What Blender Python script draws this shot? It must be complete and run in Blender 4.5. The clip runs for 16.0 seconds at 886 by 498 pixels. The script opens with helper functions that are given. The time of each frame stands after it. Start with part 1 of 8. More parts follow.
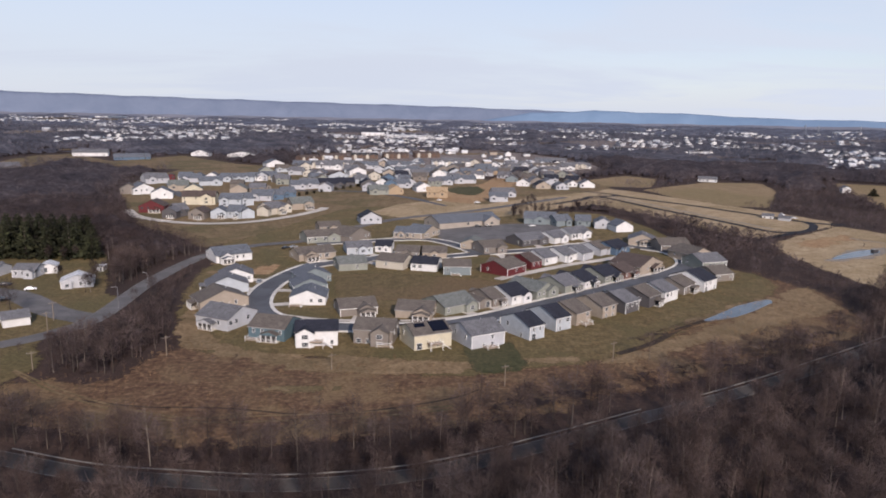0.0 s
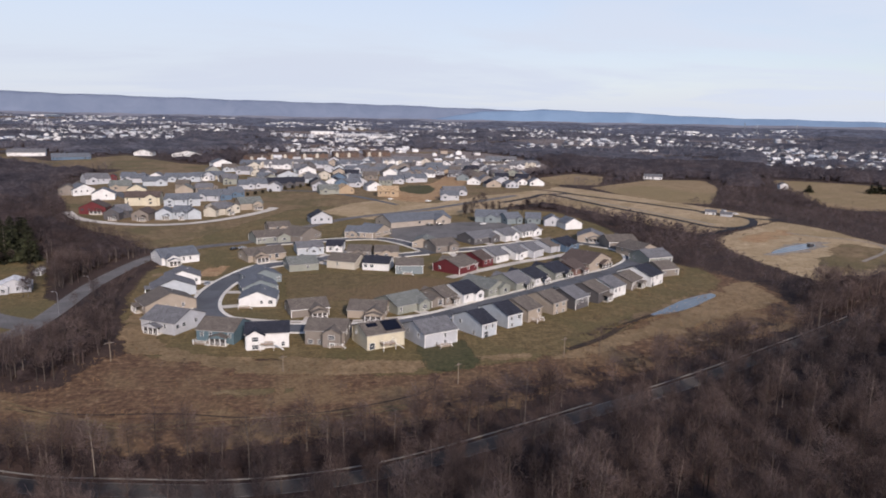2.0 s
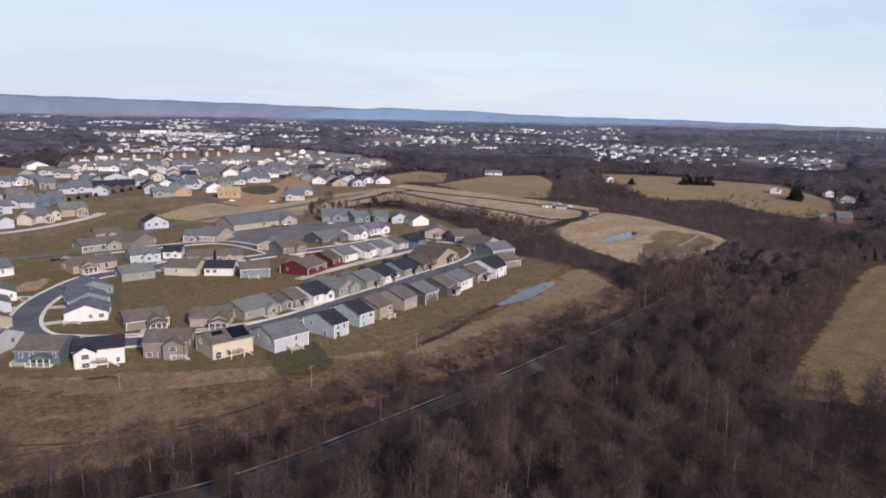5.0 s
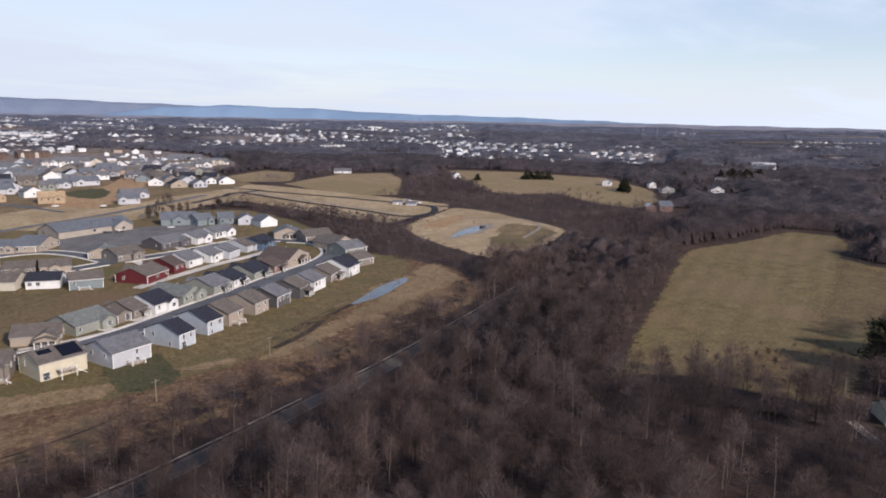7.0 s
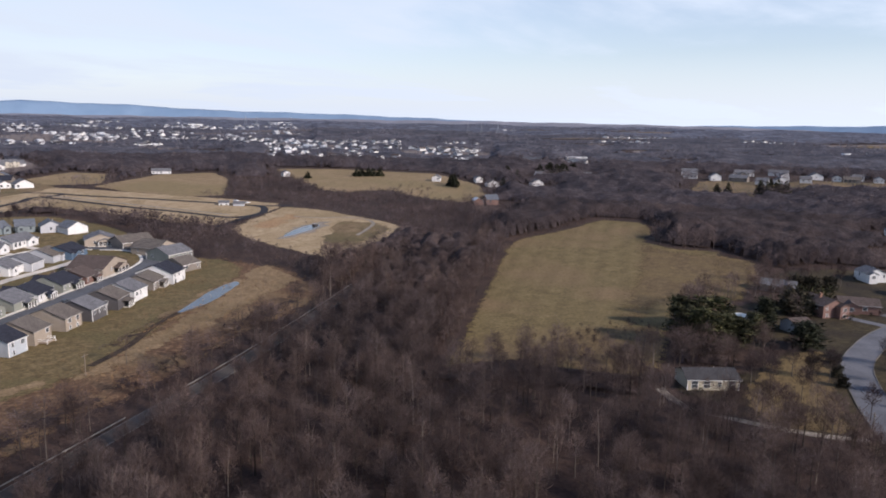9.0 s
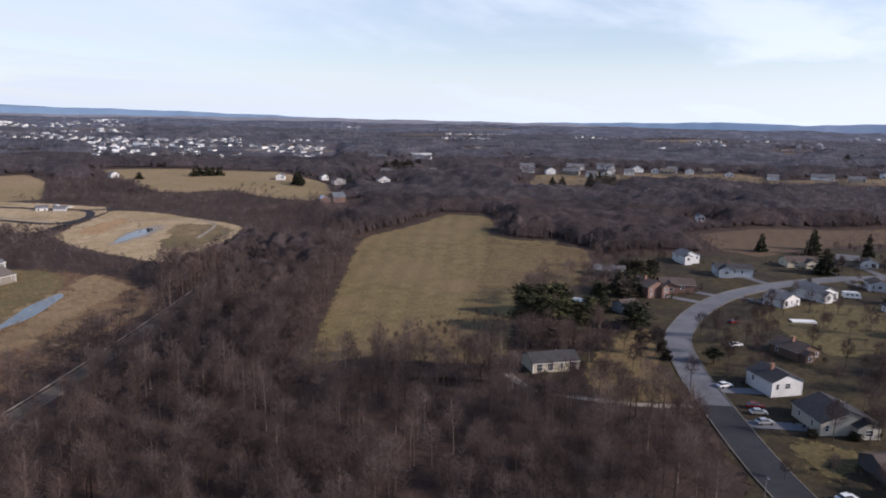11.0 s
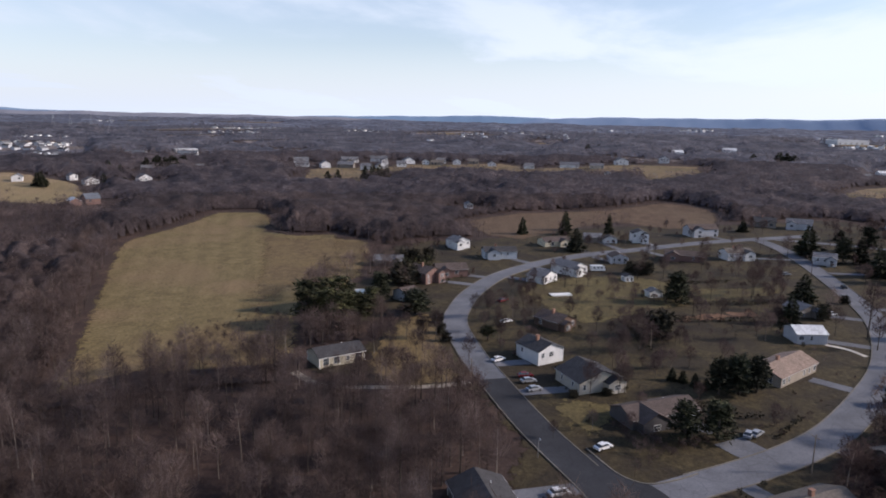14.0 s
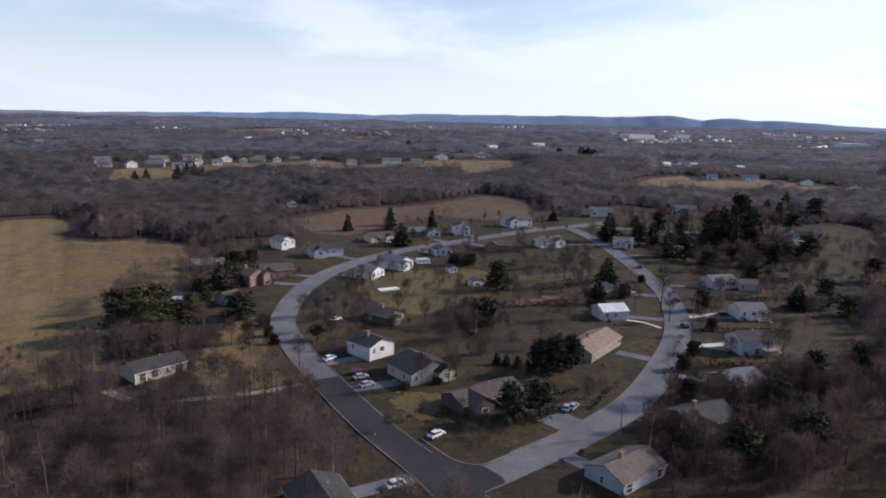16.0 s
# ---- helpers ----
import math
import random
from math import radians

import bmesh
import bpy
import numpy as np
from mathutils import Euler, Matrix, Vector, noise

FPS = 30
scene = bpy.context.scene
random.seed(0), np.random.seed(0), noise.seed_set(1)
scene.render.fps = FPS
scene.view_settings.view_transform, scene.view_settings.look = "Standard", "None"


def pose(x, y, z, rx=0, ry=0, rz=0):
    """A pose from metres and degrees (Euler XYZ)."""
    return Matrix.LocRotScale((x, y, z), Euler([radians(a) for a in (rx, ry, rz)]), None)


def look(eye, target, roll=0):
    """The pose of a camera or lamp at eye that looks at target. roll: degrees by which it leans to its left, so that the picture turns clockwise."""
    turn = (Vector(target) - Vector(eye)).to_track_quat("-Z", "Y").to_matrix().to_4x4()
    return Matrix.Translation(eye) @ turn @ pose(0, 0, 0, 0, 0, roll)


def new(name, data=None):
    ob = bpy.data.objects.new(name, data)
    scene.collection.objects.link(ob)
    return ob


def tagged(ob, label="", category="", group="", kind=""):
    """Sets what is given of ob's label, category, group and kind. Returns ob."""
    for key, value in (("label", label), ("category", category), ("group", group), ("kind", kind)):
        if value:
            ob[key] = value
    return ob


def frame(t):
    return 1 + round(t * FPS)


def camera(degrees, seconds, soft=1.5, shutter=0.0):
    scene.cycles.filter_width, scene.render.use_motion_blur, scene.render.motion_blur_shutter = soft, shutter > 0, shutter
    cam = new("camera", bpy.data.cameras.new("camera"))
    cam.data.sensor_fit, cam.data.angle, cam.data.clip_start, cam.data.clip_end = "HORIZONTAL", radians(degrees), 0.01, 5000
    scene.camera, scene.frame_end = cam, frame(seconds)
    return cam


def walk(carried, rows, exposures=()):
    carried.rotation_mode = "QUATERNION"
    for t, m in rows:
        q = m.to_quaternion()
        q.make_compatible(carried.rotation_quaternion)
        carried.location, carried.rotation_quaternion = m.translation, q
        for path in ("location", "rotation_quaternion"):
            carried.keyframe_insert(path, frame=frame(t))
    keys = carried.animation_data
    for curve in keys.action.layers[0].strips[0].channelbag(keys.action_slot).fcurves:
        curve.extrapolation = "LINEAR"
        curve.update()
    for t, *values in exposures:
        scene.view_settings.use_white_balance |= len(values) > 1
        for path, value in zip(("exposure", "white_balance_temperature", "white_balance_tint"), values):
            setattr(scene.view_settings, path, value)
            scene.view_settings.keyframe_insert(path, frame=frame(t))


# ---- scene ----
from mathutils import geometry

CAM_H = 72.0
cam = camera(65.1, 16.0, soft=1.85)
walk(cam, [
    (0.0, pose(0, 0, CAM_H, 79.29, -1.10, 0.03)),
    (0.5, pose(0, 0, CAM_H, 79.29, -1.15, -1.02)),
    (1.0, pose(0, 0, CAM_H, 79.28, -1.14, -1.99)),
    (1.5, pose(0, 0, CAM_H, 79.27, -1.15, -2.74)),
    (2.0, pose(0, 0, CAM_H, 79.27, -1.14, -4.01)),
    (2.5, pose(0, 0, CAM_H, 79.29, -1.15, -5.21)),
    (3.0, pose(0, 0, CAM_H, 79.30, -1.16, -6.83)),
    (3.5, pose(0, 0, CAM_H, 79.33, -1.16, -9.34)),
    (6.0, pose(0, 0, CAM_H, 79.41, -1.14, -22.17)),
    (6.5, pose(0, 0, CAM_H, 79.43, -1.13, -25.50)),
    (7.0, pose(0, 0, CAM_H, 79.44, -1.13, -29.01)),
    (7.5, pose(0, 0, CAM_H, 79.47, -1.13, -32.51)),
    (8.0, pose(0, 0, CAM_H, 79.48, -1.10, -35.83)),
    (8.5, pose(0, 0, CAM_H, 79.48, -1.12, -39.36)),
    (9.0, pose(0, 0, CAM_H, 79.48, -1.16, -42.84)),
    (11.5, pose(0, 0, CAM_H, 79.46, -1.15, -58.33)),
    (12.0, pose(0, 0, CAM_H, 79.42, -1.14, -61.15)),
    (12.5, pose(0, 0, CAM_H, 79.40, -1.12, -64.01)),
    (13.0, pose(0, 0, CAM_H, 79.35, -1.11, -66.99)),
    (13.5, pose(0, 0, CAM_H, 79.36, -1.16, -70.26)),
    (14.0, pose(0, 0, CAM_H, 79.32, -1.15, -73.81)),
    (14.5, pose(0, 0, CAM_H, 79.30, -1.14, -77.42)),
    (15.0, pose(0, 0, CAM_H, 79.30, -1.20, -81.10)),
    (15.5, pose(0, 0, CAM_H, 79.31, -1.20, -84.63)),
    (16.0, pose(0, 0, CAM_H, 79.33, -1.20, -88.31)),
], exposures=[(0.0, -0.11, 6580, 21.5), (7.0, 0.02, 6480, 20), (12.0, 0.07, 6450, 20.5), (14.0, 0.05, 6450, 20.5), (16.0, 0.04, 6420, 20.5)])

# ---- sky and sun: thin high cloud, winter sun behind and to the right of the first view
SUN_AZ, SUN_EL = radians(163), radians(26)
sun_dir = Vector((math.sin(SUN_AZ) * math.cos(SUN_EL), math.cos(SUN_AZ) * math.cos(SUN_EL), math.sin(SUN_EL)))
sun = new("sun", bpy.data.lights.new("sun", "SUN"))
sun.data.energy, sun.data.angle, sun.data.color = 4.4, radians(3.0), (1.0, 0.92, 0.79)
sun.matrix_world = look((0, 0, 900), tuple(Vector((0, 0, 900)) - sun_dir))


def build_world():
    world = bpy.data.worlds.new("sky")
    scene.world = world
    world.use_nodes = True
    nt = world.node_tree
    nt.nodes.clear()
    N, L = nt.nodes.new, nt.links.new

    def calc(op, a, b, clamp=False):
        m = N("ShaderNodeMath")
        m.operation, m.use_clamp = op, clamp
        for v, i in ((a, 0), (b, 1)):
            if isinstance(v, (int, float)):
                m.inputs[i].default_value = v
            else:
                L(v, m.inputs[i])
        return m.outputs[0]

    out = N("ShaderNodeOutputWorld")
    sky = N("ShaderNodeTexSky")
    sky.sky_type, sky.sun_disc = "NISHITA", False
    sky.sun_elevation, sky.sun_rotation = SUN_EL, SUN_AZ
    sky.air_density, sky.dust_density, sky.ozone_density = 1.0, 0.6, 2.0
    bg = N("ShaderNodeBackground")
    bg.inputs[1].default_value = 0.15
    L(sky.outputs[0], bg.inputs[0])
    # thin cloud layer: the view direction flattened on to it
    co = N("ShaderNodeTexCoord")
    sep = N("ShaderNodeSeparateXYZ")
    L(co.outputs["Generated"], sep.inputs[0])
    up = calc("MAXIMUM", sep.outputs[2], 0.0)
    lift = calc("ADD", up, 0.10)
    comb = N("ShaderNodeCombineXYZ")
    L(calc("DIVIDE", sep.outputs[0], lift), comb.inputs[0])
    L(calc("DIVIDE", sep.outputs[1], lift), comb.inputs[1])
    stretch = N("ShaderNodeMapping")
    stretch.inputs["Rotation"].default_value = (0, 0, radians(20))
    stretch.inputs["Scale"].default_value = (0.5, 0.8, 1)
    L(comb.outputs[0], stretch.inputs[0])
    big = N("ShaderNodeTexNoise")
    big.inputs["Scale"].default_value, big.inputs["Detail"].default_value, big.inputs["Roughness"].default_value = 0.55, 8, 0.56
    big.inputs["Distortion"].default_value = 0.3
    L(stretch.outputs[0], big.inputs["Vector"])
    ramp = N("ShaderNodeMapRange")
    ramp.interpolation_type = "SMOOTHSTEP"
    for k, v in (("From Min", 0.43), ("From Max", 0.58), ("To Min", 0.0), ("To Max", 1.0)):
        ramp.inputs[k].default_value = v
    L(big.outputs[0], ramp.inputs["Value"])
    # the veil closes towards the horizon and opens overhead
    low = calc("SUBTRACT", 1.0, calc("MULTIPLY", up, 7.0))
    # the deck clears to the east
    cover = calc("SUBTRACT", 0.88, calc("MULTIPLY", calc("MAXIMUM", sep.outputs[0], 0.0), 0.62))
    fac = calc("ADD", cover, calc("MULTIPLY", ramp.outputs[0], calc("SUBTRACT", 1.0, cover)))
    fac = calc("MAXIMUM", fac, low)
    fac = calc("MULTIPLY", fac, calc("SUBTRACT", 1.15, calc("MULTIPLY", up, 2.1), True), True)
    # brighter round the sun
    dot = N("ShaderNodeVectorMath")
    dot.operation = "DOT_PRODUCT"
    L(co.outputs["Generated"], dot.inputs[0])
    dot.inputs[1].default_value = tuple(sun_dir)
    glow = calc("ADD", 0.5, calc("MULTIPLY", dot.outputs["Value"], 0.5))
    veil = N("ShaderNodeBackground")
    veil.inputs[0].default_value = (0.765, 0.895, 1.0, 1)
    L(calc("ADD", 0.85, calc("MULTIPLY", glow, 0.33)), veil.inputs[1])
    mix = N("ShaderNodeMixShader")
    L(fac, mix.inputs[0]); L(bg.outputs[0], mix.inputs[1]); L(veil.outputs[0], mix.inputs[2])
    L(mix.outputs[0], out.inputs[0])


build_world()


# ---- materials ----
def principled(name, rough=0.9, metal=0.0):
    m = bpy.data.materials.new(name)
    m.use_nodes = True
    b = m.node_tree.nodes["Principled BSDF"]
    b.inputs["Roughness"].default_value, b.inputs["Metallic"].default_value = rough, metal
    b.inputs["Specular IOR Level"].default_value = 0.25
    return m, m.node_tree.nodes.new, m.node_tree.links.new, b


def noise_node(N, L, vec, scale, detail=4, rough=0.55, distort=0.0):
    n = N("ShaderNodeTexNoise")
    n.inputs["Scale"].default_value, n.inputs["Detail"].default_value = scale, detail
    n.inputs["Roughness"].default_value, n.inputs["Distortion"].default_value = rough, distort
    L(vec, n.inputs["Vector"])
    return n.outputs[0]


def ramp_node(N, L, fac, stops):
    r = N("ShaderNodeValToRGB")
    while len(r.color_ramp.elements) < len(stops):
        r.color_ramp.elements.new(0.5)
    for e, (p, c) in zip(r.color_ramp.elements, stops):
        e.position, e.color = p, (*c, 1)
    L(fac, r.inputs[0])
    return r.outputs[0]


def mix_node(N, L, fac, a, b, kind="MIX"):
    m = N("ShaderNodeMix")
    m.data_type, m.blend_type = "RGBA", kind
    if isinstance(fac, (int, float)):
        m.inputs[0].default_value = fac
    else:
        L(fac, m.inputs[0])
    for v, i in ((a, 6), (b, 7)):
        if isinstance(v, tuple):
            m.inputs[i].default_value = (*v, 1)
        else:
            L(v, m.inputs[i])
    return m.outputs[2]


def bump_node(N, L, b, height, strength, distance):
    n = N("ShaderNodeBump")
    n.inputs["Strength"].default_value, n.inputs["Distance"].default_value = strength, distance
    L(height, n.inputs["Height"])
    L(n.outputs[0], b.inputs["Normal"])


def ground_mat(name, dark, mid, light, patch, patch_at=0.56, scale=1.0, rows=None):
    """Soil or turf: broad patches, tufts and grain, all at metre size."""
    m, N, L, b = principled(name, 0.95)
    pos = N("ShaderNodeNewGeometry").outputs["Position"]
    broad = noise_node(N, L, pos, 0.013 * scale, 5, 0.6, 0.6)
    middle = noise_node(N, L, pos, 0.11 * scale, 5, 0.65, 0.3)
    fine = noise_node(N, L, pos, 0.9, 3, 0.7)
    base = ramp_node(N, L, middle, [(0.28, dark), (0.5, mid), (0.74, light)])
    where = ramp_node(N, L, broad, [(patch_at - 0.09, (0, 0, 0)), (patch_at + 0.09, (1, 1, 1))])
    col = mix_node(N, L, where, base, patch)
    grain = ramp_node(N, L, fine, [(0.3, (0.62, 0.62, 0.62)), (0.7, (1.3, 1.3, 1.3))])
    col = mix_node(N, L, 1.0, col, grain, "MULTIPLY")
    if rows:
        mp = N("ShaderNodeMapping")
        mp.inputs["Rotation"].default_value = (0, 0, radians(rows[0]))
        L(pos, mp.inputs[0])
        wv = N("ShaderNodeTexWave")
        wv.inputs["Scale"].default_value, wv.inputs["Distortion"].default_value = rows[1], 1.6
        wv.inputs["Detail"].default_value, wv.inputs["Detail Scale"].default_value = 3, 0.6
        L(mp.outputs[0], wv.inputs["Vector"])
        col = mix_node(N, L, rows[2], col, ramp_node(N, L, wv.outputs[0], [(0.2, (0.72, 0.72, 0.72)), (0.8, (1.2, 1.2, 1.2))]), "MULTIPLY")
    L(col, b.inputs["Base Color"])
    bump_node(N, L, b, fine, 0.6, 0.25)
    # ragged rim where one turf thins out into the next
    rim = N("ShaderNodeAttribute")
    rim.attribute_name = "rim"
    thin = N("ShaderNodeMath"); thin.operation = "MULTIPLY"
    ragged = noise_node(N, L, pos, 0.3, 7, 0.85)
    L(rim.outputs["Fac"], thin.inputs[0])
    L(ramp_node(N, L, ragged, [(0.25, (0.25, 0.25, 0.25)), (0.75, (1.75, 1.75, 1.75))]), thin.inputs[1])
    L(ramp_node(N, L, thin.outputs[0], [(0.55, (1, 1, 1)), (0.6, (0, 0, 0))]), b.inputs["Alpha"])
    return m


LITTER = ground_mat("leaf_litter", (0.033, 0.020, 0.016), (0.057, 0.035, 0.028), (0.092, 0.058, 0.044), (0.046, 0.030, 0.025))
BRUSH = ground_mat("dry_brush", (0.055, 0.027, 0.017), (0.130, 0.073, 0.041), (0.27, 0.175, 0.098), (0.20, 0.132, 0.070), 0.54, 4.2)
LAWN = ground_mat("winter_lawn", (0.09, 0.066, 0.029), (0.155, 0.112, 0.05), (0.22, 0.158, 0.08), (0.122, 0.098, 0.042), 0.53, 2.6)
PARK = ground_mat("park_turf", (0.095, 0.07, 0.031), (0.14, 0.102, 0.046), (0.19, 0.135, 0.067), (0.165, 0.11, 0.056), 0.52, 2)
GREENLAWN = ground_mat("green_turf", (0.045, 0.048, 0.019), (0.064, 0.062, 0.026), (0.10, 0.09, 0.042), (0.08, 0.072, 0.033), 0.55, 3)
MEADOW = ground_mat("cut_meadow", (0.12, 0.08, 0.042), (0.185, 0.128, 0.068), (0.29, 0.205, 0.115), (0.125, 0.098, 0.045), 0.54, 2.2)
TAN = ground_mat("straw_earth", (0.27, 0.19, 0.105), (0.38, 0.28, 0.165), (0.48, 0.375, 0.24), (0.28, 0.205, 0.11), 0.56, 1.8)
FIELD = ground_mat("stubble_field", (0.21, 0.145, 0.075), (0.27, 0.19, 0.105), (0.33, 0.24, 0.14), (0.23, 0.17, 0.085), 0.5, 1, (60, 0.03, 0.12))
HAY = ground_mat("hay_field", (0.118, 0.087, 0.037), (0.163, 0.121, 0.053), (0.21, 0.155, 0.074), (0.195, 0.133, 0.068), 0.54, 1.4, (58, 0.028, 0.2))
PLOUGH = ground_mat("ploughed_soil", (0.078, 0.047, 0.028), (0.108, 0.067, 0.040), (0.15, 0.098, 0.059), (0.125, 0.084, 0.05), 0.55, 1, (75, 0.035, 0.15))
YARD = ground_mat("garden_turf", (0.027, 0.020, 0.011), (0.052, 0.039, 0.018), (0.09, 0.067, 0.032), (0.030, 0.022, 0.014), 0.53, 3.8)
MARGIN = ground_mat("field_margin_grass", (0.09, 0.058, 0.03), (0.135, 0.092, 0.044), (0.185, 0.13, 0.066), (0.16, 0.112, 0.05), 0.55, 2.4)
STRAW = ground_mat("mown_straw_grass", (0.17, 0.112, 0.058), (0.24, 0.163, 0.088), (0.31, 0.222, 0.125), (0.155, 0.11, 0.056), 0.58, 2.4)
GRASS = ground_mat("olive_turf", (0.064, 0.050, 0.020), (0.110, 0.086, 0.035), (0.155, 0.118, 0.054), (0.074, 0.054, 0.026), 0.6, 3.4)
DITCH = ground_mat("wet_reeds", (0.03, 0.02, 0.014), (0.055, 0.037, 0.024), (0.10, 0.065, 0.04), (0.04, 0.028, 0.02), 0.55, 2)
SCRUBLAND = ground_mat("rust_scrub", (0.09, 0.048, 0.03), (0.15, 0.082, 0.05), (0.22, 0.13, 0.08), (0.18, 0.115, 0.068), 0.55, 2.2)
SOIL = ground_mat("bare_clay", (0.26, 0.155, 0.08), (0.34, 0.21, 0.11), (0.44, 0.30, 0.17), (0.36, 0.24, 0.13), 0.55, 2)
TOWNLOTS = ground_mat("town_lots", (0.12, 0.095, 0.085), (0.20, 0.165, 0.148), (0.30, 0.255, 0.235), (0.15, 0.115, 0.10), 0.55, 1.2)
GRAVEL = ground_mat("gravel", (0.20, 0.17, 0.14), (0.28, 0.24, 0.20), (0.36, 0.32, 0.27), (0.24, 0.21, 0.17), 0.55, 2)


def paving_mat(name, base, rough=0.85, crack=0.22):
    m, N, L, b = principled(name, rough)
    b.inputs["Specular IOR Level"].default_value = 0.1
    pos = N("ShaderNodeNewGeometry").outputs["Position"]
    big = noise_node(N, L, pos, 0.09, 5, 0.6, 0.4)
    fine = noise_node(N, L, pos, 2.2, 3, 0.7)
    dark, light = tuple(c * 0.72 for c in base), tuple(min(1, c * 1.28) for c in base)
    col = ramp_node(N, L, big, [(0.3, dark), (0.52, base), (0.75, light)])
    vor = N("ShaderNodeTexVoronoi")
    vor.feature = "DISTANCE_TO_EDGE"
    vor.inputs["Scale"].default_value = 0.23
    L(pos, vor.inputs["Vector"])
    line = ramp_node(N, L, vor.outputs[0], [(0.0, (1 - crack, 1 - crack, 1 - crack)), (0.02, (1, 1, 1))])
    col = mix_node(N, L, 1.0, col, line, "MULTIPLY")
    col = mix_node(N, L, 1.0, col, ramp_node(N, L, fine, [(0.3, (0.85, 0.85, 0.85)), (0.7, (1.15, 1.15, 1.15))]), "MULTIPLY")
    L(col, b.inputs["Base Color"])
    bump_node(N, L, b, fine, 0.3, 0.02)
    return m


ASPHALT = paving_mat("asphalt", (0.115, 0.12, 0.132))
ASPHALT_DARK = paving_mat("dark_asphalt", (0.04, 0.041, 0.046))
ASPHALT_OLD = paving_mat("worn_asphalt", (0.155, 0.148, 0.145))
ASPHALT_MID = paving_mat("aged_asphalt", (0.15, 0.153, 0.168))
ASPHALT_NEW = paving_mat("fresh_asphalt", (0.035, 0.035, 0.04))
ASPHALT_WOOD = paving_mat("gritty_asphalt", (0.085, 0.075, 0.068))
CONCRETE = paving_mat("concrete", (0.60, 0.555, 0.49), 0.9, 0.2)
KERB_OLD = paving_mat("old_kerb", (0.17, 0.155, 0.135), 0.9, 0.2)
LINEPAINT = paving_mat("worn_line_paint", (0.26, 0.245, 0.225), 0.8)
KERB = paving_mat("kerb_concrete", (0.68, 0.65, 0.59), 0.9, 0.1)


def water_mat():
    m, N, L, b = principled("pond_water", 0.06)
    pos = N("ShaderNodeNewGeometry").outputs["Position"]
    n = noise_node(N, L, pos, 0.05, 3)
    L(ramp_node(N, L, n, [(0.35, (0.035, 0.04, 0.045)), (0.65, (0.09, 0.10, 0.11))]), b.inputs["Base Color"])
    b.inputs["Specular IOR Level"].default_value = 0.4
    bump_node(N, L, b, noise_node(N, L, pos, 1.4, 3), 0.08, 0.05)
    return m


WATER = water_mat()


def siding_mat(name, base):
    """Horizontal lap siding with faint weathering."""
    m, N, L, b = principled("siding_" + name, 0.6)
    pos = N("ShaderNodeTexCoord").outputs["Object"]
    sep = N("ShaderNodeSeparateXYZ")
    L(pos, sep.inputs[0])
    mul = N("ShaderNodeMath"); mul.operation = "MULTIPLY"; mul.inputs[1].default_value = 5.0
    L(sep.outputs[2], mul.inputs[0])
    fr = N("ShaderNodeMath"); fr.operation = "FRACT"
    L(mul.outputs[0], fr.inputs[0])
    n = noise_node(N, L, pos, 0.35, 4, 0.6)
    col = ramp_node(N, L, n, [(0.3, tuple(c * 0.86 for c in base)), (0.7, tuple(min(1, c * 1.06) for c in base))])
    lap = ramp_node(N, L, fr.outputs[0], [(0.0, (0.72, 0.72, 0.72)), (0.14, (1, 1, 1))])
    L(mix_node(N, L, 1.0, col, lap, "MULTIPLY"), b.inputs["Base Color"])
    bump_node(N, L, b, fr.outputs[0], 0.5, 0.03)
    return m


def shingle_mat(name, base):
    m, N, L, b = principled("shingle_" + name, 0.85)
    pos = N("ShaderNodeTexCoord").outputs["Object"]
    br = N("ShaderNodeTexBrick")
    br.inputs["Scale"].default_value = 1.0
    br.inputs["Brick Width"].default_value, br.inputs["Row Height"].default_value = 0.6, 0.22
    br.inputs["Mortar Size"].default_value = 0.012
    br.inputs["Color1"].default_value = (*[c * 0.82 for c in base], 1)
    br.inputs["Color2"].default_value = (*[min(1, c * 1.2) for c in base], 1)
    br.inputs["Mortar"].default_value = (*[c * 0.5 for c in base], 1)
    L(pos, br.inputs["Vector"])
    n = noise_node(N, L, pos, 0.4, 5, 0.65)
    col = mix_node(N, L, 1.0, br.outputs[0], ramp_node(N, L, n, [(0.3, (0.8, 0.8, 0.8)), (0.7, (1.2, 1.2, 1.2))]), "MULTIPLY")
    L(col, b.inputs["Base Color"])
    bump_node(N, L, b, br.outputs[1], 0.4, -0.02)
    return m


def plain_mat(name, base, rough=0.6, metal=0.0, vary=0.12, scale=1.5):
    m, N, L, b = principled(name, rough, metal)
    n = noise_node(N, L, N("ShaderNodeTexCoord").outputs["Object"], scale, 4, 0.6)
    L(ramp_node(N, L, n, [(0.3, tuple(c * (1 - vary) for c in base)), (0.7, tuple(min(1, c * (1 + vary)) for c in base))]), b.inputs["Base Color"])
    return m


WALLS = {k: siding_mat(k.replace(" ", "_"), c) for k, c in {
    "white": (0.66, 0.66, 0.66), "ivory": (0.48, 0.445, 0.38), "cream": (0.53, 0.485, 0.375), "tan": (0.335, 0.285, 0.235),
    "taupe": (0.205, 0.18, 0.16), "charcoal": (0.095, 0.09, 0.095), "pale grey": (0.43, 0.44, 0.47), "pale blue": (0.41, 0.445, 0.485),
    "slate blue": (0.18, 0.215, 0.23), "blue": (0.09, 0.14, 0.205), "teal": (0.095, 0.15, 0.18), "sage": (0.25, 0.26, 0.23),
    "red": (0.115, 0.022, 0.026), "brick": (0.20, 0.12, 0.102), "brown": (0.13, 0.085, 0.065), "plywood": (0.36, 0.27, 0.18), "stone": (0.34, 0.30, 0.26)}.items()}
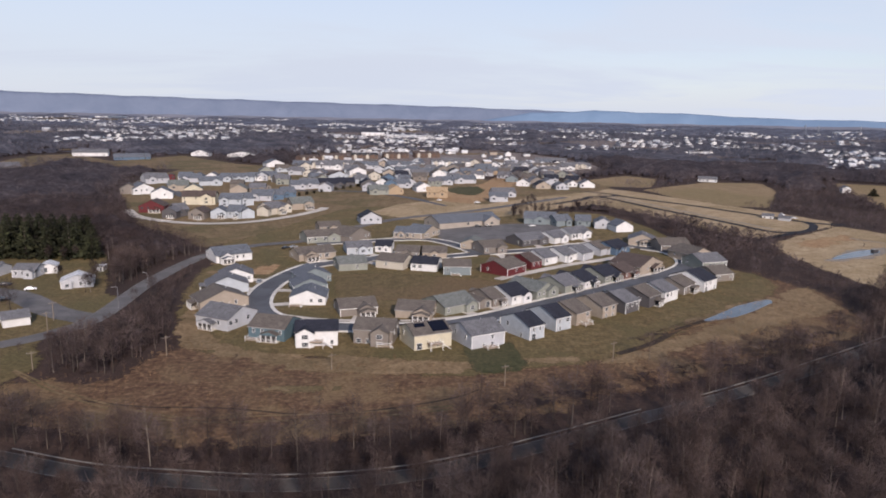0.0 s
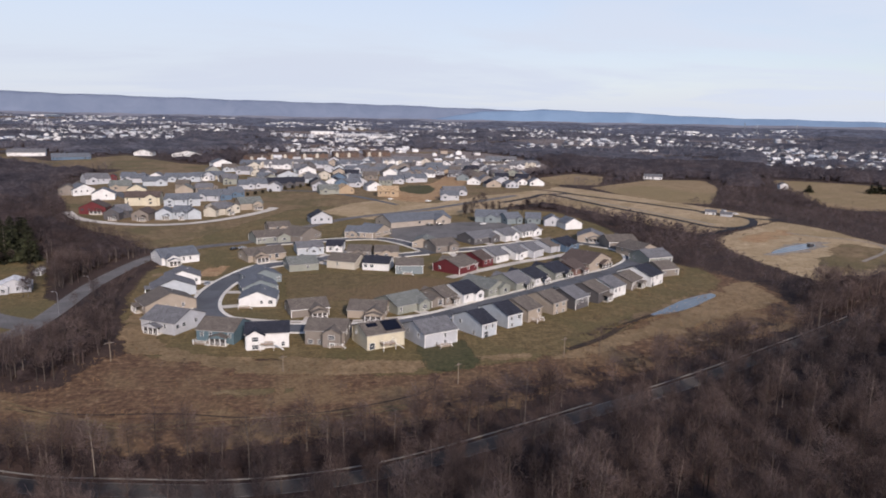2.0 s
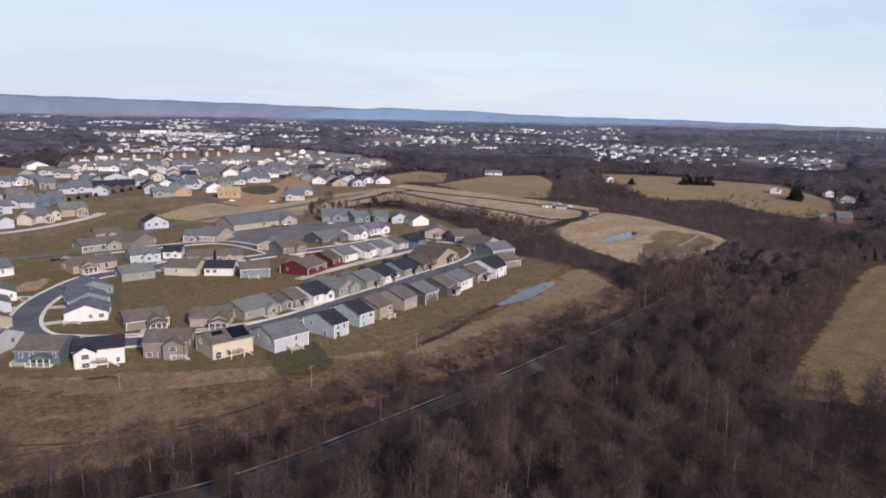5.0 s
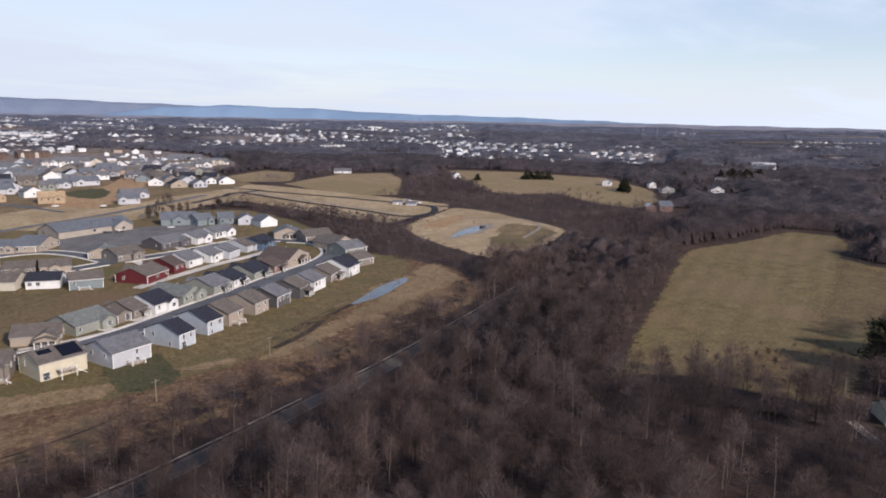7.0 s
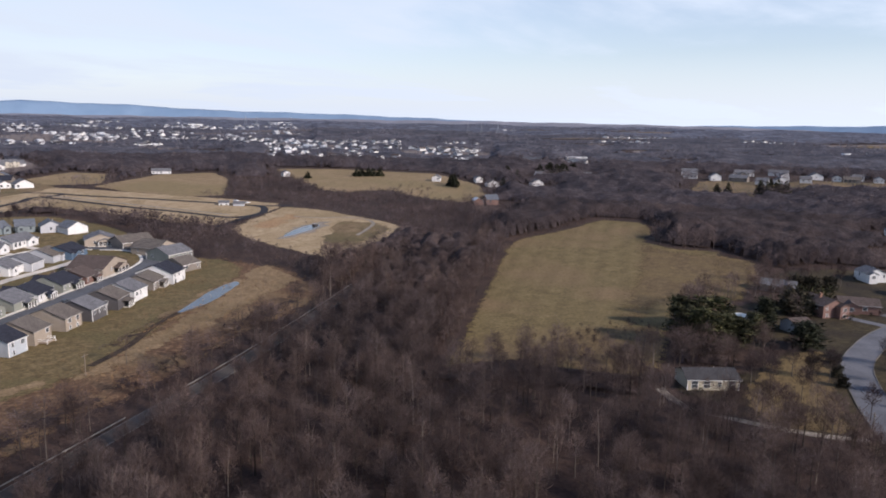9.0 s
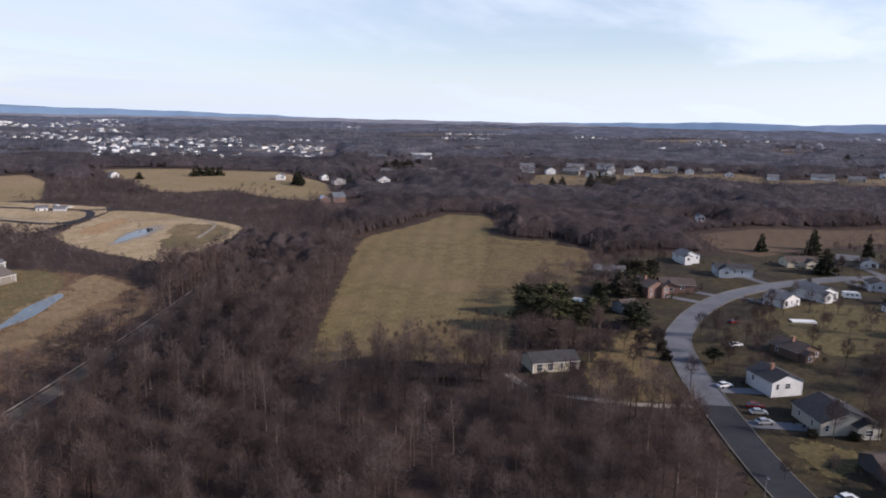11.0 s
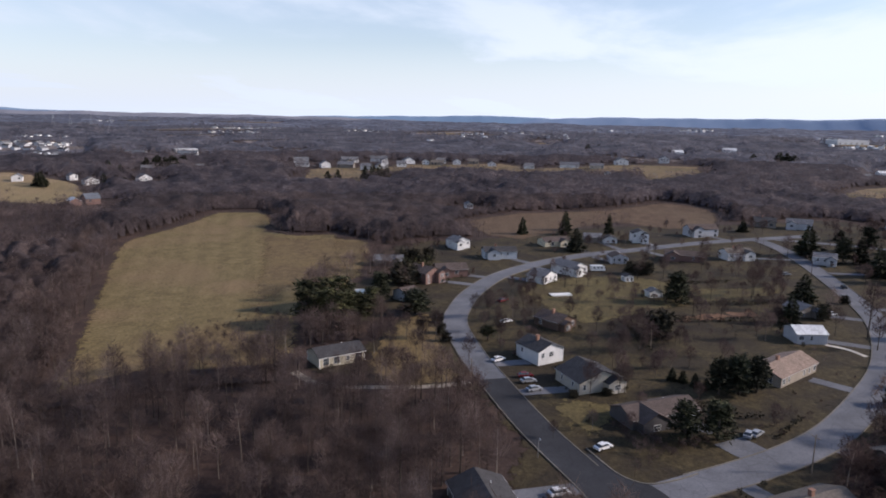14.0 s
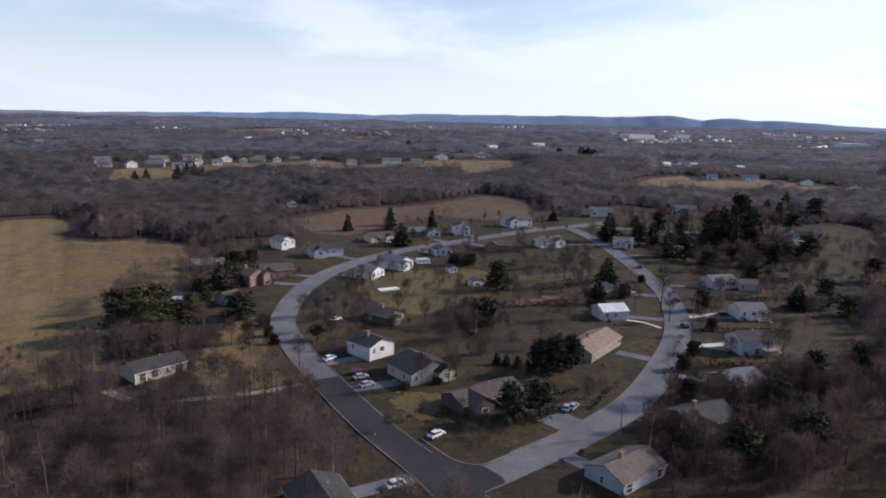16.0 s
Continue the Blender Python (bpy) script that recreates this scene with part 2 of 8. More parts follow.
ROOFS = {k: shingle_mat(k.replace(" ", "_"), c) for k, c in {
    "grey": (0.145, 0.145, 0.155), "taupe": (0.13, 0.112, 0.098), "navy": (0.028, 0.030, 0.042), "slate": (0.125, 0.137, 0.158), "sage": (0.155, 0.165, 0.155),
    "brown": (0.095, 0.072, 0.064), "charcoal": (0.055, 0.053, 0.056), "white": (0.62, 0.63, 0.64), "tan": (0.24, 0.175, 0.14), "plywood": (0.40, 0.29, 0.18)}.items()}
TRIM = plain_mat("white_trim", (0.80, 0.80, 0.78), 0.5, 0, 0.05)
FRAME = plain_mat("window_frame_paint", (0.74, 0.74, 0.73), 0.45, 0, 0.05)
GLASS = plain_mat("window_glass", (0.06, 0.068, 0.078), 0.1, 0, 0.3)
GUTTER = plain_mat("gutter_metal", (0.36, 0.35, 0.34), 0.5, 0, 0.08)
DOORPAINT = plain_mat("door_paint", (0.09, 0.08, 0.085), 0.45)
GARAGE = plain_mat("garage_door_paint", (0.74, 0.73, 0.70), 0.5, 0, 0.06)
DECKWOOD = plain_mat("deck_wood", (0.33, 0.26, 0.20), 0.8, 0, 0.25)
SOLAR = plain_mat("solar_glass", (0.008, 0.009, 0.016), 0.15, 0, 0.3)
BRICKS = plain_mat("chimney_brick", (0.27, 0.15, 0.11), 0.9, 0, 0.25, 6)
SHADE = plain_mat("porch_screen", (0.05, 0.045, 0.045), 0.7)


def leafy_mat(name, a, b_, skew=0.3, rough=0.9, airy=False, crown=0.14, grain=0.0, vary=1.0):
    """Bark, twigs or needles, each piece a little different."""
    m, N, L, b = principled(name, rough)
    geo = N("ShaderNodeNewGeometry")
    inf = N("ShaderNodeObjectInfo")
    add = N("ShaderNodeMath"); add.operation = "ADD"
    L(geo.outputs["Random Per Island"], add.inputs[0]); L(inf.outputs["Random"], add.inputs[1])
    half = N("ShaderNodeMath"); half.operation = "FRACT"
    L(add.outputs[0], half.inputs[0])
    stand = noise_node(N, L, geo.outputs["Position"], 0.02, 3, 0.6)
    col = ramp_node(N, L, half.outputs[0], [(0.1, a), (skew, tuple(p * 0.8 + q * 0.2 for p, q in zip(a, b_))), (0.97, b_)])
    col = mix_node(N, L, 1.0, col, ramp_node(N, L, stand, [(0.32, (0.72, 0.74, 0.78)), (0.68, (1.28, 1.22, 1.15))]), "MULTIPLY")
    # kinds of tree: one crown pale grey, the next brown or dark
    flat = N("ShaderNodeVectorMath")
    flat.operation = "MULTIPLY"
    flat.inputs[1].default_value = (1, 1, 0.25)
    L(geo.outputs["Position"], flat.inputs[0])
    kind = noise_node(N, L, flat.outputs[0], crown, 2, 0.5)
    col = mix_node(N, L, 1.0, col, ramp_node(N, L, kind, [(0.32, (1 - 0.44 * vary, 1 - 0.47 * vary, 1 - 0.45 * vary)), (0.5, (0.95, 0.92, 0.92)), (0.68, (1 + 0.55 * vary,) * 3)]), "MULTIPLY")
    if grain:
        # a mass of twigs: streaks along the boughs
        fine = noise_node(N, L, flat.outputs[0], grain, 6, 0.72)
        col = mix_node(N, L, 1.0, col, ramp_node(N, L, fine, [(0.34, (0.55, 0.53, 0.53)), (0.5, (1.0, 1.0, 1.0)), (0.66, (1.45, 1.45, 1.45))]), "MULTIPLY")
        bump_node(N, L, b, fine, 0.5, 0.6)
    L(col, b.inputs["Base Color"])
    if airy:
        # a sliver stands for a spray of round twigs, lit from either side
        back, mix = N("ShaderNodeBsdfTranslucent"), N("ShaderNodeMixShader")
        mix.inputs[0].default_value = 0.5
        L(col, back.inputs[0])
        L(b.outputs[0], mix.inputs[1]); L(back.outputs[0], mix.inputs[2])
        L(mix.outputs[0], m.node_tree.nodes["Material Output"].inputs[0])
    return m


BARK = leafy_mat("bark", (0.05, 0.042, 0.036), (0.19, 0.165, 0.142), 0.66)
TWIG = leafy_mat("twigs", (0.084, 0.062, 0.057), (0.178, 0.136, 0.124), airy=True)
NEEDLE = leafy_mat("needles", (0.012, 0.015, 0.008), (0.038, 0.042, 0.021))
PINE = leafy_mat("pine_needles", (0.022, 0.026, 0.011), (0.078, 0.080, 0.034))
TWIG_GARDEN = leafy_mat("garden_twigs", (0.05, 0.036, 0.036), (0.105, 0.078, 0.075), airy=True)
# far and horizon twigs: aerial haze put into the base colour
TWIG_FAR_HAZED = leafy_mat("hazed_far_twigs", (0.156, 0.155, 0.182), (0.198, 0.198, 0.23), airy=True, crown=0.03, vary=0.5)
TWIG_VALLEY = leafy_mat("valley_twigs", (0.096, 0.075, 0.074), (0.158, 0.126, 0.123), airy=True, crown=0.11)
TWIG_HORIZON_HAZED = leafy_mat("hazed_horizon_twigs", (0.20, 0.21, 0.255), (0.245, 0.255, 0.305), airy=True, crown=0.012, vary=0.4)
# slight haze of the middle distance mixed into the twig colour
TWIG_MID_HAZED = leafy_mat("hazed_middle_twigs", (0.112, 0.094, 0.098), (0.16, 0.137, 0.141), airy=True, crown=0.1)
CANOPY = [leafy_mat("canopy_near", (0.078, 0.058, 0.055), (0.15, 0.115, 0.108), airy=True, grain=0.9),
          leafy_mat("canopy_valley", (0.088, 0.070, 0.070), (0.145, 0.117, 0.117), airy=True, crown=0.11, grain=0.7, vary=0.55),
          # slight distance haze mixed into the middle crowns' colour
          leafy_mat("hazed_canopy_middle", (0.100, 0.086, 0.095), (0.142, 0.124, 0.137), airy=True, crown=0.1, grain=0.4, vary=0.5),
          # paler and bluer outward: haze painted into the crowns
          leafy_mat("hazed_canopy_far", (0.150, 0.152, 0.182), (0.198, 0.199, 0.236), airy=True, crown=0.03, grain=0.15, vary=0.5),
          leafy_mat("hazed_canopy_horizon", (0.20, 0.222, 0.285), (0.25, 0.272, 0.342), airy=True, crown=0.012, grain=0.06, vary=0.4)]
SCRUB = leafy_mat("dry_scrub", (0.11, 0.072, 0.044), (0.26, 0.17, 0.09))
SHRUB = leafy_mat("dark_shrub", (0.02, 0.02, 0.014), (0.05, 0.042, 0.025))
PAINTS = {"white": plain_mat("car_white", (0.72, 0.72, 0.72), 0.25, 0, 0.03), "silver": plain_mat("car_silver", (0.42, 0.43, 0.45), 0.25, 0.4, 0.03),
          "dark": plain_mat("car_dark", (0.025, 0.027, 0.032), 0.2, 0, 0.05), "maroon": plain_mat("car_maroon", (0.13, 0.015, 0.018), 0.22, 0, 0.05)}
RUBBER = plain_mat("rubber", (0.02, 0.02, 0.02), 0.9)
STEEL = plain_mat("steel", (0.45, 0.45, 0.46), 0.4, 0.8)
RAIL = plain_mat("galvanised_rail", (0.19, 0.178, 0.168), 0.6, 0.3, 0.25)
POLEWOOD = plain_mat("pole_wood", (0.20, 0.16, 0.125), 0.9, 0, 0.2, 3)
POOLCOVER = plain_mat("pool_cover", (0.20, 0.27, 0.34), 0.5, 0, 0.1)


# ---- the ground: one sheet from below the camera to the ridges ----
def terrain(x, y):
    """Height of the land: level round the estate, then a long rise with rolling swells."""
    r = np.hypot(x, y)
    z = 45 * (1 - np.exp(-(np.maximum(r - 330, 0) / 1050) ** 1.25))
    k = np.clip((r - 620) / 900, 0, 1)
    return z + k * (2.6 * np.sin(x / 71 + 0.7) * np.sin(y / 83 + 1.9) + 1.8 * np.sin((x + y) / 47 + 2.0) + 2.2 * np.sin((x - 0.6 * y) / 128))


def height(x, y):
    return float(terrain(np.float64(x), np.float64(y)))


def mesh_from(name, verts, faces, mats, index=None, smooth=False):
    """A mesh of equal-sided faces from arrays, quickly."""
    verts, faces = np.asarray(verts, np.float32), np.asarray(faces, np.int32)
    me = bpy.data.meshes.new(name)
    n, k = faces.shape
    me.vertices.add(len(verts)); me.vertices.foreach_set("co", verts.ravel())
    me.loops.add(n * k); me.loops.foreach_set("vertex_index", faces.ravel())
    me.polygons.add(n); me.polygons.foreach_set("loop_start", np.arange(0, n * k, k, dtype=np.int32))
    for m in mats:
        me.materials.append(m)
    if index is not None:
        me.polygons.foreach_set("material_index", np.asarray(index, np.int32))
    me.update(calc_edges=True)
    if smooth:
        me.polygons.foreach_set("use_smooth", np.ones(n, bool))
    return me


def build_ground():
    radii = np.concatenate([np.linspace(0.01, 330, 24), np.geomspace(345, 4850, 150)])
    az = np.radians(np.arange(0, 360, 1.0))
    R, A = np.meshgrid(radii, az, indexing="ij")
    X, Y = R * np.sin(A) + 3 * (R < 1), R * np.cos(A) + 2 * (R < 1)
    Z = terrain(X, Y)
    v = np.stack([X, Y, Z], -1).reshape(-1, 3)
    i, j = np.meshgrid(np.arange(len(radii) - 1), np.arange(360), indexing="ij")
    j2 = (j + 1) % 360
    f = np.stack([i * 360 + j, i * 360 + j2, (i + 1) * 360 + j2, (i + 1) * 360 + j], -1).reshape(-1, 4)
    f = f[:, ::-1]
    ob = new("ground", mesh_from("ground", v, f, [LITTER], smooth=True))
    tagged(ob, "brown leaf litter and winter earth under the bare woods", "ground", kind="structure")


build_ground()


# ---- distant ridges, haze painted into their colours ----
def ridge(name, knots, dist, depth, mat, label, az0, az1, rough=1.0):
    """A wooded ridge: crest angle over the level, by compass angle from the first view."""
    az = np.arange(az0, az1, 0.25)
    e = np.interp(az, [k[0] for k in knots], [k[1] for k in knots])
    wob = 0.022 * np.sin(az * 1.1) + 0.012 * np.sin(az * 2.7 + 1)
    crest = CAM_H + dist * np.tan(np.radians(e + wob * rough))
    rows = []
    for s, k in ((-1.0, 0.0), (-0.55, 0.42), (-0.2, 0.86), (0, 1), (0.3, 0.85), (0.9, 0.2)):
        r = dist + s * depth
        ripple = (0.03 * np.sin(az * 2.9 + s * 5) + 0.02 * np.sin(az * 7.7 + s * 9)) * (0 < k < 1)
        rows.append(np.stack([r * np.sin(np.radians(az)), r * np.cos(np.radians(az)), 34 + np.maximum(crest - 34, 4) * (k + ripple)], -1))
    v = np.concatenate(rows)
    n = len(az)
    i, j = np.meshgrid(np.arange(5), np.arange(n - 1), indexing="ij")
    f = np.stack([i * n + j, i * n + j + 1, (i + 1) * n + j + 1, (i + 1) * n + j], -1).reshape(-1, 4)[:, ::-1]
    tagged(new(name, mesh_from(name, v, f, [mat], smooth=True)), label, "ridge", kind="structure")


# woods on a far slope; both base colours include the blue of distance haze
def hazed_ridge_mat(name, a, b_):
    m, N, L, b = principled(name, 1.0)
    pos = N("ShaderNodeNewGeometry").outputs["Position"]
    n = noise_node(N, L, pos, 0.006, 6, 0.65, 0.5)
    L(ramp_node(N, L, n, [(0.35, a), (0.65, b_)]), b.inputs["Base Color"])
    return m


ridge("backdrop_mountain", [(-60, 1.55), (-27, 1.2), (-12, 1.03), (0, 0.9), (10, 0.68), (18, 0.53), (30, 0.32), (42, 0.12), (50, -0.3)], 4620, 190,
      hazed_ridge_mat("hazed_mountain_woods", (0.142, 0.178, 0.250), (0.175, 0.212, 0.288)), "long wooded mountain ridge on the horizon, painted blue-grey with haze", -65, 52)
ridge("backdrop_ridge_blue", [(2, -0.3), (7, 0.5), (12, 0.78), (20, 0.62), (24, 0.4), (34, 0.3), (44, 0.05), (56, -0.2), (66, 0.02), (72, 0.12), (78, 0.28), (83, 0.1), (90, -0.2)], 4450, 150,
      hazed_ridge_mat("hazed_ridge_woods_blue", (0.155, 0.24, 0.355), (0.185, 0.275, 0.395)), "wooded ridge in the far distance, painted blue with haze", 1, 92)
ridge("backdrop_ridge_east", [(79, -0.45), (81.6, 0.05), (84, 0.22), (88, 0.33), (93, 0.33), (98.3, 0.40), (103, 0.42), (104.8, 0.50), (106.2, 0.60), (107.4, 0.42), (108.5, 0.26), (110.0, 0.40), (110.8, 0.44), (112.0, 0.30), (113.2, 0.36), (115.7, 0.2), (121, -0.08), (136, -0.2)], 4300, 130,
      hazed_ridge_mat("hazed_ridge_woods_east", (0.19, 0.262, 0.375), (0.235, 0.305, 0.425)), "wooded hills in the far distance, painted dark blue with haze", 79, 136)
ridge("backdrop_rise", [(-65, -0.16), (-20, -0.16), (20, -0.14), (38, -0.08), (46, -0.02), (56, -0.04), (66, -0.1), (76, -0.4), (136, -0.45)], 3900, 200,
      hazed_ridge_mat("hazed_rise_woods", (0.185, 0.19, 0.225), (0.235, 0.235, 0.27)), "low wooded rise at the edge of the plain, painted hazy", -65, 136, 1.0)


# ---- turf, fields, water and roads laid on the sheet ----
CLEAR = []  # (outline, share kept free of trees)
ROADS = []  # (centre line, half width kept free)


def rounded(pts, closed, step=4):
    """Catmull-Rom through the corners."""
    p = [Vector(q) for q in pts]
    n, res = len(p), []
    for i in range(n if closed else n - 1):
        a, b, c, d = (p[(i + k) % n] if closed else p[min(max(i + k, 0), n - 1)] for k in (-1, 0, 1, 2))
        for s in range(step):
            t = s / step
            res.append(0.5 * (2 * b + (c - a) * t + (2 * a - 5 * b + 4 * c - d) * t * t + (3 * b - a - 3 * c + d) * t ** 3))
    if not closed:
        res.append(p[-1])
    return res


def inside(poly, x, y):
    """Which of the points lie in the outline."""
    hit = np.zeros(x.shape, bool)
    px, py = np.array([q[0] for q in poly]), np.array([q[1] for q in poly])
    for i in range(len(px)):
        x0, y0, x1, y1 = px[i - 1], py[i - 1], px[i], py[i]
        if y0 != y1:
            hit ^= ((y0 > y) != (y1 > y)) & (x < (x1 - x0) * (y - y0) / (y1 - y0) + x0)
    return hit


def region(name, pts, mat, lift, cleared=None, kind="turf", wild=0.8, soft=None):
    if mat in (TAN, FIELD, HAY, PLOUGH, MEADOW):
        ring = [Vector(q) for q in pts]
        edge = [a.lerp(ring[(i + 1) % len(ring)], k / 6) for i, a in enumerate(ring) for k in range(6)]
    else:
        edge = rounded(pts, True, 8)
    rng = np.random.default_rng(len(name) * 7 + len(pts))
    if kind != "water":
        edge = [q + Vector(rng.normal(0, (0.25 + 0.001 * q.length) * wild, 2)) for q in edge]
    poly = [(q.x, q.y) for q in edge]
    if cleared:
        CLEAR.append((poly, cleared))
    lo, hi = np.min(poly, 0), np.max(poly, 0)
    cell = max(6.0, (hi - lo).max() / 45)
    gx, gy = np.meshgrid(np.arange(lo[0], hi[0], cell), np.arange(lo[1], hi[1], cell))
    gx, gy = gx.ravel(), gy.ravel()
    keep = inside(poly, gx, gy)
    verts = edge + [Vector((a, b)) for a, b in zip(gx[keep], gy[keep])]
    n = len(edge)
    v, _, f, *_ = geometry.delaunay_2d_cdt(verts, [(i, (i + 1) % n) for i in range(n)], [], 1, 0.01)
    me = bpy.data.meshes.new(name)
    me.from_pydata([(q.x, q.y, height(q.x, q.y) + lift) for q in v], [], f)
    me.materials.append(mat)
    if soft is None:
        soft = 9.0 if mat is GRASS else min(7.0, 0.07 * math.sqrt((hi - lo).prod()))
    P, Q = np.array(poly), np.array([(q.x, q.y) for q in v])
    A, AB = P, np.roll(P, -1, 0) - P
    t = np.clip(((Q[:, None] - A) * AB).sum(-1) / np.maximum((AB * AB).sum(-1), 1e-9), 0, 1)
    dist = np.linalg.norm(Q[:, None] - (A + t[..., None] * AB), axis=-1).min(1)
    rim = me.attributes.new("rim", "FLOAT", "POINT")
    rim.data.foreach_set("value", np.clip(1 - dist / max(soft, 0.1), 0, 1).astype(np.float32) * (soft > 0))
    ob = new(name, me)
    words = name.replace("_", " ")
    tagged(ob, f"{words} of {mat.name.replace('_', ' ')} in winter", "water" if kind == "water" else "ground", kind="structure")
    return ob


def strip(name, line, half0, half1, lift, mat, thick=0.0):
    """A ribbon along a line between two side offsets, draped on the land; with thick, a raised kerb."""
    v, f = [], []
    for i, q in enumerate(line):
        d = (line[min(i + 1, len(line) - 1)] - line[max(i - 1, 0)]).normalized()
        s = Vector((d.y, -d.x))
        row = [q + s * half0, q + s * half1]
        z = height(q.x, q.y) + lift
        if thick:
            v += [(row[0].x, row[0].y, z - 0.1), (row[0].x, row[0].y, z + thick), (row[1].x, row[1].y, z + thick), (row[1].x, row[1].y, z - 0.1)]
        else:
            v += [(*row[0], z), (*row[1], z)]
    k = 4 if thick else 2
    for i in range(len(line) - 1):
        for j in range(k - 1):
            f.append((i * k + j, i * k + j + 1, (i + 1) * k + j + 1, (i + 1) * k + j))
    me = bpy.data.meshes.new(name)
    me.from_pydata(v, [], f)
    me.materials.append(mat)
    return new(name, me)


LINED = []  # roads with trees close on both sides
OPEN = []  # roads with a wide low verge


def road(name, pts, width, mat, lift, clear=0.5, kerb=0, lined=0):
    line = rounded(pts, False, 6)
    ROADS.append((line, width / 2 + clear))
    if lined:
        (LINED if lined == 1 else OPEN).append((line, width / 2))
    ob = strip(name, line, -width / 2, width / 2, lift, mat)
    if lined:
        for s in (-1, 1):
            tagged(strip("road_marking", line, s * (width / 2 - 0.3) - 0.055, s * (width / 2 - 0.3) + 0.055, lift + 0.02, LINEPAINT), f"white painted edge line of the {name.replace('_', ' ')}", "road marking", kind="structure")
    tagged(ob, f"{mat.name.replace('_', ' ')} {name.replace('_', ' ')} winding between the lawns", "road", kind="structure")
    if kerb:
        KERBED.append((line, width, kerb, lift))
    return ob


def build_kerbs():
    """Kerbs along both sides, broken where another street joins."""
    for line, width, kerb, lift in KERBED:
        fine = [a.lerp(b, k / 3) for a, b in zip(line, line[1:]) for k in range(3)] + [line[-1]]
        others = [(o, w / 2 + 0.6) for o, w, *_ in KERBED if o is not line]
        for s in (-1, 1):
            a, b = sorted((s * (width / 2 - 0.05), s * (width / 2 + kerb)))
            run = []
            for i, q in enumerate(fine + [None]):
                free = q is not None
                if free:
                    d = (fine[min(i + 1, len(fine) - 1)] - fine[max(i - 1, 0)]).normalized()
                    e = q + Vector((d.y, -d.x)) * (s * width / 2)
                    if (e - Vector((136, -4))).length < 9.5:
                        free = False
                    for o, reach in others:
                        for m, n in zip(o, o[1:]):
                            t = min(1, max(0, (e - m).dot(n - m) / max((n - m).length_squared, 1e-6)))
                            if (e - m.lerp(n, t)).length < reach:
                                free = False
                                break
                if free:
                    run.append(q)
                else:
                    if len(run) > 2:
                        tagged(strip("kerb", run, a, b, lift, KERB if kerb > 0.5 else KERB_OLD, 0.13), "pale concrete kerb beside the road", "kerb", kind="structure")
                    run = []


KERBED = []


region("brush_meadow", [(-123, 167), (-111, 180), (-93, 181), (-87, 207), (-84, 215), (-62, 208), (-13, 198), (12, 197), (32, 206), (55, 230), (137, 322), (162, 312), (169, 279), (147, 231), (106, 206), (78, 188), (52, 174), (28, 160), (4, 151), (-20, 143), (-40, 138), (-60, 138), (-85, 144), (-107, 151)], BRUSH, 0.06, cleared=0.999, wild=3)
region("estate_lawn", [(-113, 336), (-112, 303), (-101, 252), (-87, 215), (-77, 202), (-58, 196), (-36, 197), (-12, 185), (12, 184), (30, 192), (48, 197), (67, 212), (89, 232), (124, 267), (152, 297), (155, 325), (144, 346), (142, 395), (138, 454), (116, 507), (50, 517), (-13, 510), (-61, 522), (-89, 468), (-111, 405), (-123, 371)], LAWN, 0.12, cleared=1)
region("estate_park", [(-48, 297), (-47, 313), (-21, 317), (13, 311), (28, 305), (38, 304), (24, 282), (5, 272), (-9, 266), (-31, 267), (-43, 270)], PARK, 0.17)
region("green_lawn", [(6, 214), (22, 222), (25, 215), (29, 194), (25, 192), (11, 188)], GREENLAWN, 0.17)
region("bare_plot", [(-91, 318), (-81, 335), (-76, 327), (-78, 308), (-87, 307)], SOIL, 0.17)
region("meadow_upper", [(-256, 544), (-282, 639), (-278, 757), (-195, 795), (-109, 826), (-15, 797), (65, 681), (127, 721), (161, 714), (163, 610), (103, 549), (48, 492), (-16, 462), (-56, 484), (-84, 441), (-106, 389), (-121, 364), (-132, 363), (-152, 391), (-192, 424)], MEADOW, 0.1, cleared=1)
region("graded_earth", [(-57, 489), (-36, 534), (-1, 569), (30, 542), (71, 584), (144, 634), (162, 585), (100, 532), (47, 484), (-16, 462)], TAN, 0.17)
region("building_plots", [(-14, 590), (9, 630), (37, 677), (59, 744), (86, 717), (66, 638), (47, 581), (26, 542), (-1, 556)], SOIL, 0.19)
region("dark_turf", [(4, 629), (31, 654), (40, 623), (28, 589), (9, 600)], GREENLAWN, 0.23)
region("old_pasture", [(-461, 675), (-482, 761), (-494, 845), (-471, 893), (-384, 814), (-328, 894), (-235, 799), (-178, 774), (-270, 735), (-319, 725), (-422, 798), (-420, 687)], MEADOW, 0.1, cleared=1)
region("left_yards", [(-215, 307), (-199, 333), (-170, 347), (-149, 310), (-131, 271), (-131, 285), (-129, 324), (-123, 343), (-118, 325), (-122, 281), (-117, 232), (-123, 210), (-113, 193), (-112, 181), (-126, 171)], LAWN, 0.1, cleared=0.98)
region("graded_field", [(84, 559), (105, 592), (156, 651), (173, 637), (216, 575), (254, 517), (274, 476), (262, 456), (220, 430), (194, 412), (173, 439), (156, 483), (125, 543), (103, 538)], TAN, 0.12, cleared=1)
region("spoil_meadow", [(192, 404), (218, 426), (268, 466), (285, 435), (291, 380), (290, 348), (256, 320), (214, 293), (193, 300), (189, 333), (185, 361)], TAN, 0.12, cleared=0.995)
region("far_field_west", [(147, 720), (202, 766), (230, 733), (200, 656), (153, 661)], FIELD, 0.12, cleared=1)
region("far_field_middle", [(183, 643), (267, 711), (325, 705), (312, 641), (259, 537), (225, 545), (200, 588)], FIELD, 0.12, cleared=1)
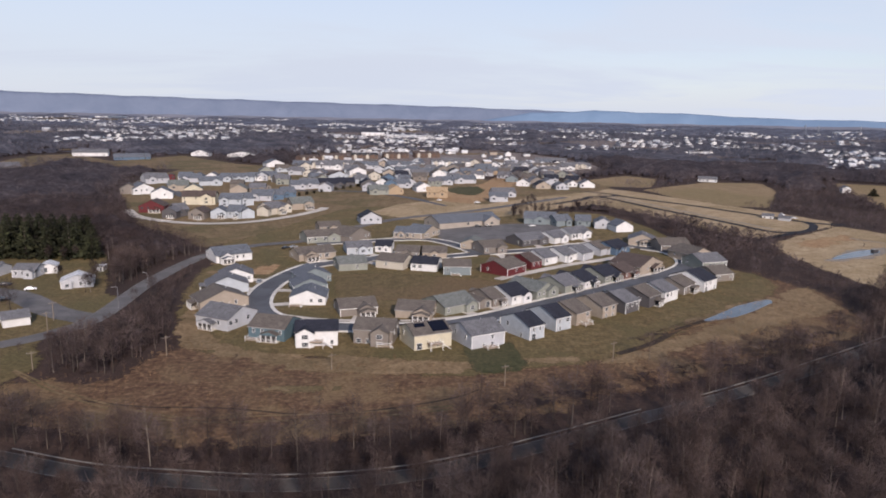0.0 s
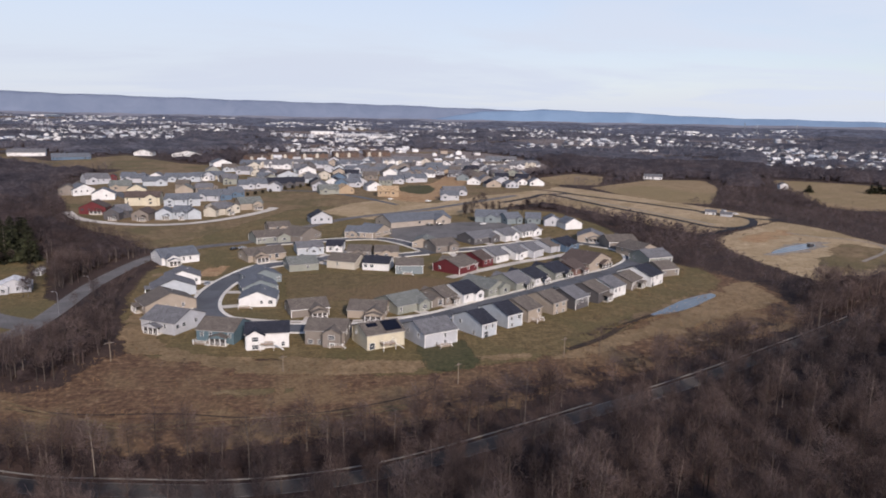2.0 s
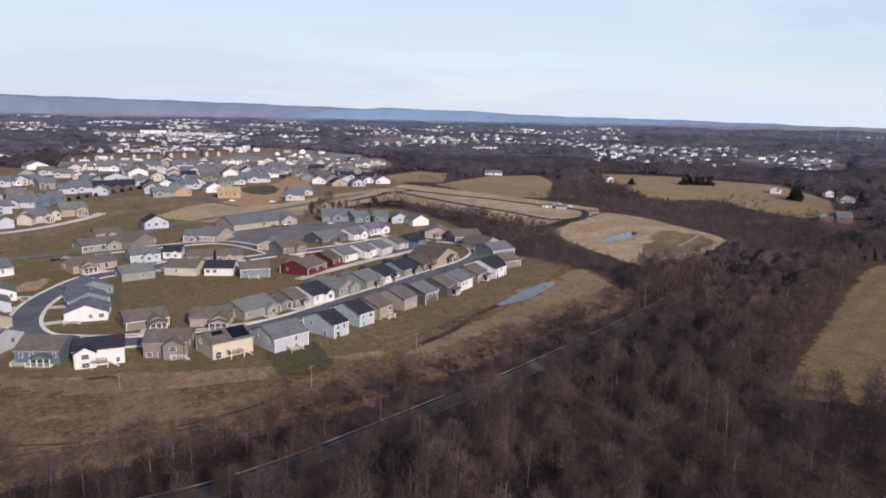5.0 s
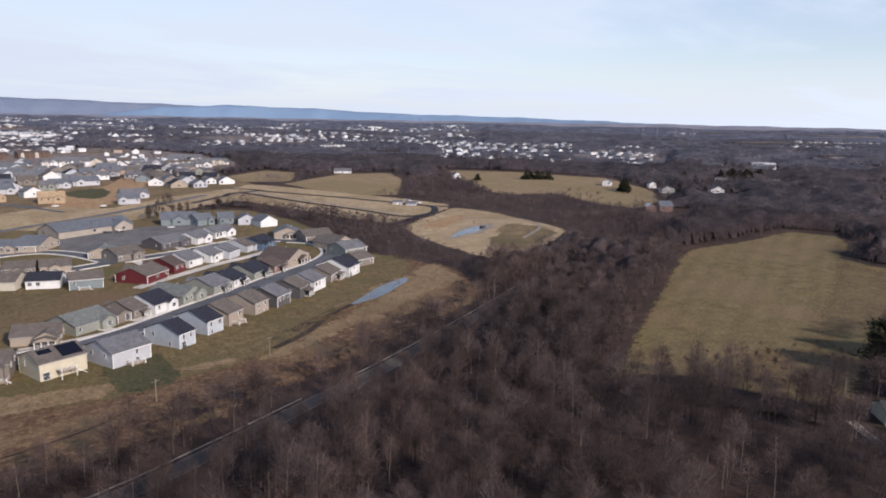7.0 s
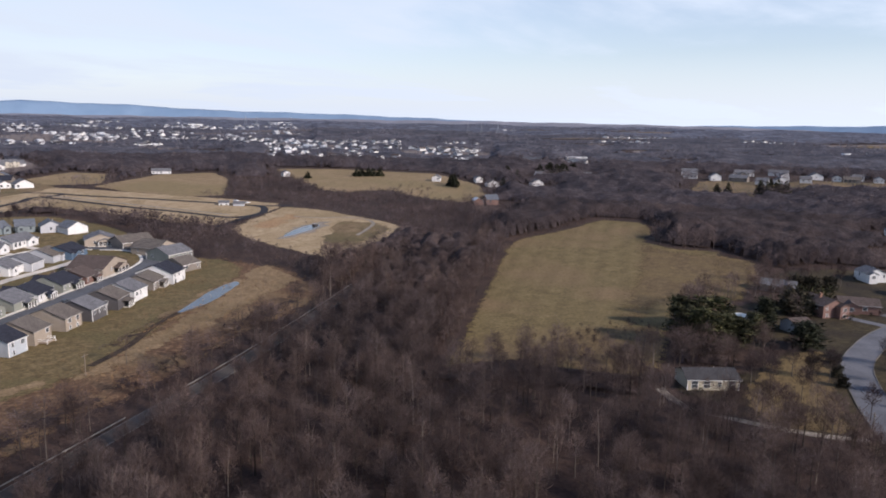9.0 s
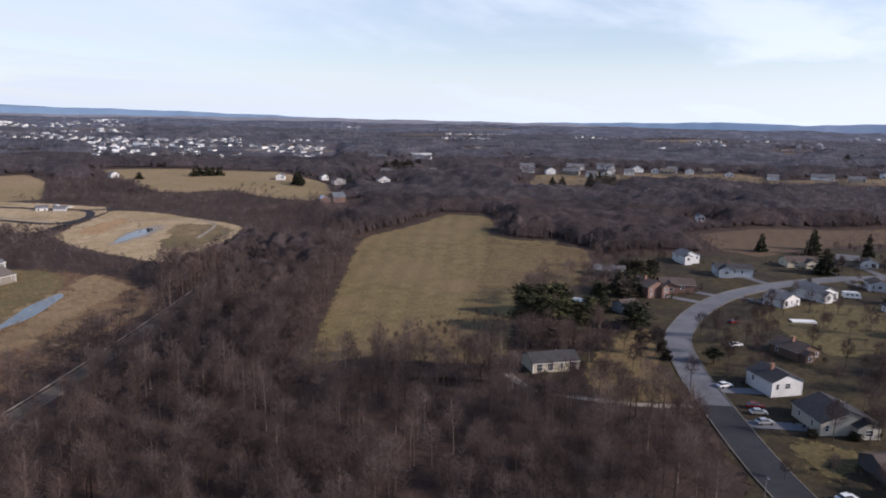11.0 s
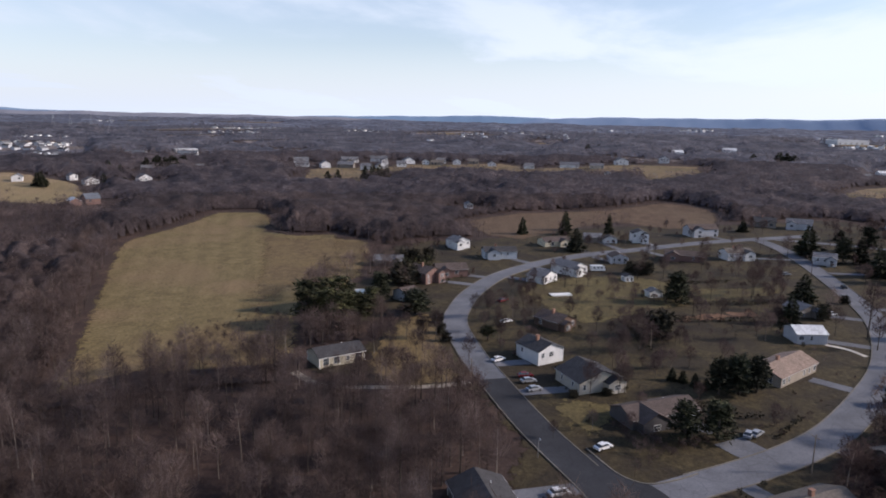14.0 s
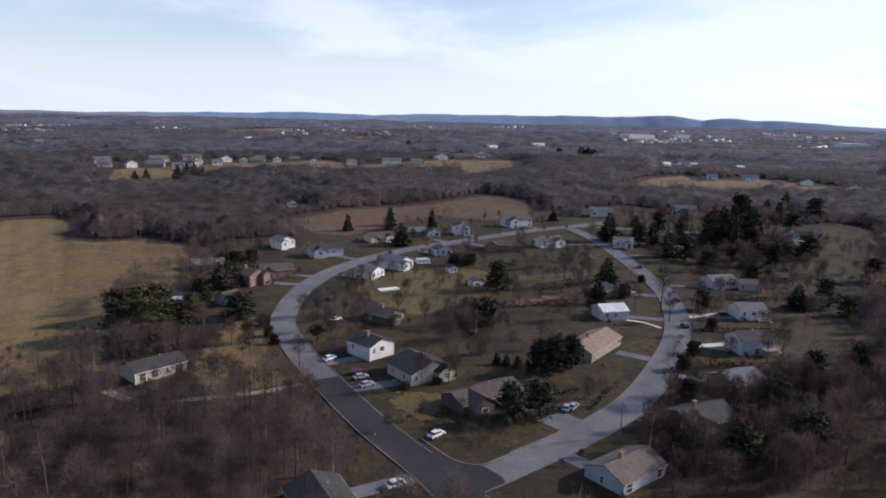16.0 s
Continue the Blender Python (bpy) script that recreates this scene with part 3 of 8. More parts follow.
region("far_field_east", [(396, 708), (435, 688), (464, 663), (487, 619), (520, 570), (512, 536), (486, 465), (443, 417), (401, 395), (389, 402), (383, 440), (388, 494), (350, 502), (339, 523), (352, 570), (368, 636)], FIELD, 0.12, cleared=0.998)
region("hay_field", [(130, 143), (153, 158), (188, 184), (243, 226), (282, 255), (311, 273), (368, 276), (418, 284), (433, 257), (410, 235), (371, 215), (368, 196), (381, 175), (336, 150), (299, 136), (260, 132), (220, 116), (183, 96), (171, 109), (158, 129), (142, 137)], HAY, 0.12, cleared=1)
region("ploughed_field", [(453, 117), (501, 89), (539, 25), (597, -16), (581, -42), (552, -56), (483, -49), (470, -17), (484, 14), (448, 43), (403, 65), (408, 92)], PLOUGH, 0.12, cleared=1)
region("neighbourhood_lawn", [(348, 137), (382, 120), (396, 97), (424, 68), (448, 50), (481, -2), (508, -67), (545, -132), (493, -166), (468, -214), (454, -263), (221, -133), (157, -105), (113, -78), (106, -21), (110, -3), (107, 18), (132, 25), (142, 24), (156, 33), (169, 42), (166, 56), (168, 75), (166, 82), (174, 94), (187, 90), (210, 84), (269, 90), (307, 116)], YARD, 0.1, cleared=0.993)
region("ridge_yards_a", [(612, 322), (703, 359), (742, 340), (750, 301), (799, 291), (884, 175), (827, 119), (750, 111), (765, 158), (720, 198), (744, 231), (727, 265), (623, 262)], MEADOW, 0.12, cleared=0.93)
region("ridge_yards_b", [(820, 135), (867, 94), (916, 28), (914, -66), (846, -65), (793, -36), (759, -1), (841, 6), (825, 50), (793, 111)], MEADOW, 0.12, cleared=0.97)
region("ridge_yards_c", [(678, -209), (734, -249), (752, -315), (687, -365), (646, -338), (658, -256), (654, -212)], MEADOW, 0.12, cleared=0.99)
region("ridge_yards_d", [(697, -167), (745, -198), (780, -246), (720, -246), (652, -191), (658, -167)], MEADOW, 0.12, cleared=0.99)
region("retention_pond", [(95, 245), (103, 253), (112, 262), (119, 269), (130, 277), (137, 280), (136, 275), (132, 271), (124, 263), (116, 256), (109, 251), (103, 248)], WATER, 0.19, cleared=1, kind="water")
region("mud_flat", [(201, 358), (216, 374), (234, 387), (257, 394), (256, 382), (231, 363), (209, 354)], GRAVEL, 0.17, wild=2, soft=2)
region("spoil_turf", [(224, 354), (272, 393), (285, 373), (282, 348), (246, 321), (216, 312), (209, 324)], MEADOW, 0.15, wild=3, soft=8)
region("bare_spoil", [(206, 403), (243, 431), (261, 429), (240, 402), (209, 384)], SOIL, 0.155, wild=3, soft=8)
region("scrub_edge", [(155, 133), (188, 143), (213, 136), (228, 125), (196, 103), (173, 95), (156, 104), (145, 119)], MARGIN, 0.15, wild=3, soft=12)
region("spoil_pond", [(209, 363), (221, 374), (237, 384), (245, 386), (245, 380), (235, 372), (221, 365), (211, 361)], WATER, 0.2, kind="water")
region("parking_lot", [(-2, 413), (1, 435), (45, 458), (76, 454), (73, 425), (49, 397), (33, 404), (6, 394)], ASPHALT_OLD, 0.2)
region("town_lots_west", [(-710, 1046), (-1269, 1876), (-1295, 2550), (-895, 3152), (-392, 1418), (-463, 1190), (-591, 1074)], TOWNLOTS, 0.3)
region("town_lots_middle", [(-197, 1093), (-291, 1969), (-209, 3088), (396, 4283), (356, 2527), (159, 1188), (14, 1018), (-118, 1015)], TOWNLOTS, 0.3)
region("town_lots_east", [(168, 1056), (318, 1677), (713, 2135), (1106, 1773), (682, 1087), (425, 1018), (274, 1070)], TOWNLOTS, 0.3)
region("town_lots_ridge", [(417, 754), (603, 1052), (784, 1146), (958, 1015), (904, 837), (705, 660), (549, 677)], TOWNLOTS, 0.3)
region("town_lots_near", [(-153, 730), (-173, 817), (-184, 937), (-125, 1020), (-9, 1050), (112, 1030), (192, 903), (167, 785), (68, 770), (-42, 765), (-98, 745)], TOWNLOTS, 0.3, cleared=0.8)
road("estate_loop_road", [(-40, 343), (-61, 331), (-70, 306), (-73, 283), (-71, 262), (-65, 246), (-55, 236), (-43, 232), (-27, 231), (-11, 232), (4, 237), (21, 249), (51, 275), (81, 302), (109, 325), (124, 343), (129, 361), (126, 376), (115, 386)], 9, ASPHALT, 0.22, kerb=1.3)
road("estate_pavement", [(-57, 244), (-44, 240), (-28, 239), (-12, 240), (5, 245), (16, 251), (36, 269), (56, 286), (80, 308), (103, 329)], 2.2, CONCRETE, 0.25)
road("estate_back_street", [(-40, 343), (-24, 358), (-6, 354), (21, 365), (56, 379), (92, 397), (115, 386)], 7.5, ASPHALT, 0.2, kerb=1.3)
road("estate_side_street", [(-70, 382), (-45, 392), (-13, 402), (6, 390), (21, 365)], 7.5, ASPHALT, 0.21, kerb=1.3)
road("estate_lane", [(26, 308), (37, 319), (63, 341), (82, 353), (102, 368)], 5, CONCRETE, 0.2)
road("country_road", [(-150, 196), (-136, 206), (-126, 219), (-121, 238), (-125, 289), (-123, 329), (-117, 352), (-102, 373), (-72, 395), (-51, 441), (-24, 474), (29, 515), (105, 587)], 7.6, ASPHALT_OLD, 0.24, clear=4, lined=2)
road("left_side_street", [(-198, 273), (-176, 269), (-161, 261), (-141, 244), (-123, 235)], 11, ASPHALT_OLD, 0.2, clear=2)
road("woodland_road", [(-114, 141), (-92, 135), (-71, 129), (-53, 127), (-30, 126), (-8, 130), (9, 137), (29, 148), (53, 162), (80, 177), (108, 195), (148, 222), (203, 261)], 5.4, ASPHALT_WOOD, 0.1, clear=1.6, lined=1)
region("reed_ditch", [(63, 222), (73, 230), (86, 240), (98, 249), (98, 245), (87, 236), (75, 226), (65, 220)], DITCH, 0.165, soft=1, wild=2)
region("bank_scrub", [(45, 201), (71, 223), (100, 245), (139, 280), (160, 307), (168, 291), (156, 261), (134, 247), (99, 223), (65, 202), (47, 193)], STRAW, 0.1, wild=3, soft=4)
region("brush_slope", [(8, 158), (28, 163), (52, 177), (78, 191), (106, 209), (146, 235), (136, 242), (98, 218), (64, 198), (34, 182), (14, 172)], LITTER, 0.13, wild=3, soft=9)
region("worn_hollow", [(-50, 174), (-42, 179), (-27, 179), (-23, 176), (-32, 171), (-45, 170)], MEADOW, 0.1, wild=2)
region("mown_strip", [(-84, 209), (-72, 201), (-60, 195), (-42, 188), (-26, 185), (-11, 185), (3, 187), (12, 190), (26, 194), (49, 203), (50, 209), (27, 204), (5, 201), (-12, 203), (-29, 203), (-46, 204), (-62, 210), (-76, 221)], STRAW, 0.14, wild=2, soft=3)
region("verge_strip", [(-115, 335), (-107, 311), (-98, 264), (-96, 249), (-92, 229), (-84, 209), (-66, 204), (-72, 217), (-84, 243), (-89, 268), (-98, 300), (-108, 333)], STRAW, 0.145, wild=2, soft=3)
region("pond_bank", [(75, 230), (88, 247), (101, 258), (117, 272), (133, 282), (145, 286), (141, 276), (120, 258), (107, 248), (96, 239), (86, 232), (76, 226)], STRAW, 0.145, soft=2, wild=2)
road("reed_channel", [(56, 208), (64, 214), (72, 221), (83, 234), (91, 241), (98, 247)], 2.6, DITCH, 0.2)
road("meadow_ditch", [(-94, 166), (-74, 162), (-53, 162), (-30, 159), (-11, 164), (4, 171), (11, 177)], 0.8, DITCH, 0.11)
road("dirt_track", [(-119, 185), (-101, 173), (-80, 162), (-60, 156), (-42, 158), (-19, 161), (4, 166)], 0.8, MEADOW, 0.12, clear=1)
road("dirt_track", [(-119, 184), (-101, 171), (-80, 160), (-60, 154), (-41, 155), (-19, 158), (4, 164)], 0.8, MEADOW, 0.12, clear=1)
road("upper_estate_road", [(-217, 476), (-197, 450), (-162, 435), (-131, 440), (-107, 463), (-90, 494), (-86, 510)], 7, CONCRETE, 0.22)
road("upper_loop_road", [(-243, 620), (-219, 569), (-194, 536), (-173, 553), (-153, 583), (-118, 597), (-69, 599), (-29, 571), (4, 531)], 7, ASPHALT, 0.2)
road("site_road_south", [(88, 547), (104, 563), (117, 576), (135, 593), (166, 530), (194, 478), (211, 441), (225, 438), (240, 446), (251, 463), (252, 476)], 5.4, ASPHALT_NEW, 0.25)
road("site_road_north", [(129, 626), (149, 611), (162, 590), (198, 550), (229, 509), (252, 476), (262, 469), (274, 465)], 5.4, ASPHALT_NEW, 0.24)
road("site_road_link", [(153, 603), (144, 597), (135, 593)], 5, ASPHALT_NEW, 0.26)
road("site_road_spur", [(231, 439), (212, 427), (190, 411)], 5, ASPHALT_NEW, 0.26)
road("site_verge", [(141, 604), (172, 541), (201, 483), (217, 449)], 3, GRAVEL, 0.2)
road("haul_track", [(250, 420), (262, 405), (276, 398), (284, 382), (278, 366), (262, 352), (246, 340)], 2.4, GRAVEL, 0.19)
road("crescent_west", [(112, -10), (123, -1.2), (133, 5.2), (143.2, 12.6), (153, 19.5), (165, 27), (177, 34), (190, 41.5), (204, 49), (231, 61), (255.5, 65), (282, 65.5), (314, 61), (345, 48), (373, 28), (395, 4), (432, -37), (458, -76), (477, -105)], 8.6, ASPHALT_MID, 0.2, clear=1.5, kerb=0.22)
road("crescent_east", [(128, -3), (132.5, -8.2), (139.5, -16), (147.5, -24.9), (160, -37), (176, -48.8), (202, -62.5), (228, -74), (257, -82.5), (284, -87.5), (316, -89), (356, -87), (390, -84), (426, -78), (451, -69)], 8.6, ASPHALT_MID, 0.22, clear=1.5, kerb=0.22)
region("cream_house_lawn", [(182, 76), (169, 66), (168, 56), (173, 48), (179, 44), (197, 53), (222, 64), (240, 71), (236, 79), (214, 81), (198, 80)], MARGIN, 0.15, wild=2)
region("pool_garden", [(217, 93), (226, 110), (246, 120), (272, 122), (292, 111), (270, 93), (240, 84)], YARD, 0.135, wild=2, cleared=0.96)
region("worn_headland", [(324, 165), (364, 167), (366, 149), (337, 133), (277, 116), (235, 110), (222, 112), (250, 132)], MARGIN, 0.15, soft=14, wild=2)
region("worn_field_side", [(419, 256), (431, 245), (367, 203), (374, 170), (342, 147), (277, 121), (257, 132), (217, 121), (197, 121), (221, 147), (308, 194)], MARGIN, 0.16, soft=22, wild=2)
region("inner_green", [(296, 52), (320, 35), (336, -2), (322, -29), (340, -63), (316, -62), (302, -40), (278, -17), (262, -2), (241, 14), (253, 27), (268, 43)], GRASS, 0.15, wild=2)
region("lower_green", [(215, 12), (230, -3), (238, -14), (251, -50), (231, -48), (216, -31), (199, -19), (180, -10), (178, 0), (186, 9)], YARD, 0.15, wild=2)
region("corner_green", [(174, 29), (176, 19), (179, -3), (164, 0), (154, 3), (150, 10), (163, 20)], GRASS, 0.15, wild=2)
region("east_green", [(213, -77), (239, -99), (248, -116), (252, -143), (210, -127), (194, -106), (200, -97), (198, -82)], YARD, 0.15, wild=2)
region("verge_green", [(199, -51), (228, -67), (235, -74), (211, -65), (184, -51), (173, -42)], YARD, 0.15, wild=1)
region("junction_apron", [(145, 6.2), (142.4, 4.2), (138, 0.8), (136, -2.6), (135.2, -6), (129.8, -10.2), (126.9, -8.5), (123.6, -7.5), (118, -7), (119, 2), (131, 9), (142, 15)], ASPHALT_DARK, 0.275, wild=0.1, soft=0)
region("field_margin", [(335, 193), (369, 178), (368, 148), (317, 125), (283, 118), (257, 132), (205, 111), (182, 105), (173, 107), (203, 129), (275, 166)], HAY, 0.03, wild=3, cleared=0.97)
region("thicket_floor", [(171, -50), (190, -77), (195, -113), (130, -79), (125, -41), (142, -38)], LITTER, 0.14, wild=3)
road("resurfaced_street", [(112, -10), (123, -1.2), (133, 5.2), (143.2, 12.6), (153, 19.5), (165, 27), (177, 34), (182, 36.8)], 8.6, ASPHALT_DARK, 0.26)
road("pale_drive", [(255, -87), (259, -95), (263, -102)], 2.5, CONCRETE, 0.2)
road("garden_drive", [(220, -74), (222, -83), (225, -92)], 3, CONCRETE, 0.2)
road("garden_path", [(249, -62), (246, -68), (240, -72)], 1.6, CONCRETE, 0.2)
road("side_apron", [(162, -23), (156, -29), (156, -33)], 9, ASPHALT_MID, 0.2)
road("upper_street", [(456, -79), (452, -104), (443, -143), (445, -184), (442, -232)], 7, ASPHALT_MID, 0.2)
road("cream_house_drive", [(169, 92), (163, 81), (165, 68), (171, 52), (178, 42)], 2.6, GRAVEL, 0.16, clear=2)
build_kerbs()
tagged(strip("kerb", rounded([(147.5, 8), (142.8, 4.6), (138.2, 0.9), (136, -2.6), (136, -6), (139.4, -11), (143.5, -15.2)], False, 5), -0.15, 0.2, 0.24, KERB_OLD, 0.14),
       "rounded concrete kerb at the street corner", "kerb", kind="structure")
region("dry_bank", [(266, -12), (278, -28), (290, -47), (279, -46), (265, -27), (258, -12)], SCRUBLAND, 0.17, wild=2, soft=3)


# ---- building blocks ----
def piece(name, verts, faces, mat, parent=None, label=""):
    """Links one mesh as a part of a thing."""
    me = bpy.data.meshes.new(name)
    me.from_pydata(verts, [], faces)
    me.materials.append(mat)
    ob = new(name, me)
    if parent is not None:
        ob.parent = parent
    if label:
        ob["label"] = label
    return ob


def box(v, f, x0, x1, y0, y1, z0, z1):
    n = len(v)
    v += [(x0, y0, z0), (x1, y0, z0), (x1, y1, z0), (x0, y1, z0), (x0, y0, z1), (x1, y0, z1), (x1, y1, z1), (x0, y1, z1)]
    f += [(n, n + 3, n + 2, n + 1), (n + 4, n + 5, n + 6, n + 7), (n, n + 1, n + 5, n + 4), (n + 1, n + 2, n + 6, n + 5), (n + 2, n + 3, n + 7, n + 6), (n + 3, n, n + 4, n + 7)]


def gable_body(v, f, x0, x1, y0, y1, z0, z1, rise, along):
    """Walls with two gable ends; along: 'x' or 'y', the way the ridge runs."""
    n = len(v)
    v += [(x0, y0, z0), (x1, y0, z0), (x1, y1, z0), (x0, y1, z0), (x0, y0, z1), (x1, y0, z1), (x1, y1, z1), (x0, y1, z1)]
    xm, ym = (x0 + x1) / 2, (y0 + y1) / 2
    if along == "x":
        v += [(x0, ym, z1 + rise), (x1, ym, z1 + rise)]
        f += [(n, n + 1, n + 5, n + 4), (n + 2, n + 3, n + 7, n + 6), (n + 1, n + 2, n + 6, n + 9, n + 5), (n + 3, n, n + 4, n + 8, n + 7)]
    else:
        v += [(xm, y0, z1 + rise), (xm, y1, z1 + rise)]
        f += [(n, n + 1, n + 5, n + 8, n + 4), (n + 2, n + 3, n + 7, n + 9, n + 6), (n + 1, n + 2, n + 6, n + 5), (n + 3, n, n + 4, n + 7)]


def gable_roof(v, f, x0, x1, y0, y1, z1, rise, along, over=0.45, thick=0.22):
    """Two sloping slabs with eaves."""
    def put(a, b, c, span0, span1):
        # a: eave offset, b: ridge offset, c: heights
        n = len(v)
        for lift in (0.03, thick):
            for s, h in ((a, c[0]), (b, c[1])):
                for e in (span0, span1):
                    v.append((e, s, h + lift) if along == "x" else (s, e, h + lift))
        f.extend([(n, n + 1, n + 3, n + 2), (n + 4, n + 6, n + 7, n + 5), (n, n + 4, n + 5, n + 1), (n, n + 2, n + 6, n + 4), (n + 1, n + 5, n + 7, n + 3), (n + 2, n + 3, n + 7, n + 6)])
    lo, hi, s0, s1 = (y0, y1, x0, x1) if along == "x" else (x0, x1, y0, y1)
    mid, slope = (lo + hi) / 2, rise / ((hi - lo) / 2)
    put(lo - over, mid, (z1 - over * slope, z1 + rise), s0 - over, s1 + over)
    put(hi + over, mid, (z1 - over * slope, z1 + rise), s0 - over, s1 + over)


def window_part(parent, x, y, z, w, h, face, far):
    """A framed window set on a wall; face: 0 front, 1 right, 2 back, 3 left."""
    c, s = ((1, 0), (0, 1), (-1, 0), (0, -1))[face]
    def turn(vs):
        return [(x + c * a - s * b, y + s * a + c * b, z + d) for a, b, d in vs]
    v, f = [], []
    if far:
        box(v, f, -w / 2, w / 2, -0.05, 0.02, -h / 2, h / 2)
        piece("window", turn(v), f, GLASS, parent)
        return
    t = 0.075
    for a in ((-w / 2 - t, -w / 2, -h / 2 - t, h / 2 + t), (w / 2, w / 2 + t, -h / 2 - t, h / 2 + t), (-w / 2, w / 2, h / 2, h / 2 + t), (-w / 2, w / 2, -h / 2 - t, -h / 2), (-w / 2, w / 2, -0.03, 0.03)):
        box(v, f, a[0], a[1], -0.09, 0.03, a[2], a[3])
    win = piece("window", turn(v), f, FRAME, parent, "white framed sash window")
    v, f = [], []
    box(v, f, -w / 2, w / 2, -0.04, 0.02, -h / 2, h / 2)
    piece("pane", turn(v), f, GLASS, win)


HOUSES = []


def house(x, y, rot, w, d, h, wall, roof, style="w", wing=None, porch=0, deck=None, solar=0, chimney=0, annex=0):
    """A sided house: x, y the middle of its plan, w wide on the face towards the valley, d deep, h to the eaves."""
    r = math.hypot(x, y)
    HOUSES.append((x, y, max(w, d) * 0.62))
    far = r > 430
    if far and y > 300 and x < 200 and r < 900 and w < 30:
        # the upper estate's plan: a cross gable to each long block, a garage gable behind
        h *= 1.35 if x < 40 and y > 440 else 1.1
        pick = int(abs(x) * 7 + y * 3) % 4
        if wing is None and style == "w" and w > 8:
            wing = ((-0.24, 0.4, 1.8), (0.22, 0.42, 2.2), (0.0, 0.38, 1.6), (0.27, 0.36, 2.0))[pick]
        if not annex and w > 9:
            annex = (1, -1)[pick % 2]
    storeys = "two-storey" if h > 4.3 else "single-storey"
    thing = new("house")
    thing.empty_display_size = 2
    thing.matrix_basis = pose(x, y, height(x, y), 0, 0, rot)
    extra = " with porch" if porch else (" with projecting gable" if wing else "")
    extra = " with solar panels" if solar else extra
    ground_word = "on winter lawn" if r < 520 else "on far slope"
    tagged(thing, f"{wall} {storeys} house{extra}, {roof} roof, {ground_word}", "house", "houses of the valley")
    hw, hd = w / 2, d / 2
    along = "x" if style == "w" else "y"
    rise = min((d if style == "w" else w) * 0.5 * (0.4 if r < 430 else 0.55), 3.9)
    v, f = [], []
    gable_body(v, f, -hw, hw, -hd, hd, -0.6, h, rise, along)
    rv, rf = [], []
    gable_roof(rv, rf, -hw, hw, -hd, hd, h, rise, along)
    front = -hd
    if wing:
        cx, ww, pr = wing[0] * w, wing[1] * w, wing[2]
        wr, wh = ww * 0.27, h - 0.25
        back = -hd + (min(hd, (wr + wh - h) / (rise / hd) + 0.4) if style == "w" else 0.5)
        gable_body(v, f, cx - ww / 2, cx + ww / 2, -hd - pr, max(back, -hd + 0.2), -0.6, wh, wr, "y")
        gable_roof(rv, rf, cx - ww / 2, cx + ww / 2, -hd - pr, max(back, -hd + 0.4), wh, wr, "y", 0.35)
    if annex:
        # lower garage block on the street side, its ridge across the main one
        ax = annex * hw * 0.42
        aw, ah = w * 0.46, h * 0.82
        gable_body(v, f, ax - aw / 2, ax + aw / 2, hd - 1.0, hd + 2.0, -0.6, ah, aw * 0.26, "y")
        gable_roof(rv, rf, ax - aw / 2, ax + aw / 2, 0.2, hd + 2.0, max(ah, h - 0.2), aw * 0.3, "y", 0.35)
    piece("wall", v, f, WALLS[wall], thing)
    piece("roof", rv, rf, ROOFS[roof], thing, f"{roof} shingle roof")
    # corner boards and gutters
    white_trim = int(x * 3 + y) % 3 == 0
    if not far:
        for sx in (-1, 1):
            for sy in (-1, 1):
                v, f = [], []
                a, b = sx * hw, sy * hd
                box(v, f, a - 0.09, a + 0.09, b - 0.09, b + 0.09, -0.5, h - 0.05)
                piece("corner_board", v, f, TRIM if white_trim else WALLS[wall], thing)
        sl = rise / (hd if style == "w" else hw)
        ez = h - 0.45 * sl
        for s in (-1, 1):
            v, f = [], []
            if style == "w":
                box(v, f, -hw - 0.46, hw + 0.46, s * (hd + 0.47) - 0.03, s * (hd + 0.47) + 0.03, ez + 0.02, ez + 0.18)
            else:
                box(v, f, s * (hw + 0.47) - 0.03, s * (hw + 0.47) + 0.03, -hd - 0.46, hd + 0.46, ez + 0.02, ez + 0.18)
            piece("gutter", v, f, TRIM if white_trim else GUTTER, thing)
    # windows
    rng = random.Random(int(x * 13 + y * 7))
    rows = [h - 1.35] if h < 4.6 else [h - 1.2, h - 3.7]
    nfront = max(2, int(w / (2.9 if not far else 3.6)))
    blocked = (wing[0] * w - wing[1] * w / 2 - 0.6, wing[0] * w + wing[1] * w / 2 + 0.6) if wing else None
    for k, z in enumerate(rows):
        for i in range(nfront):
            u = -hw + (i + 0.5) * w / nfront + rng.uniform(-0.25, 0.25)
            if (blocked and blocked[0] < u < blocked[1]) or rng.random() < 0.48:
                continue
            ww, wh = rng.choice(((0.95, 1.45), (1.6, 1.35), (0.95, 1.3)))
            if k == len(rows) - 1 and rng.random() < 0.3 and z < 2.2:
                ww, wh = 1.8, 2.0
                z = max(z, 1.05)
            window_part(thing, u, -hd, z, ww, wh, 0, far)
        if r < 520:
            for side, face in ((hw, 1), (-hw, 3)):
                for u in ((-0.22, 0.24) if d > 10 else (0.05,)):
                    if rng.random() < 0.45:
                        window_part(thing, side, u * d, z, 0.95, 1.4, face, far)
    if wing:
        for z in rows:
            window_part(thing, wing[0] * w, -hd - wing[2], z - 0.2, min(1.9, wing[1] * w * 0.4), 1.35, 0, far)
    if r < 480:
        # street side: garage door and entrance
        v, f = [], []
        for i in range(4):
            box(v, f, hw * 0.15, hw * 0.15 + 4.6, hd - 0.02, hd + 0.08 - 0.02 * (i % 2), 0.05 + i * 0.55, 0.57 + i * 0.55)
        if hw * 0.15 + 4.6 < hw:
            piece("garage_door", v, f, GARAGE, thing, "white panelled garage door")
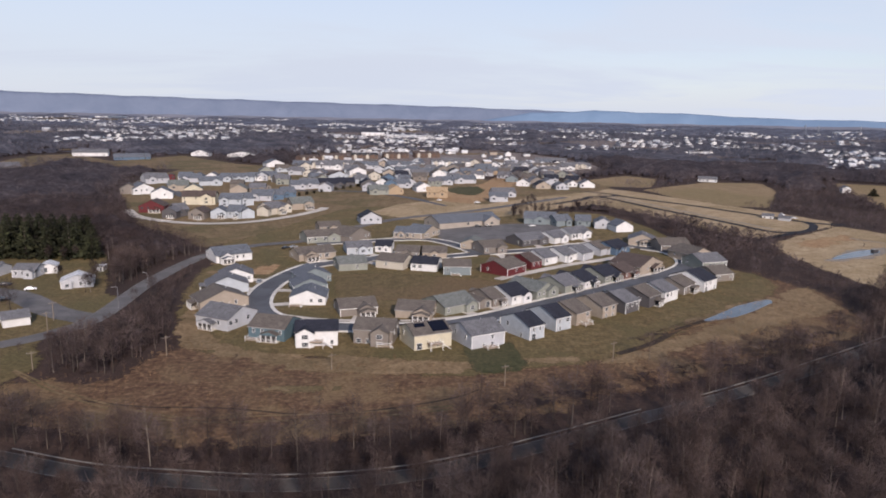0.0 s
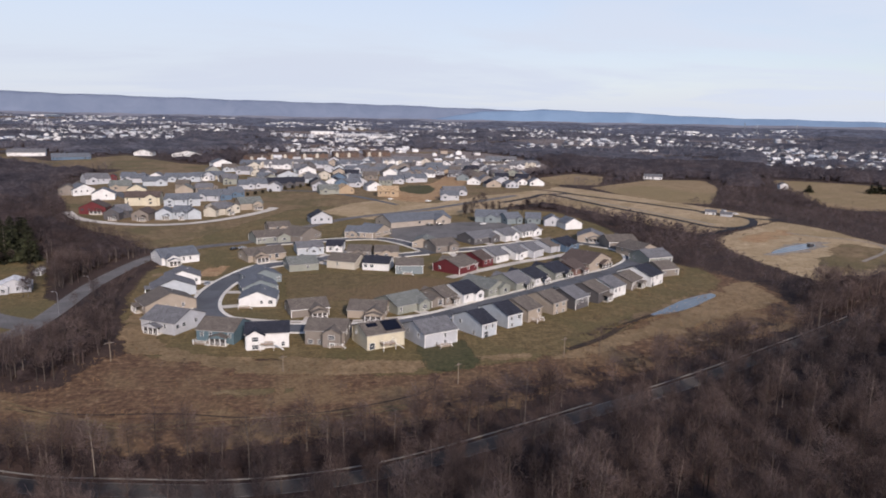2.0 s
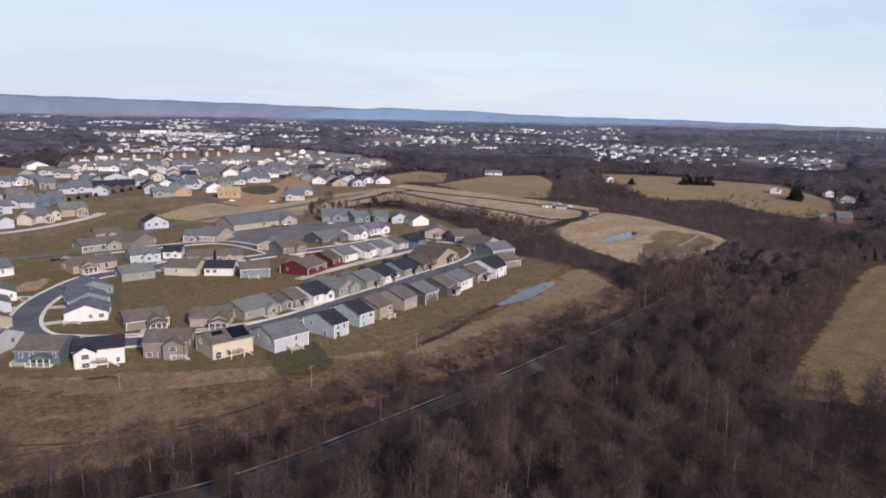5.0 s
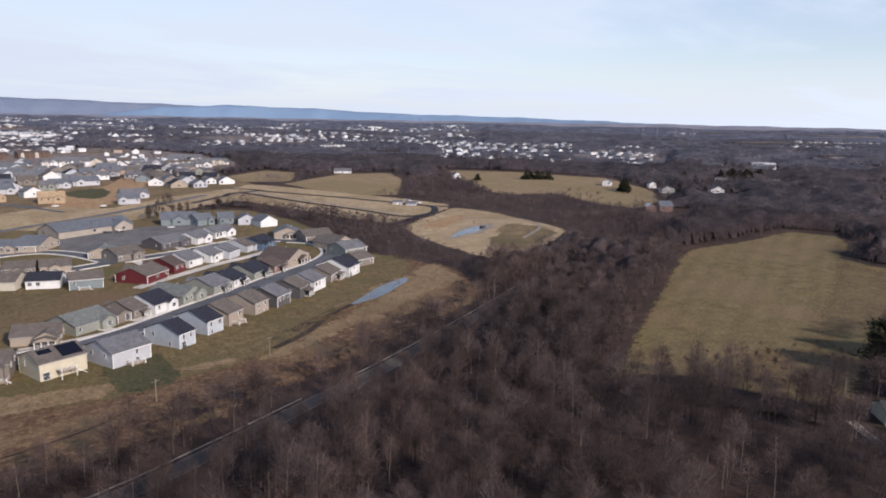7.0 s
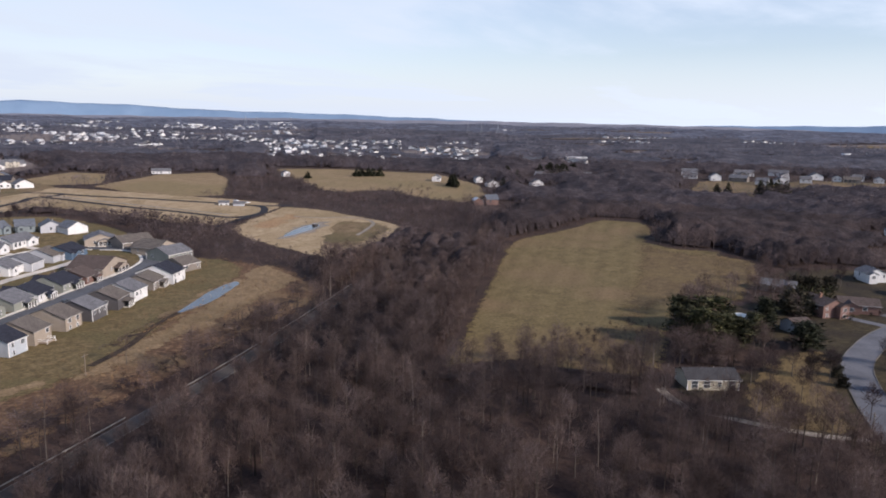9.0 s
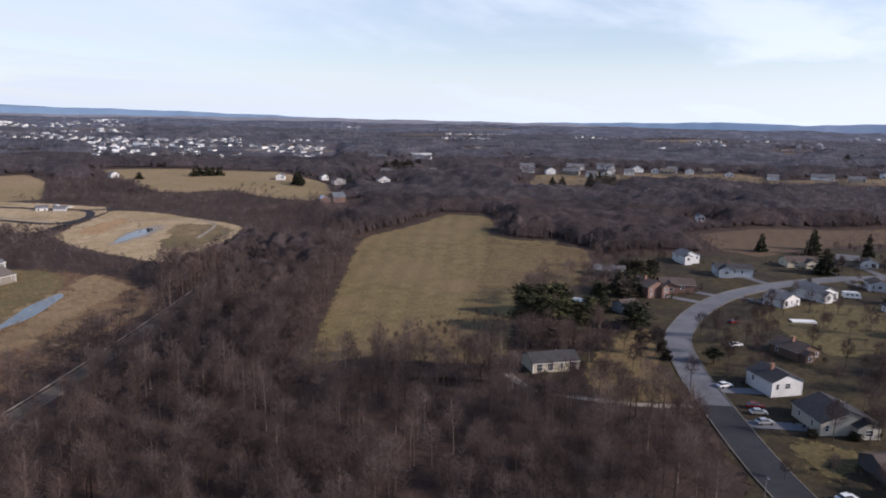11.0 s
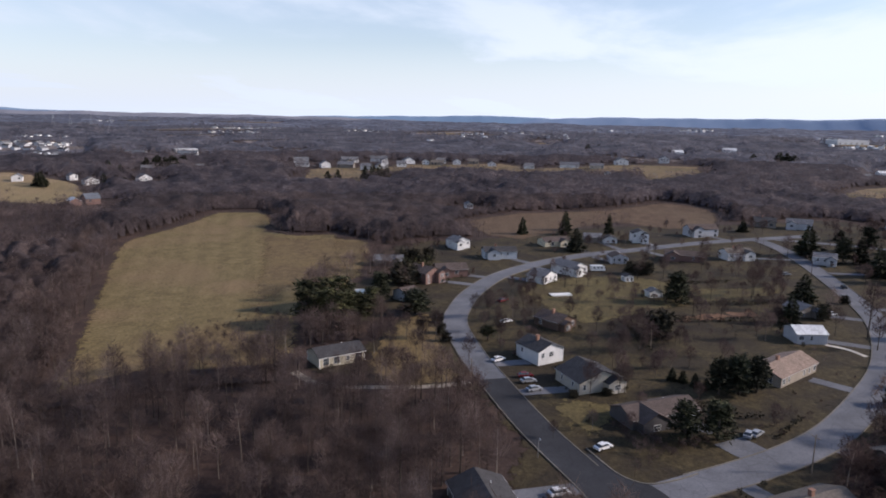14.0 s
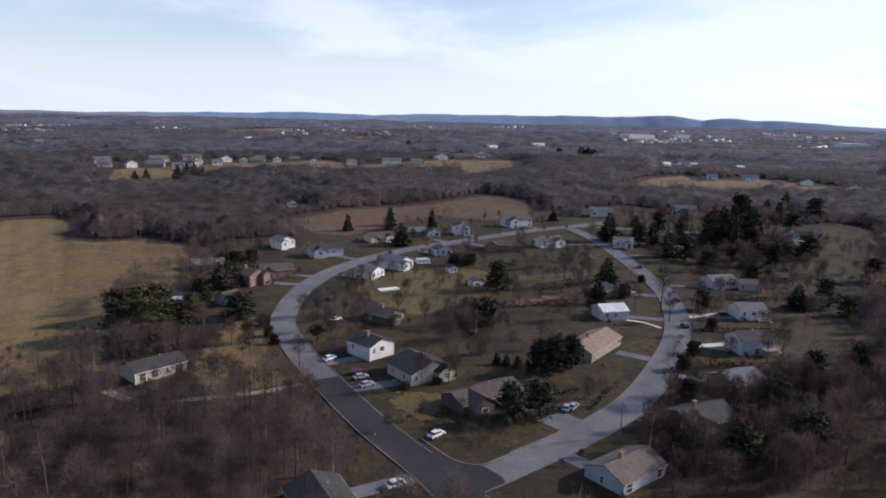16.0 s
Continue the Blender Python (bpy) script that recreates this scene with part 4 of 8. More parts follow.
        v, f = [], []
        box(v, f, -hw * 0.4 - 0.5, -hw * 0.4 + 0.5, hd - 0.02, hd + 0.07, 0.05, 2.1)
        piece("door", v, f, DOORPAINT, thing, "dark painted entrance door")
    if porch:
        side = porch < 0
        px0, px1 = (-hw * 0.15, min(hw * 0.75, hw * 0.75)) if not side else (-hd * 0.6, hd * 0.3)
        out = 2.4
        base = -hd if not (wing and not side) else -hd - wing[2]
        if wing and not side:
            px0, px1 = wing[0] * w - wing[1] * w * 0.45, wing[0] * w + wing[1] * w * 0.45
        def spin(vs):
            return [(a, b, c) for a, b, c in vs] if not side else [(b + hd - hw, -a, c) for a, b, c in vs]
        v, f = [], []
        box(v, f, px0, px1, base - out, base - 0.02, -0.5, 0.28)
        piece("porch_floor", spin(v), f, CONCRETE, thing)
        v, f = [], []
        top = min(2.75, h - 0.5)
        gable_roof(v, f, px0, px1, base - out, base + 0.3, top, (px1 - px0) * 0.16, "y", 0.25, 0.16)
        piece("porch_roof", spin(v), f, ROOFS[roof], thing)
        v, f = [], []
        n = len(v)
        v += [(px0, base - out, top), (px1, base - out, top), ((px0 + px1) / 2, base - out, top + (px1 - px0) * 0.16)]
        f.append((n, n + 1, n + 2))
        box(v, f, px0, px1, base - out, base - out + 0.12, top - 0.3, top)
        piece("porch_gable", spin(v), f, WALLS[wall], thing, "porch gable and beam")
        v, f = [], []
        box(v, f, px0 + 0.15, px1 - 0.15, base - out + 0.24, base - out + 0.28, 0.3, top - 0.05)
        piece("porch_screen", spin(v), f, SHADE, thing, "dark insect screen of the porch")
        for i in range(4):
            a = px0 + 0.12 + (px1 - px0 - 0.24) * i / 3
            v, f = [], []
            box(v, f, a - 0.1, a + 0.1, base - out + 0.02, base - out + 0.2, 0.28, top - 0.2)
            piece("porch_post", spin(v), f, TRIM, thing)
        v, f = [], []
        for zz in (0.75, 1.2):
            box(v, f, px0, px1, base - out + 0.07, base - out + 0.13, zz, zz + 0.07)
        piece("porch_rail", spin(v), f, TRIM, thing)
    if deck is not None:
        a0 = -hw + deck * (w - 4.4)
        z = 2.3 if h > 4.9 else 0.7
        v, f = [], []
        box(v, f, a0, a0 + 4.4, -hd - 3.0, -hd - 0.03, z - 0.22, z)
        dk = piece("deck", v, f, DECKWOOD, thing, "raised timber deck")
        for i in range(2):
            for x0, x1, y1 in ((a0, a0 + 4.4, -hd - 2.94), (a0, a0 + 0.06, -hd - 0.1), (a0 + 4.34, a0 + 4.4, -hd - 0.1)):
                v, f = [], []
                box(v, f, x0, x1, -hd - 3.0, y1, z + 0.45 + 0.5 * i, z + 0.53 + 0.5 * i)
                piece("deck_rail", v, f, TRIM, dk, "white deck railing")
        for a in (a0 + 0.1, a0 + 4.2):
            v, f = [], []
            box(v, f, a, a + 0.16, -hd - 2.95, -hd - 2.79, -0.4, z + 1.0)
            piece("deck_post", v, f, TRIM, dk)
        for i in range(int(z / 0.19)):
            v, f = [], []
            box(v, f, a0 + 4.4 + i * 0.26, a0 + 4.68 + i * 0.26, -hd - 2.9, -hd - 1.7, z - 0.19 * (i + 1) - 0.06, z - 0.19 * (i + 1))
            piece("stair_tread", v, f, TRIM, dk)
    if solar:
        sl = rise / hd
        for k, (a0, a1, lo, hi) in enumerate(((0.02, 0.47, 0.1, 0.92), (-0.38, -0.1, 0.55, 0.85))):
            v, f = [], []
            y0, y1 = -hd + lo * hd, -hd + hi * hd
            z0, z1 = h + lo * rise + 0.3, h + hi * rise + 0.3
            v += [(a0 * w, y0, z0), (a1 * w, y0, z0), (a1 * w, y1, z1), (a0 * w, y1, z1)]
            v += [(p[0], p[1] + 0.03, p[2] - 0.07) for p in v[:4]]
            f += [(0, 1, 2, 3), (4, 7, 6, 5), (0, 4, 5, 1), (1, 5, 6, 2), (2, 6, 7, 3), (3, 7, 4, 0)]
            piece("solar_panel", v, f, SOLAR, thing, "black solar panels")
    if chimney:
        v, f = [], []
        box(v, f, -hw * 0.3, -hw * 0.3 + 0.9, -0.3, 0.5, h, h + rise + 1.3)
        box(v, f, -hw * 0.3 - 0.08, -hw * 0.3 + 0.98, -0.38, 0.58, h + rise + 1.3, h + rise + 1.42)
        piece("chimney", v, f, BRICKS, thing, "brick chimney")
    elif r < 480:
        v, f = [], []
        box(v, f, hw * 0.3, hw * 0.3 + 0.12, 0.9, 1.02, h + rise * 0.5, h + rise * 0.85 + 0.4)
        piece("vent_pipe", v, f, TRIM, thing)
    return thing


# main estate, front row
house(-74.0, 233.2, 65, 15.0, 13.7, 4.1, "pale grey", "grey", "d", porch=-1)
house(-54.5, 221.6, -13, 12.4, 12.7, 4.3, "teal", "taupe", "w", porch=1, deck=0)
house(-39.6, 216.0, 8, 13.1, 10.8, 5.0, "white", "navy", "w", wing=(-0.27, 0.42, 1.6), deck=0.5)
house(-20.5, 219.2, -7, 12.6, 11.8, 4.8, "taupe", "taupe", "w", wing=(0.2, 0.45, 2.4), deck=1)
house(-4.5, 215.7, 26, 12.8, 11.8, 5.0, "cream", "taupe", "w", solar=1, deck=0.5)
house(12.3, 218.7, 30, 12.4, 13.7, 4.6, "pale grey", "grey", "w", deck=0.5)
house(28.1, 227.7, 37, 6.5, 14.7, 4.8, "pale blue", "navy", "w")
house(38.7, 238.3, 37, 7.1, 14.7, 4.8, "pale blue", "navy", "w")
house(46.6, 245.7, 44, 8.5, 14.7, 4.6, "tan", "taupe", "w", deck=0.4)
house(58.5, 255.7, 41, 8.5, 14.7, 4.6, "tan", "taupe", "w")
house(68.8, 262.5, 42, 8.9, 14.7, 4.4, "charcoal", "grey", "w")
house(80.0, 272.2, 47, 9.8, 14.7, 4.4, "charcoal", "taupe", "w", porch=1)
house(89.5, 280.6, 43, 9.9, 14.7, 4.4, "white", "grey", "w")
house(102.2, 294.3, 48, 11.3, 13.7, 3.6, "taupe", "taupe", "w", porch=1)
house(112.3, 301.2, 43, 11.4, 16.7, 4.8, "white", "navy", "w")
house(128.8, 319.0, 21, 10.2, 13.7, 3.4, "taupe", "taupe", "w")
house(132.8, 343.0, 21, 14.8, 15.4, 3.9, "sage", "grey", "w", annex=1)
house(132.6, 360.8, 26, 16.1, 15.4, 3.9, "tan", "taupe", "d", annex=-1)
house(128.9, 384.6, 8, 17.2, 15.4, 3.4, "taupe", "taupe", "w", annex=1)
house(117.4, 399.8, -15, 15.0, 14.3, 3.4, "tan", "grey", "d", porch=1, annex=-1)
# main estate, inner row along the road
house(-31.5, 251.2, 19, 13.7, 12.1, 3.1, "taupe", "taupe", "w", wing=(0.18, 0.45, 2), porch=1)
house(-8.5, 248.8, -9, 13.4, 12.1, 3.1, "tan", "taupe", "w", wing=(0.25, 0.5, 2), porch=1)
house(3.5, 257.5, 38, 14.9, 14.3, 3.3, "sage", "sage", "w", wing=(0.3, 0.36, 1.5))
house(13.0, 264.0, 38, 5.8, 14.3, 3.1, "taupe", "taupe", "d", annex=1)
house(18.2, 267.7, 42, 6.7, 14.3, 3.3, "taupe", "taupe", "w", porch=1, annex=1)
house(26.8, 272.5, 43, 10.9, 15.4, 3.8, "white", "navy", "w", wing=(0.25, 0.45, 1.5))
house(38.3, 283.0, 43, 13.0, 16.5, 3.7, "sage", "sage", "d", wing=(0.2, 0.5, 1.5))
house(51.3, 292.9, 43, 10.8, 15.4, 3.4, "sage", "grey", "w", porch=1, annex=1)
house(60.3, 301.3, 48, 10.5, 15.4, 3.4, "white", "navy", "w", porch=1, annex=1)
house(73.3, 313.4, 43, 12.6, 15.4, 3.4, "sage", "navy", "w", porch=1, annex=1)
house(83.7, 320.9, 46, 10.4, 14.3, 3.4, "brick", "brown", "w", porch=1, annex=-1)
house(96.3, 334.2, 44, 21.3, 16.5, 3.9, "tan", "brown", "d", porch=1)
# main estate, behind the park
house(-43.6, 327.2, 21, 13.6, 13.2, 3.4, "sage", "sage", "w", annex=1)
house(-22.3, 332.4, -21, 14.4, 13.2, 3.8, "ivory", "taupe", "w", annex=1)
house(-6.8, 328.6, -12, 12.5, 12.1, 3.6, "white", "navy", "w", annex=-1)
house(7.8, 321.6, -0, 12.6, 12.1, 4.1, "slate blue", "taupe", "w", deck=0.4, annex=-1)
house(30.0, 324.2, 50, 15.2, 15.4, 3.7, "red", "taupe", "w", annex=1)
house(41.7, 338.5, 43, 7.8, 15.4, 3.7, "red", "brown", "w", annex=-1)
house(50.5, 348.4, 43, 10.0, 15.4, 3.7, "white", "grey", "w", annex=1)
house(61.6, 355.5, 45, 9.9, 15.4, 3.7, "white", "grey", "w", wing=(-0.22, 0.36, 1.4))
house(71.1, 359.8, 48, 9.5, 15.4, 3.7, "pale grey", "grey", "w", annex=1)
house(83.5, 372.9, 46, 10.4, 15.4, 3.4, "pale grey", "taupe", "w", wing=(0.24, 0.36, 1.4))
house(93.5, 376.4, 46, 14.6, 15.4, 3.4, "blue", "navy", "w", wing=(-0.22, 0.36, 1.4))
house(49.8, 396.2, 37, 20.2, 14.3, 3.4, "charcoal", "grey", "w", wing=(0.25, 0.35, 2))
house(65.2, 403.7, 47, 14.2, 14.3, 3.4, "white", "grey", "w", wing=(0.1, 0.5, 1.5))
house(80.0, 417.1, 39, 17.8, 14.3, 3.4, "white", "grey", "w", wing=(0.2, 0.4, 1.5))
house(78.6, 457.9, 24, 12.0, 12, 3.4, "slate blue", "slate", "w", wing=(0.24, 0.36, 1.4))
house(94.1, 458.2, -8, 9.9, 12, 3.4, "slate blue", "slate", "w", wing=(-0.22, 0.36, 1.4))
house(105.6, 451.0, -7, 10.8, 12, 3.4, "pale grey", "slate", "d")
house(114.8, 440.1, 13, 11.7, 12, 3.4, "white", "slate", "d")
house(66.6, 465.4, -8, 21.0, 14.4, 3.3, "slate blue", "slate", "w")
house(17.6, 382.9, -11, 11.0, 14.3, 3.3, "tan", "sage", "d", annex=-1)
house(26.2, 373.2, 28, 14.3, 14.3, 3.3, "taupe", "taupe", "w", wing=(0.2, 0.4, 2))
house(-18.5, 409.8, -12, 16.5, 13.2, 3.3, "tan", "slate", "w", wing=(-0.2, 0.3, 2))
house(-11.1, 412.7, 58, 17.4, 13.2, 3.4, "tan", "slate", "d", annex=-1)
house(-16.8, 359.1, -8, 11.9, 12.1, 2.9, "taupe", "taupe", "w", wing=(0, 0.4, 1.5))
house(-3.1, 358.5, -1, 12.3, 12.1, 2.9, "tan", "taupe", "w", wing=(0, 0.4, 1.5))
house(-44.1, 363.4, 17, 13.5, 12.1, 3.6, "pale blue", "grey", "w", wing=(0.1, 0.35, 1.5))
house(-30.4, 369.1, -4, 8.5, 11.0, 3.4, "white", "navy", "w", wing=(0.2, 0.4, 1.5))
house(-65.6, 348.5, 33, 19.5, 13.2, 3.4, "tan", "taupe", "w", wing=(-0.2, 0.35, 2), porch=1)
house(-69.0, 393.2, 29, 20.5, 14.3, 3.4, "sage", "taupe", "w", wing=(0.24, 0.36, 1.4))
house(-52.8, 399.6, 57, 19.1, 14.3, 3.4, "taupe", "taupe", "d")
house(-69.8, 423.7, 23, 13.3, 12, 3.3, "tan", "taupe", "w", wing=(0.1, 0.3, 1.5))
house(-47.6, 454.2, 17, 13.8, 13.2, 3.0, "pale grey", "navy", "d")
house(-106.1, 341.2, 36, 17.8, 15.4, 3.6, "white", "slate", "w", wing=(-0.25, 0.35, 3), porch=1)
house(-51.3, 264.5, 4, 13.5, 12.1, 3.3, "white", "slate", "d", deck=0, annex=-1)
house(-55.3, 283.2, 20, 13.9, 12.1, 3.3, "slate blue", "slate", "d", annex=1)
house(-57.5, 301.3, 26, 14.6, 12.1, 3.3, "slate blue", "slate", "d", annex=1)
house(-84.0, 256.6, 35, 18.1, 12.1, 3.6, "tan", "taupe", "d", porch=-1)
house(-88.4, 279.7, 21, 16.3, 11.0, 3.6, "pale blue", "grey", "d", porch=-1, annex=-1)
house(-89.8, 297.4, 17, 14.1, 11.0, 3.6, "white", "grey", "d", annex=1)
house(13.7, 453.7, 31, 46.4, 20, 3.4, "stone", "slate", "w", wing=(0.32, 0.25, 3))
# upper estate
house(-198.0, 475.0, 6, 16.5, 13.2, 3.3, "red", "brown", "d", porch=1)
house(-177.5, 455.9, -4, 9.8, 13.2, 3.3, "charcoal", "grey", "d", porch=1)
house(-176.6, 462.9, 46, 8.4, 13.2, 3.3, "charcoal", "grey", "w", wing=(-0.22, 0.36, 1.4))
house(-159.5, 454.7, -3, 10.6, 13.2, 3.3, "taupe", "brown", "d", porch=1)
house(-148.0, 460.0, 9, 10.1, 13.2, 3.3, "pale blue", "slate", "d", porch=1)
house(-137.3, 462.7, -5, 10.0, 13.2, 3.3, "pale blue", "slate", "w", porch=1, wing=(0.24, 0.36, 1.4))
house(-131.4, 463.6, 26, 8.3, 13.2, 3.3, "pale blue", "slate", "d")
house(-120.6, 474.2, -9, 8.2, 13.2, 3.3, "ivory", "taupe", "d")
house(-118.8, 480.5, 49, 12.1, 13.2, 3.3, "ivory", "grey", "w", porch=1)
house(-111.8, 489.6, 33, 6.5, 13.2, 3.3, "ivory", "grey", "d")
house(-103.6, 505.5, 29, 16.1, 14.4, 3.3, "tan", "sage", "w", porch=1)
house(-179.5, 514.2, 7, 23.6, 13.2, 4.4, "cream", "brown", "w", wing=(0.24, 0.36, 1.4))
house(-155.0, 512.0, -0, 16.2, 13.2, 3.8, "pale blue", "slate", "w", wing=(-0.22, 0.36, 1.4))
house(-146.7, 516.0, 28, 9.4, 13.2, 3.8, "pale blue", "slate", "w", wing=(-0.22, 0.36, 1.4))
house(-139.8, 542.1, -3, 16.4, 14.4, 2.9, "pale grey", "slate", "w")
house(-132.1, 547.7, 31, 9.6, 14.4, 2.9, "blue", "slate", "w", wing=(-0.22, 0.36, 1.4))
house(-125.9, 562.8, 30, 10.9, 14.4, 2.9, "blue", "slate", "w", wing=(-0.22, 0.36, 1.4))
house(-250.4, 554.7, 20, 13.2, 14.4, 3.3, "taupe", "taupe", "d")
house(-241.7, 556.3, 41, 16.1, 14.4, 3.3, "white", "slate", "d")
house(-216.9, 537.2, 18, 15.7, 14.4, 3.3, "white", "slate", "d")
house(-257.1, 621.7, 40, 20.4, 14.4, 3.3, "pale grey", "grey", "w", wing=(-0.22, 0.36, 1.4))
house(-251.0, 644.0, 19, 6.3, 12.0, 3.3, "red", "brown", "d")
house(-203.6, 568.2, 17, 13.7, 13.2, 2.9, "cream", "sage", "d")
house(-221.0, 582.0, 18, 15.8, 14.4, 3.3, "tan", "sage", "w", wing=(-0.22, 0.36, 1.4))
house(-229.7, 637.2, 6, 18.9, 13.2, 2.9, "pale grey", "slate", "w", wing=(-0.22, 0.36, 1.4))
house(-206.9, 620.3, 22, 19.5, 13.2, 2.9, "pale blue", "slate", "w")
house(-200.1, 648.5, 15, 12.3, 13.2, 2.9, "pale blue", "slate", "w")
house(-189.3, 650.5, 33, 15.4, 13.2, 2.9, "pale blue", "slate", "w", wing=(-0.22, 0.36, 1.4))
house(-178.3, 659.1, 32, 12.9, 13.2, 2.9, "white", "slate", "w", wing=(0.24, 0.36, 1.4))
house(-167.1, 670.1, 20, 15.1, 13.2, 2.9, "ivory", "slate", "w")
house(-167.7, 574.1, 8, 13.7, 13.2, 2.9, "tan", "sage", "d")
house(-156.6, 591.7, 32, 17.4, 13.2, 2.9, "taupe", "taupe", "d")
house(-150.2, 648.4, 30, 13.9, 13.2, 2.9, "taupe", "grey", "w", wing=(-0.22, 0.36, 1.4))
house(-127.0, 610.5, 19, 13.1, 13.2, 2.9, "pale grey", "slate", "w", wing=(0.24, 0.36, 1.4))
house(-116.9, 617.9, 25, 11.8, 13.2, 2.9, "pale grey", "slate", "w")
house(-104.4, 629.9, 16, 16.3, 13.2, 2.9, "charcoal", "navy", "w", wing=(-0.22, 0.36, 1.4))
house(-89.0, 636.6, 15, 16.4, 13.2, 2.9, "charcoal", "navy", "w", wing=(-0.22, 0.36, 1.4))
house(-102.9, 685.6, 20, 20.5, 13.2, 2.9, "pale blue", "brown", "d")
house(-89.4, 722.3, 24, 17.9, 13.2, 3.5, "white", "grey", "d")
house(-67.8, 688.9, 9, 12.5, 13.2, 3.5, "ivory", "taupe", "d")
house(-51.4, 665.8, 7, 14.5, 13.2, 3.5, "blue", "slate", "d")
house(-68.0, 632.6, 14, 13.9, 13.2, 2.9, "charcoal", "navy", "d")
house(-53.4, 633.0, -6, 15.2, 13.2, 3.3, "white", "navy", "d")
house(-54.5, 589.5, 16, 16.4, 13.2, 2.9, "sage", "sage", "w", wing=(-0.22, 0.36, 1.4))
house(-41.1, 593.3, 21, 12.9, 13.2, 2.9, "plywood", "plywood", "d")
house(-32.5, 646.6, 20, 14.1, 13.2, 2.9, "pale grey", "grey", "d")
house(-17.7, 614.5, 19, 14.0, 13.2, 2.9, "white", "grey", "d")
house(-4.3, 580.2, 3, 17.3, 13.2, 3.3, "plywood", "plywood", "w", wing=(0.24, 0.36, 1.4))
house(1.7, 665.1, 11, 15.3, 13.2, 2.9, "pale grey", "slate", "w", wing=(0.24, 0.36, 1.4))
house(20.9, 679.8, 15, 21.9, 13.2, 2.9, "pale grey", "slate", "w", wing=(-0.22, 0.36, 1.4))
house(51.7, 591.0, 12, 19.6, 14.4, 2.9, "pale grey", "grey", "w", wing=(0.24, 0.36, 1.4))
house(79.3, 742.5, 11, 23.4, 12, 2.9, "charcoal", "navy", "d")
house(91.9, 686.1, 9, 13.1, 14.4, 2.9, "taupe", "grey", "d")
house(102.5, 669.3, 8, 14.7, 14.4, 2.9, "pale grey", "grey", "d")
house(109.9, 645.1, 7, 11.8, 14.4, 2.9, "pale grey", "grey", "d")
house(123.3, 666.6, 7, 9.6, 13.2, 2.9, "white", "grey", "d")
house(137.0, 661.5, 2, 13.8, 13.2, 2.9, "white", "grey", "d")
house(-38.8, 753.0, 8, 24.4, 12, 2.9, "pale grey", "slate", "w")
house(-16.3, 739.7, 13, 17.1, 14.4, 2.9, "taupe", "slate", "w", wing=(0.24, 0.36, 1.4))
house(32.6, 748.3, 6, 27.5, 11, 3.5, "plywood", "slate", "w")
house(59.0, 765.2, 11, 21.6, 13.2, 3.5, "plywood", "slate", "w", wing=(0.24, 0.36, 1.4))
house(109.4, 761.2, 9, 18.2, 14.4, 2.9, "pale grey", "slate", "d")
house(-123.9, 783.7, 23, 39.5, 14, 3.5, "white", "grey", "w")
house(15.1, 860.8, 0, 34.8, 14, 3.5, "white", "grey", "w")
house(139.5, 901.3, -5, 40.0, 14, 3.5, "white", "grey", "w")
house(162.6, 846.8, 5, 32.6, 14, 2.9, "white", "grey", "w")
house(82.0, 785.2, -0, 22.4, 12, 2.9, "white", "grey", "w")
house(-39.5, 807.1, 2, 29.4, 12, 2.9, "pale blue", "slate", "w")
house(-83.7, 789.8, 17, 20.5, 14.4, 2.9, "pale grey", "slate", "w", wing=(-0.22, 0.36, 1.4))
house(-154.6, 774.5, -6, 21.0, 14.4, 2.9, "charcoal", "slate", "w", wing=(-0.22, 0.36, 1.4))
house(-188.2, 777.5, 31, 19.7, 14.4, 2.9, "white", "slate", "d")
house(-254.4, 892.9, -1, 36.9, 14, 3.5, "white", "grey", "d")
house(-308.3, 894.4, 2, 22.4, 14, 3.5, "white", "grey", "d")
house(-437.9, 871.8, 20, 40.0, 18, 4.1, "white", "grey", "w")
house(-420.9, 668.4, 44, 26.1, 14, 3.5, "charcoal", "grey", "w")
house(-372.2, 837.6, 26, 40.0, 16, 2.9, "blue", "slate", "w")
house(-149.1, 713.3, -5, 13.9, 13.2, 2.9, "pale grey", "grey", "w", wing=(-0.22, 0.36, 1.4))
house(-28.7, 828.1, -12, 13.8, 13.2, 2.9, "white", "slate", "d")
house(69.5, 868.0, -9, 13.4, 13.2, 2.9, "white", "taupe", "w", wing=(-0.22, 0.36, 1.4))
house(-55.1, 721.5, 7, 13.4, 13.2, 2.9, "tan", "grey", "d")
house(-41.3, 706.7, 6, 13.4, 13.2, 2.9, "pale blue", "navy", "w", wing=(-0.22, 0.36, 1.4))
house(-82.7, 675.6, -10, 13.9, 13.2, 2.9, "ivory", "grey", "d")
house(50.0, 806.5, 0, 13.5, 13.2, 2.9, "taupe", "slate", "w", wing=(-0.22, 0.36, 1.4))
house(-93.4, 776.4, 24, 14.2, 13.2, 2.9, "charcoal", "taupe", "d")
house(110.5, 739.0, 9, 14.2, 13.2, 2.9, "sage", "grey", "w", wing=(0.24, 0.36, 1.4))
house(-70.5, 846.7, -0, 13.5, 13.2, 2.9, "pale grey", "navy", "d")
house(-77.3, 659.5, -2, 13.5, 13.2, 2.9, "pale blue", "grey", "w", wing=(0.24, 0.36, 1.4))
house(61.7, 829.9, -7, 13.4, 13.2, 2.9, "white", "slate", "d")
house(88.4, 708.1, -15, 13.5, 13.2, 2.9, "tan", "taupe", "w")
house(102.8, 788.9, 10, 14.1, 13.2, 2.9, "pale blue", "grey", "d")
house(116.1, 829.5, 8, 14.1, 13.2, 2.9, "ivory", "navy", "w")
house(-0.3, 771.8, 16, 14.0, 13.2, 2.9, "taupe", "grey", "d")
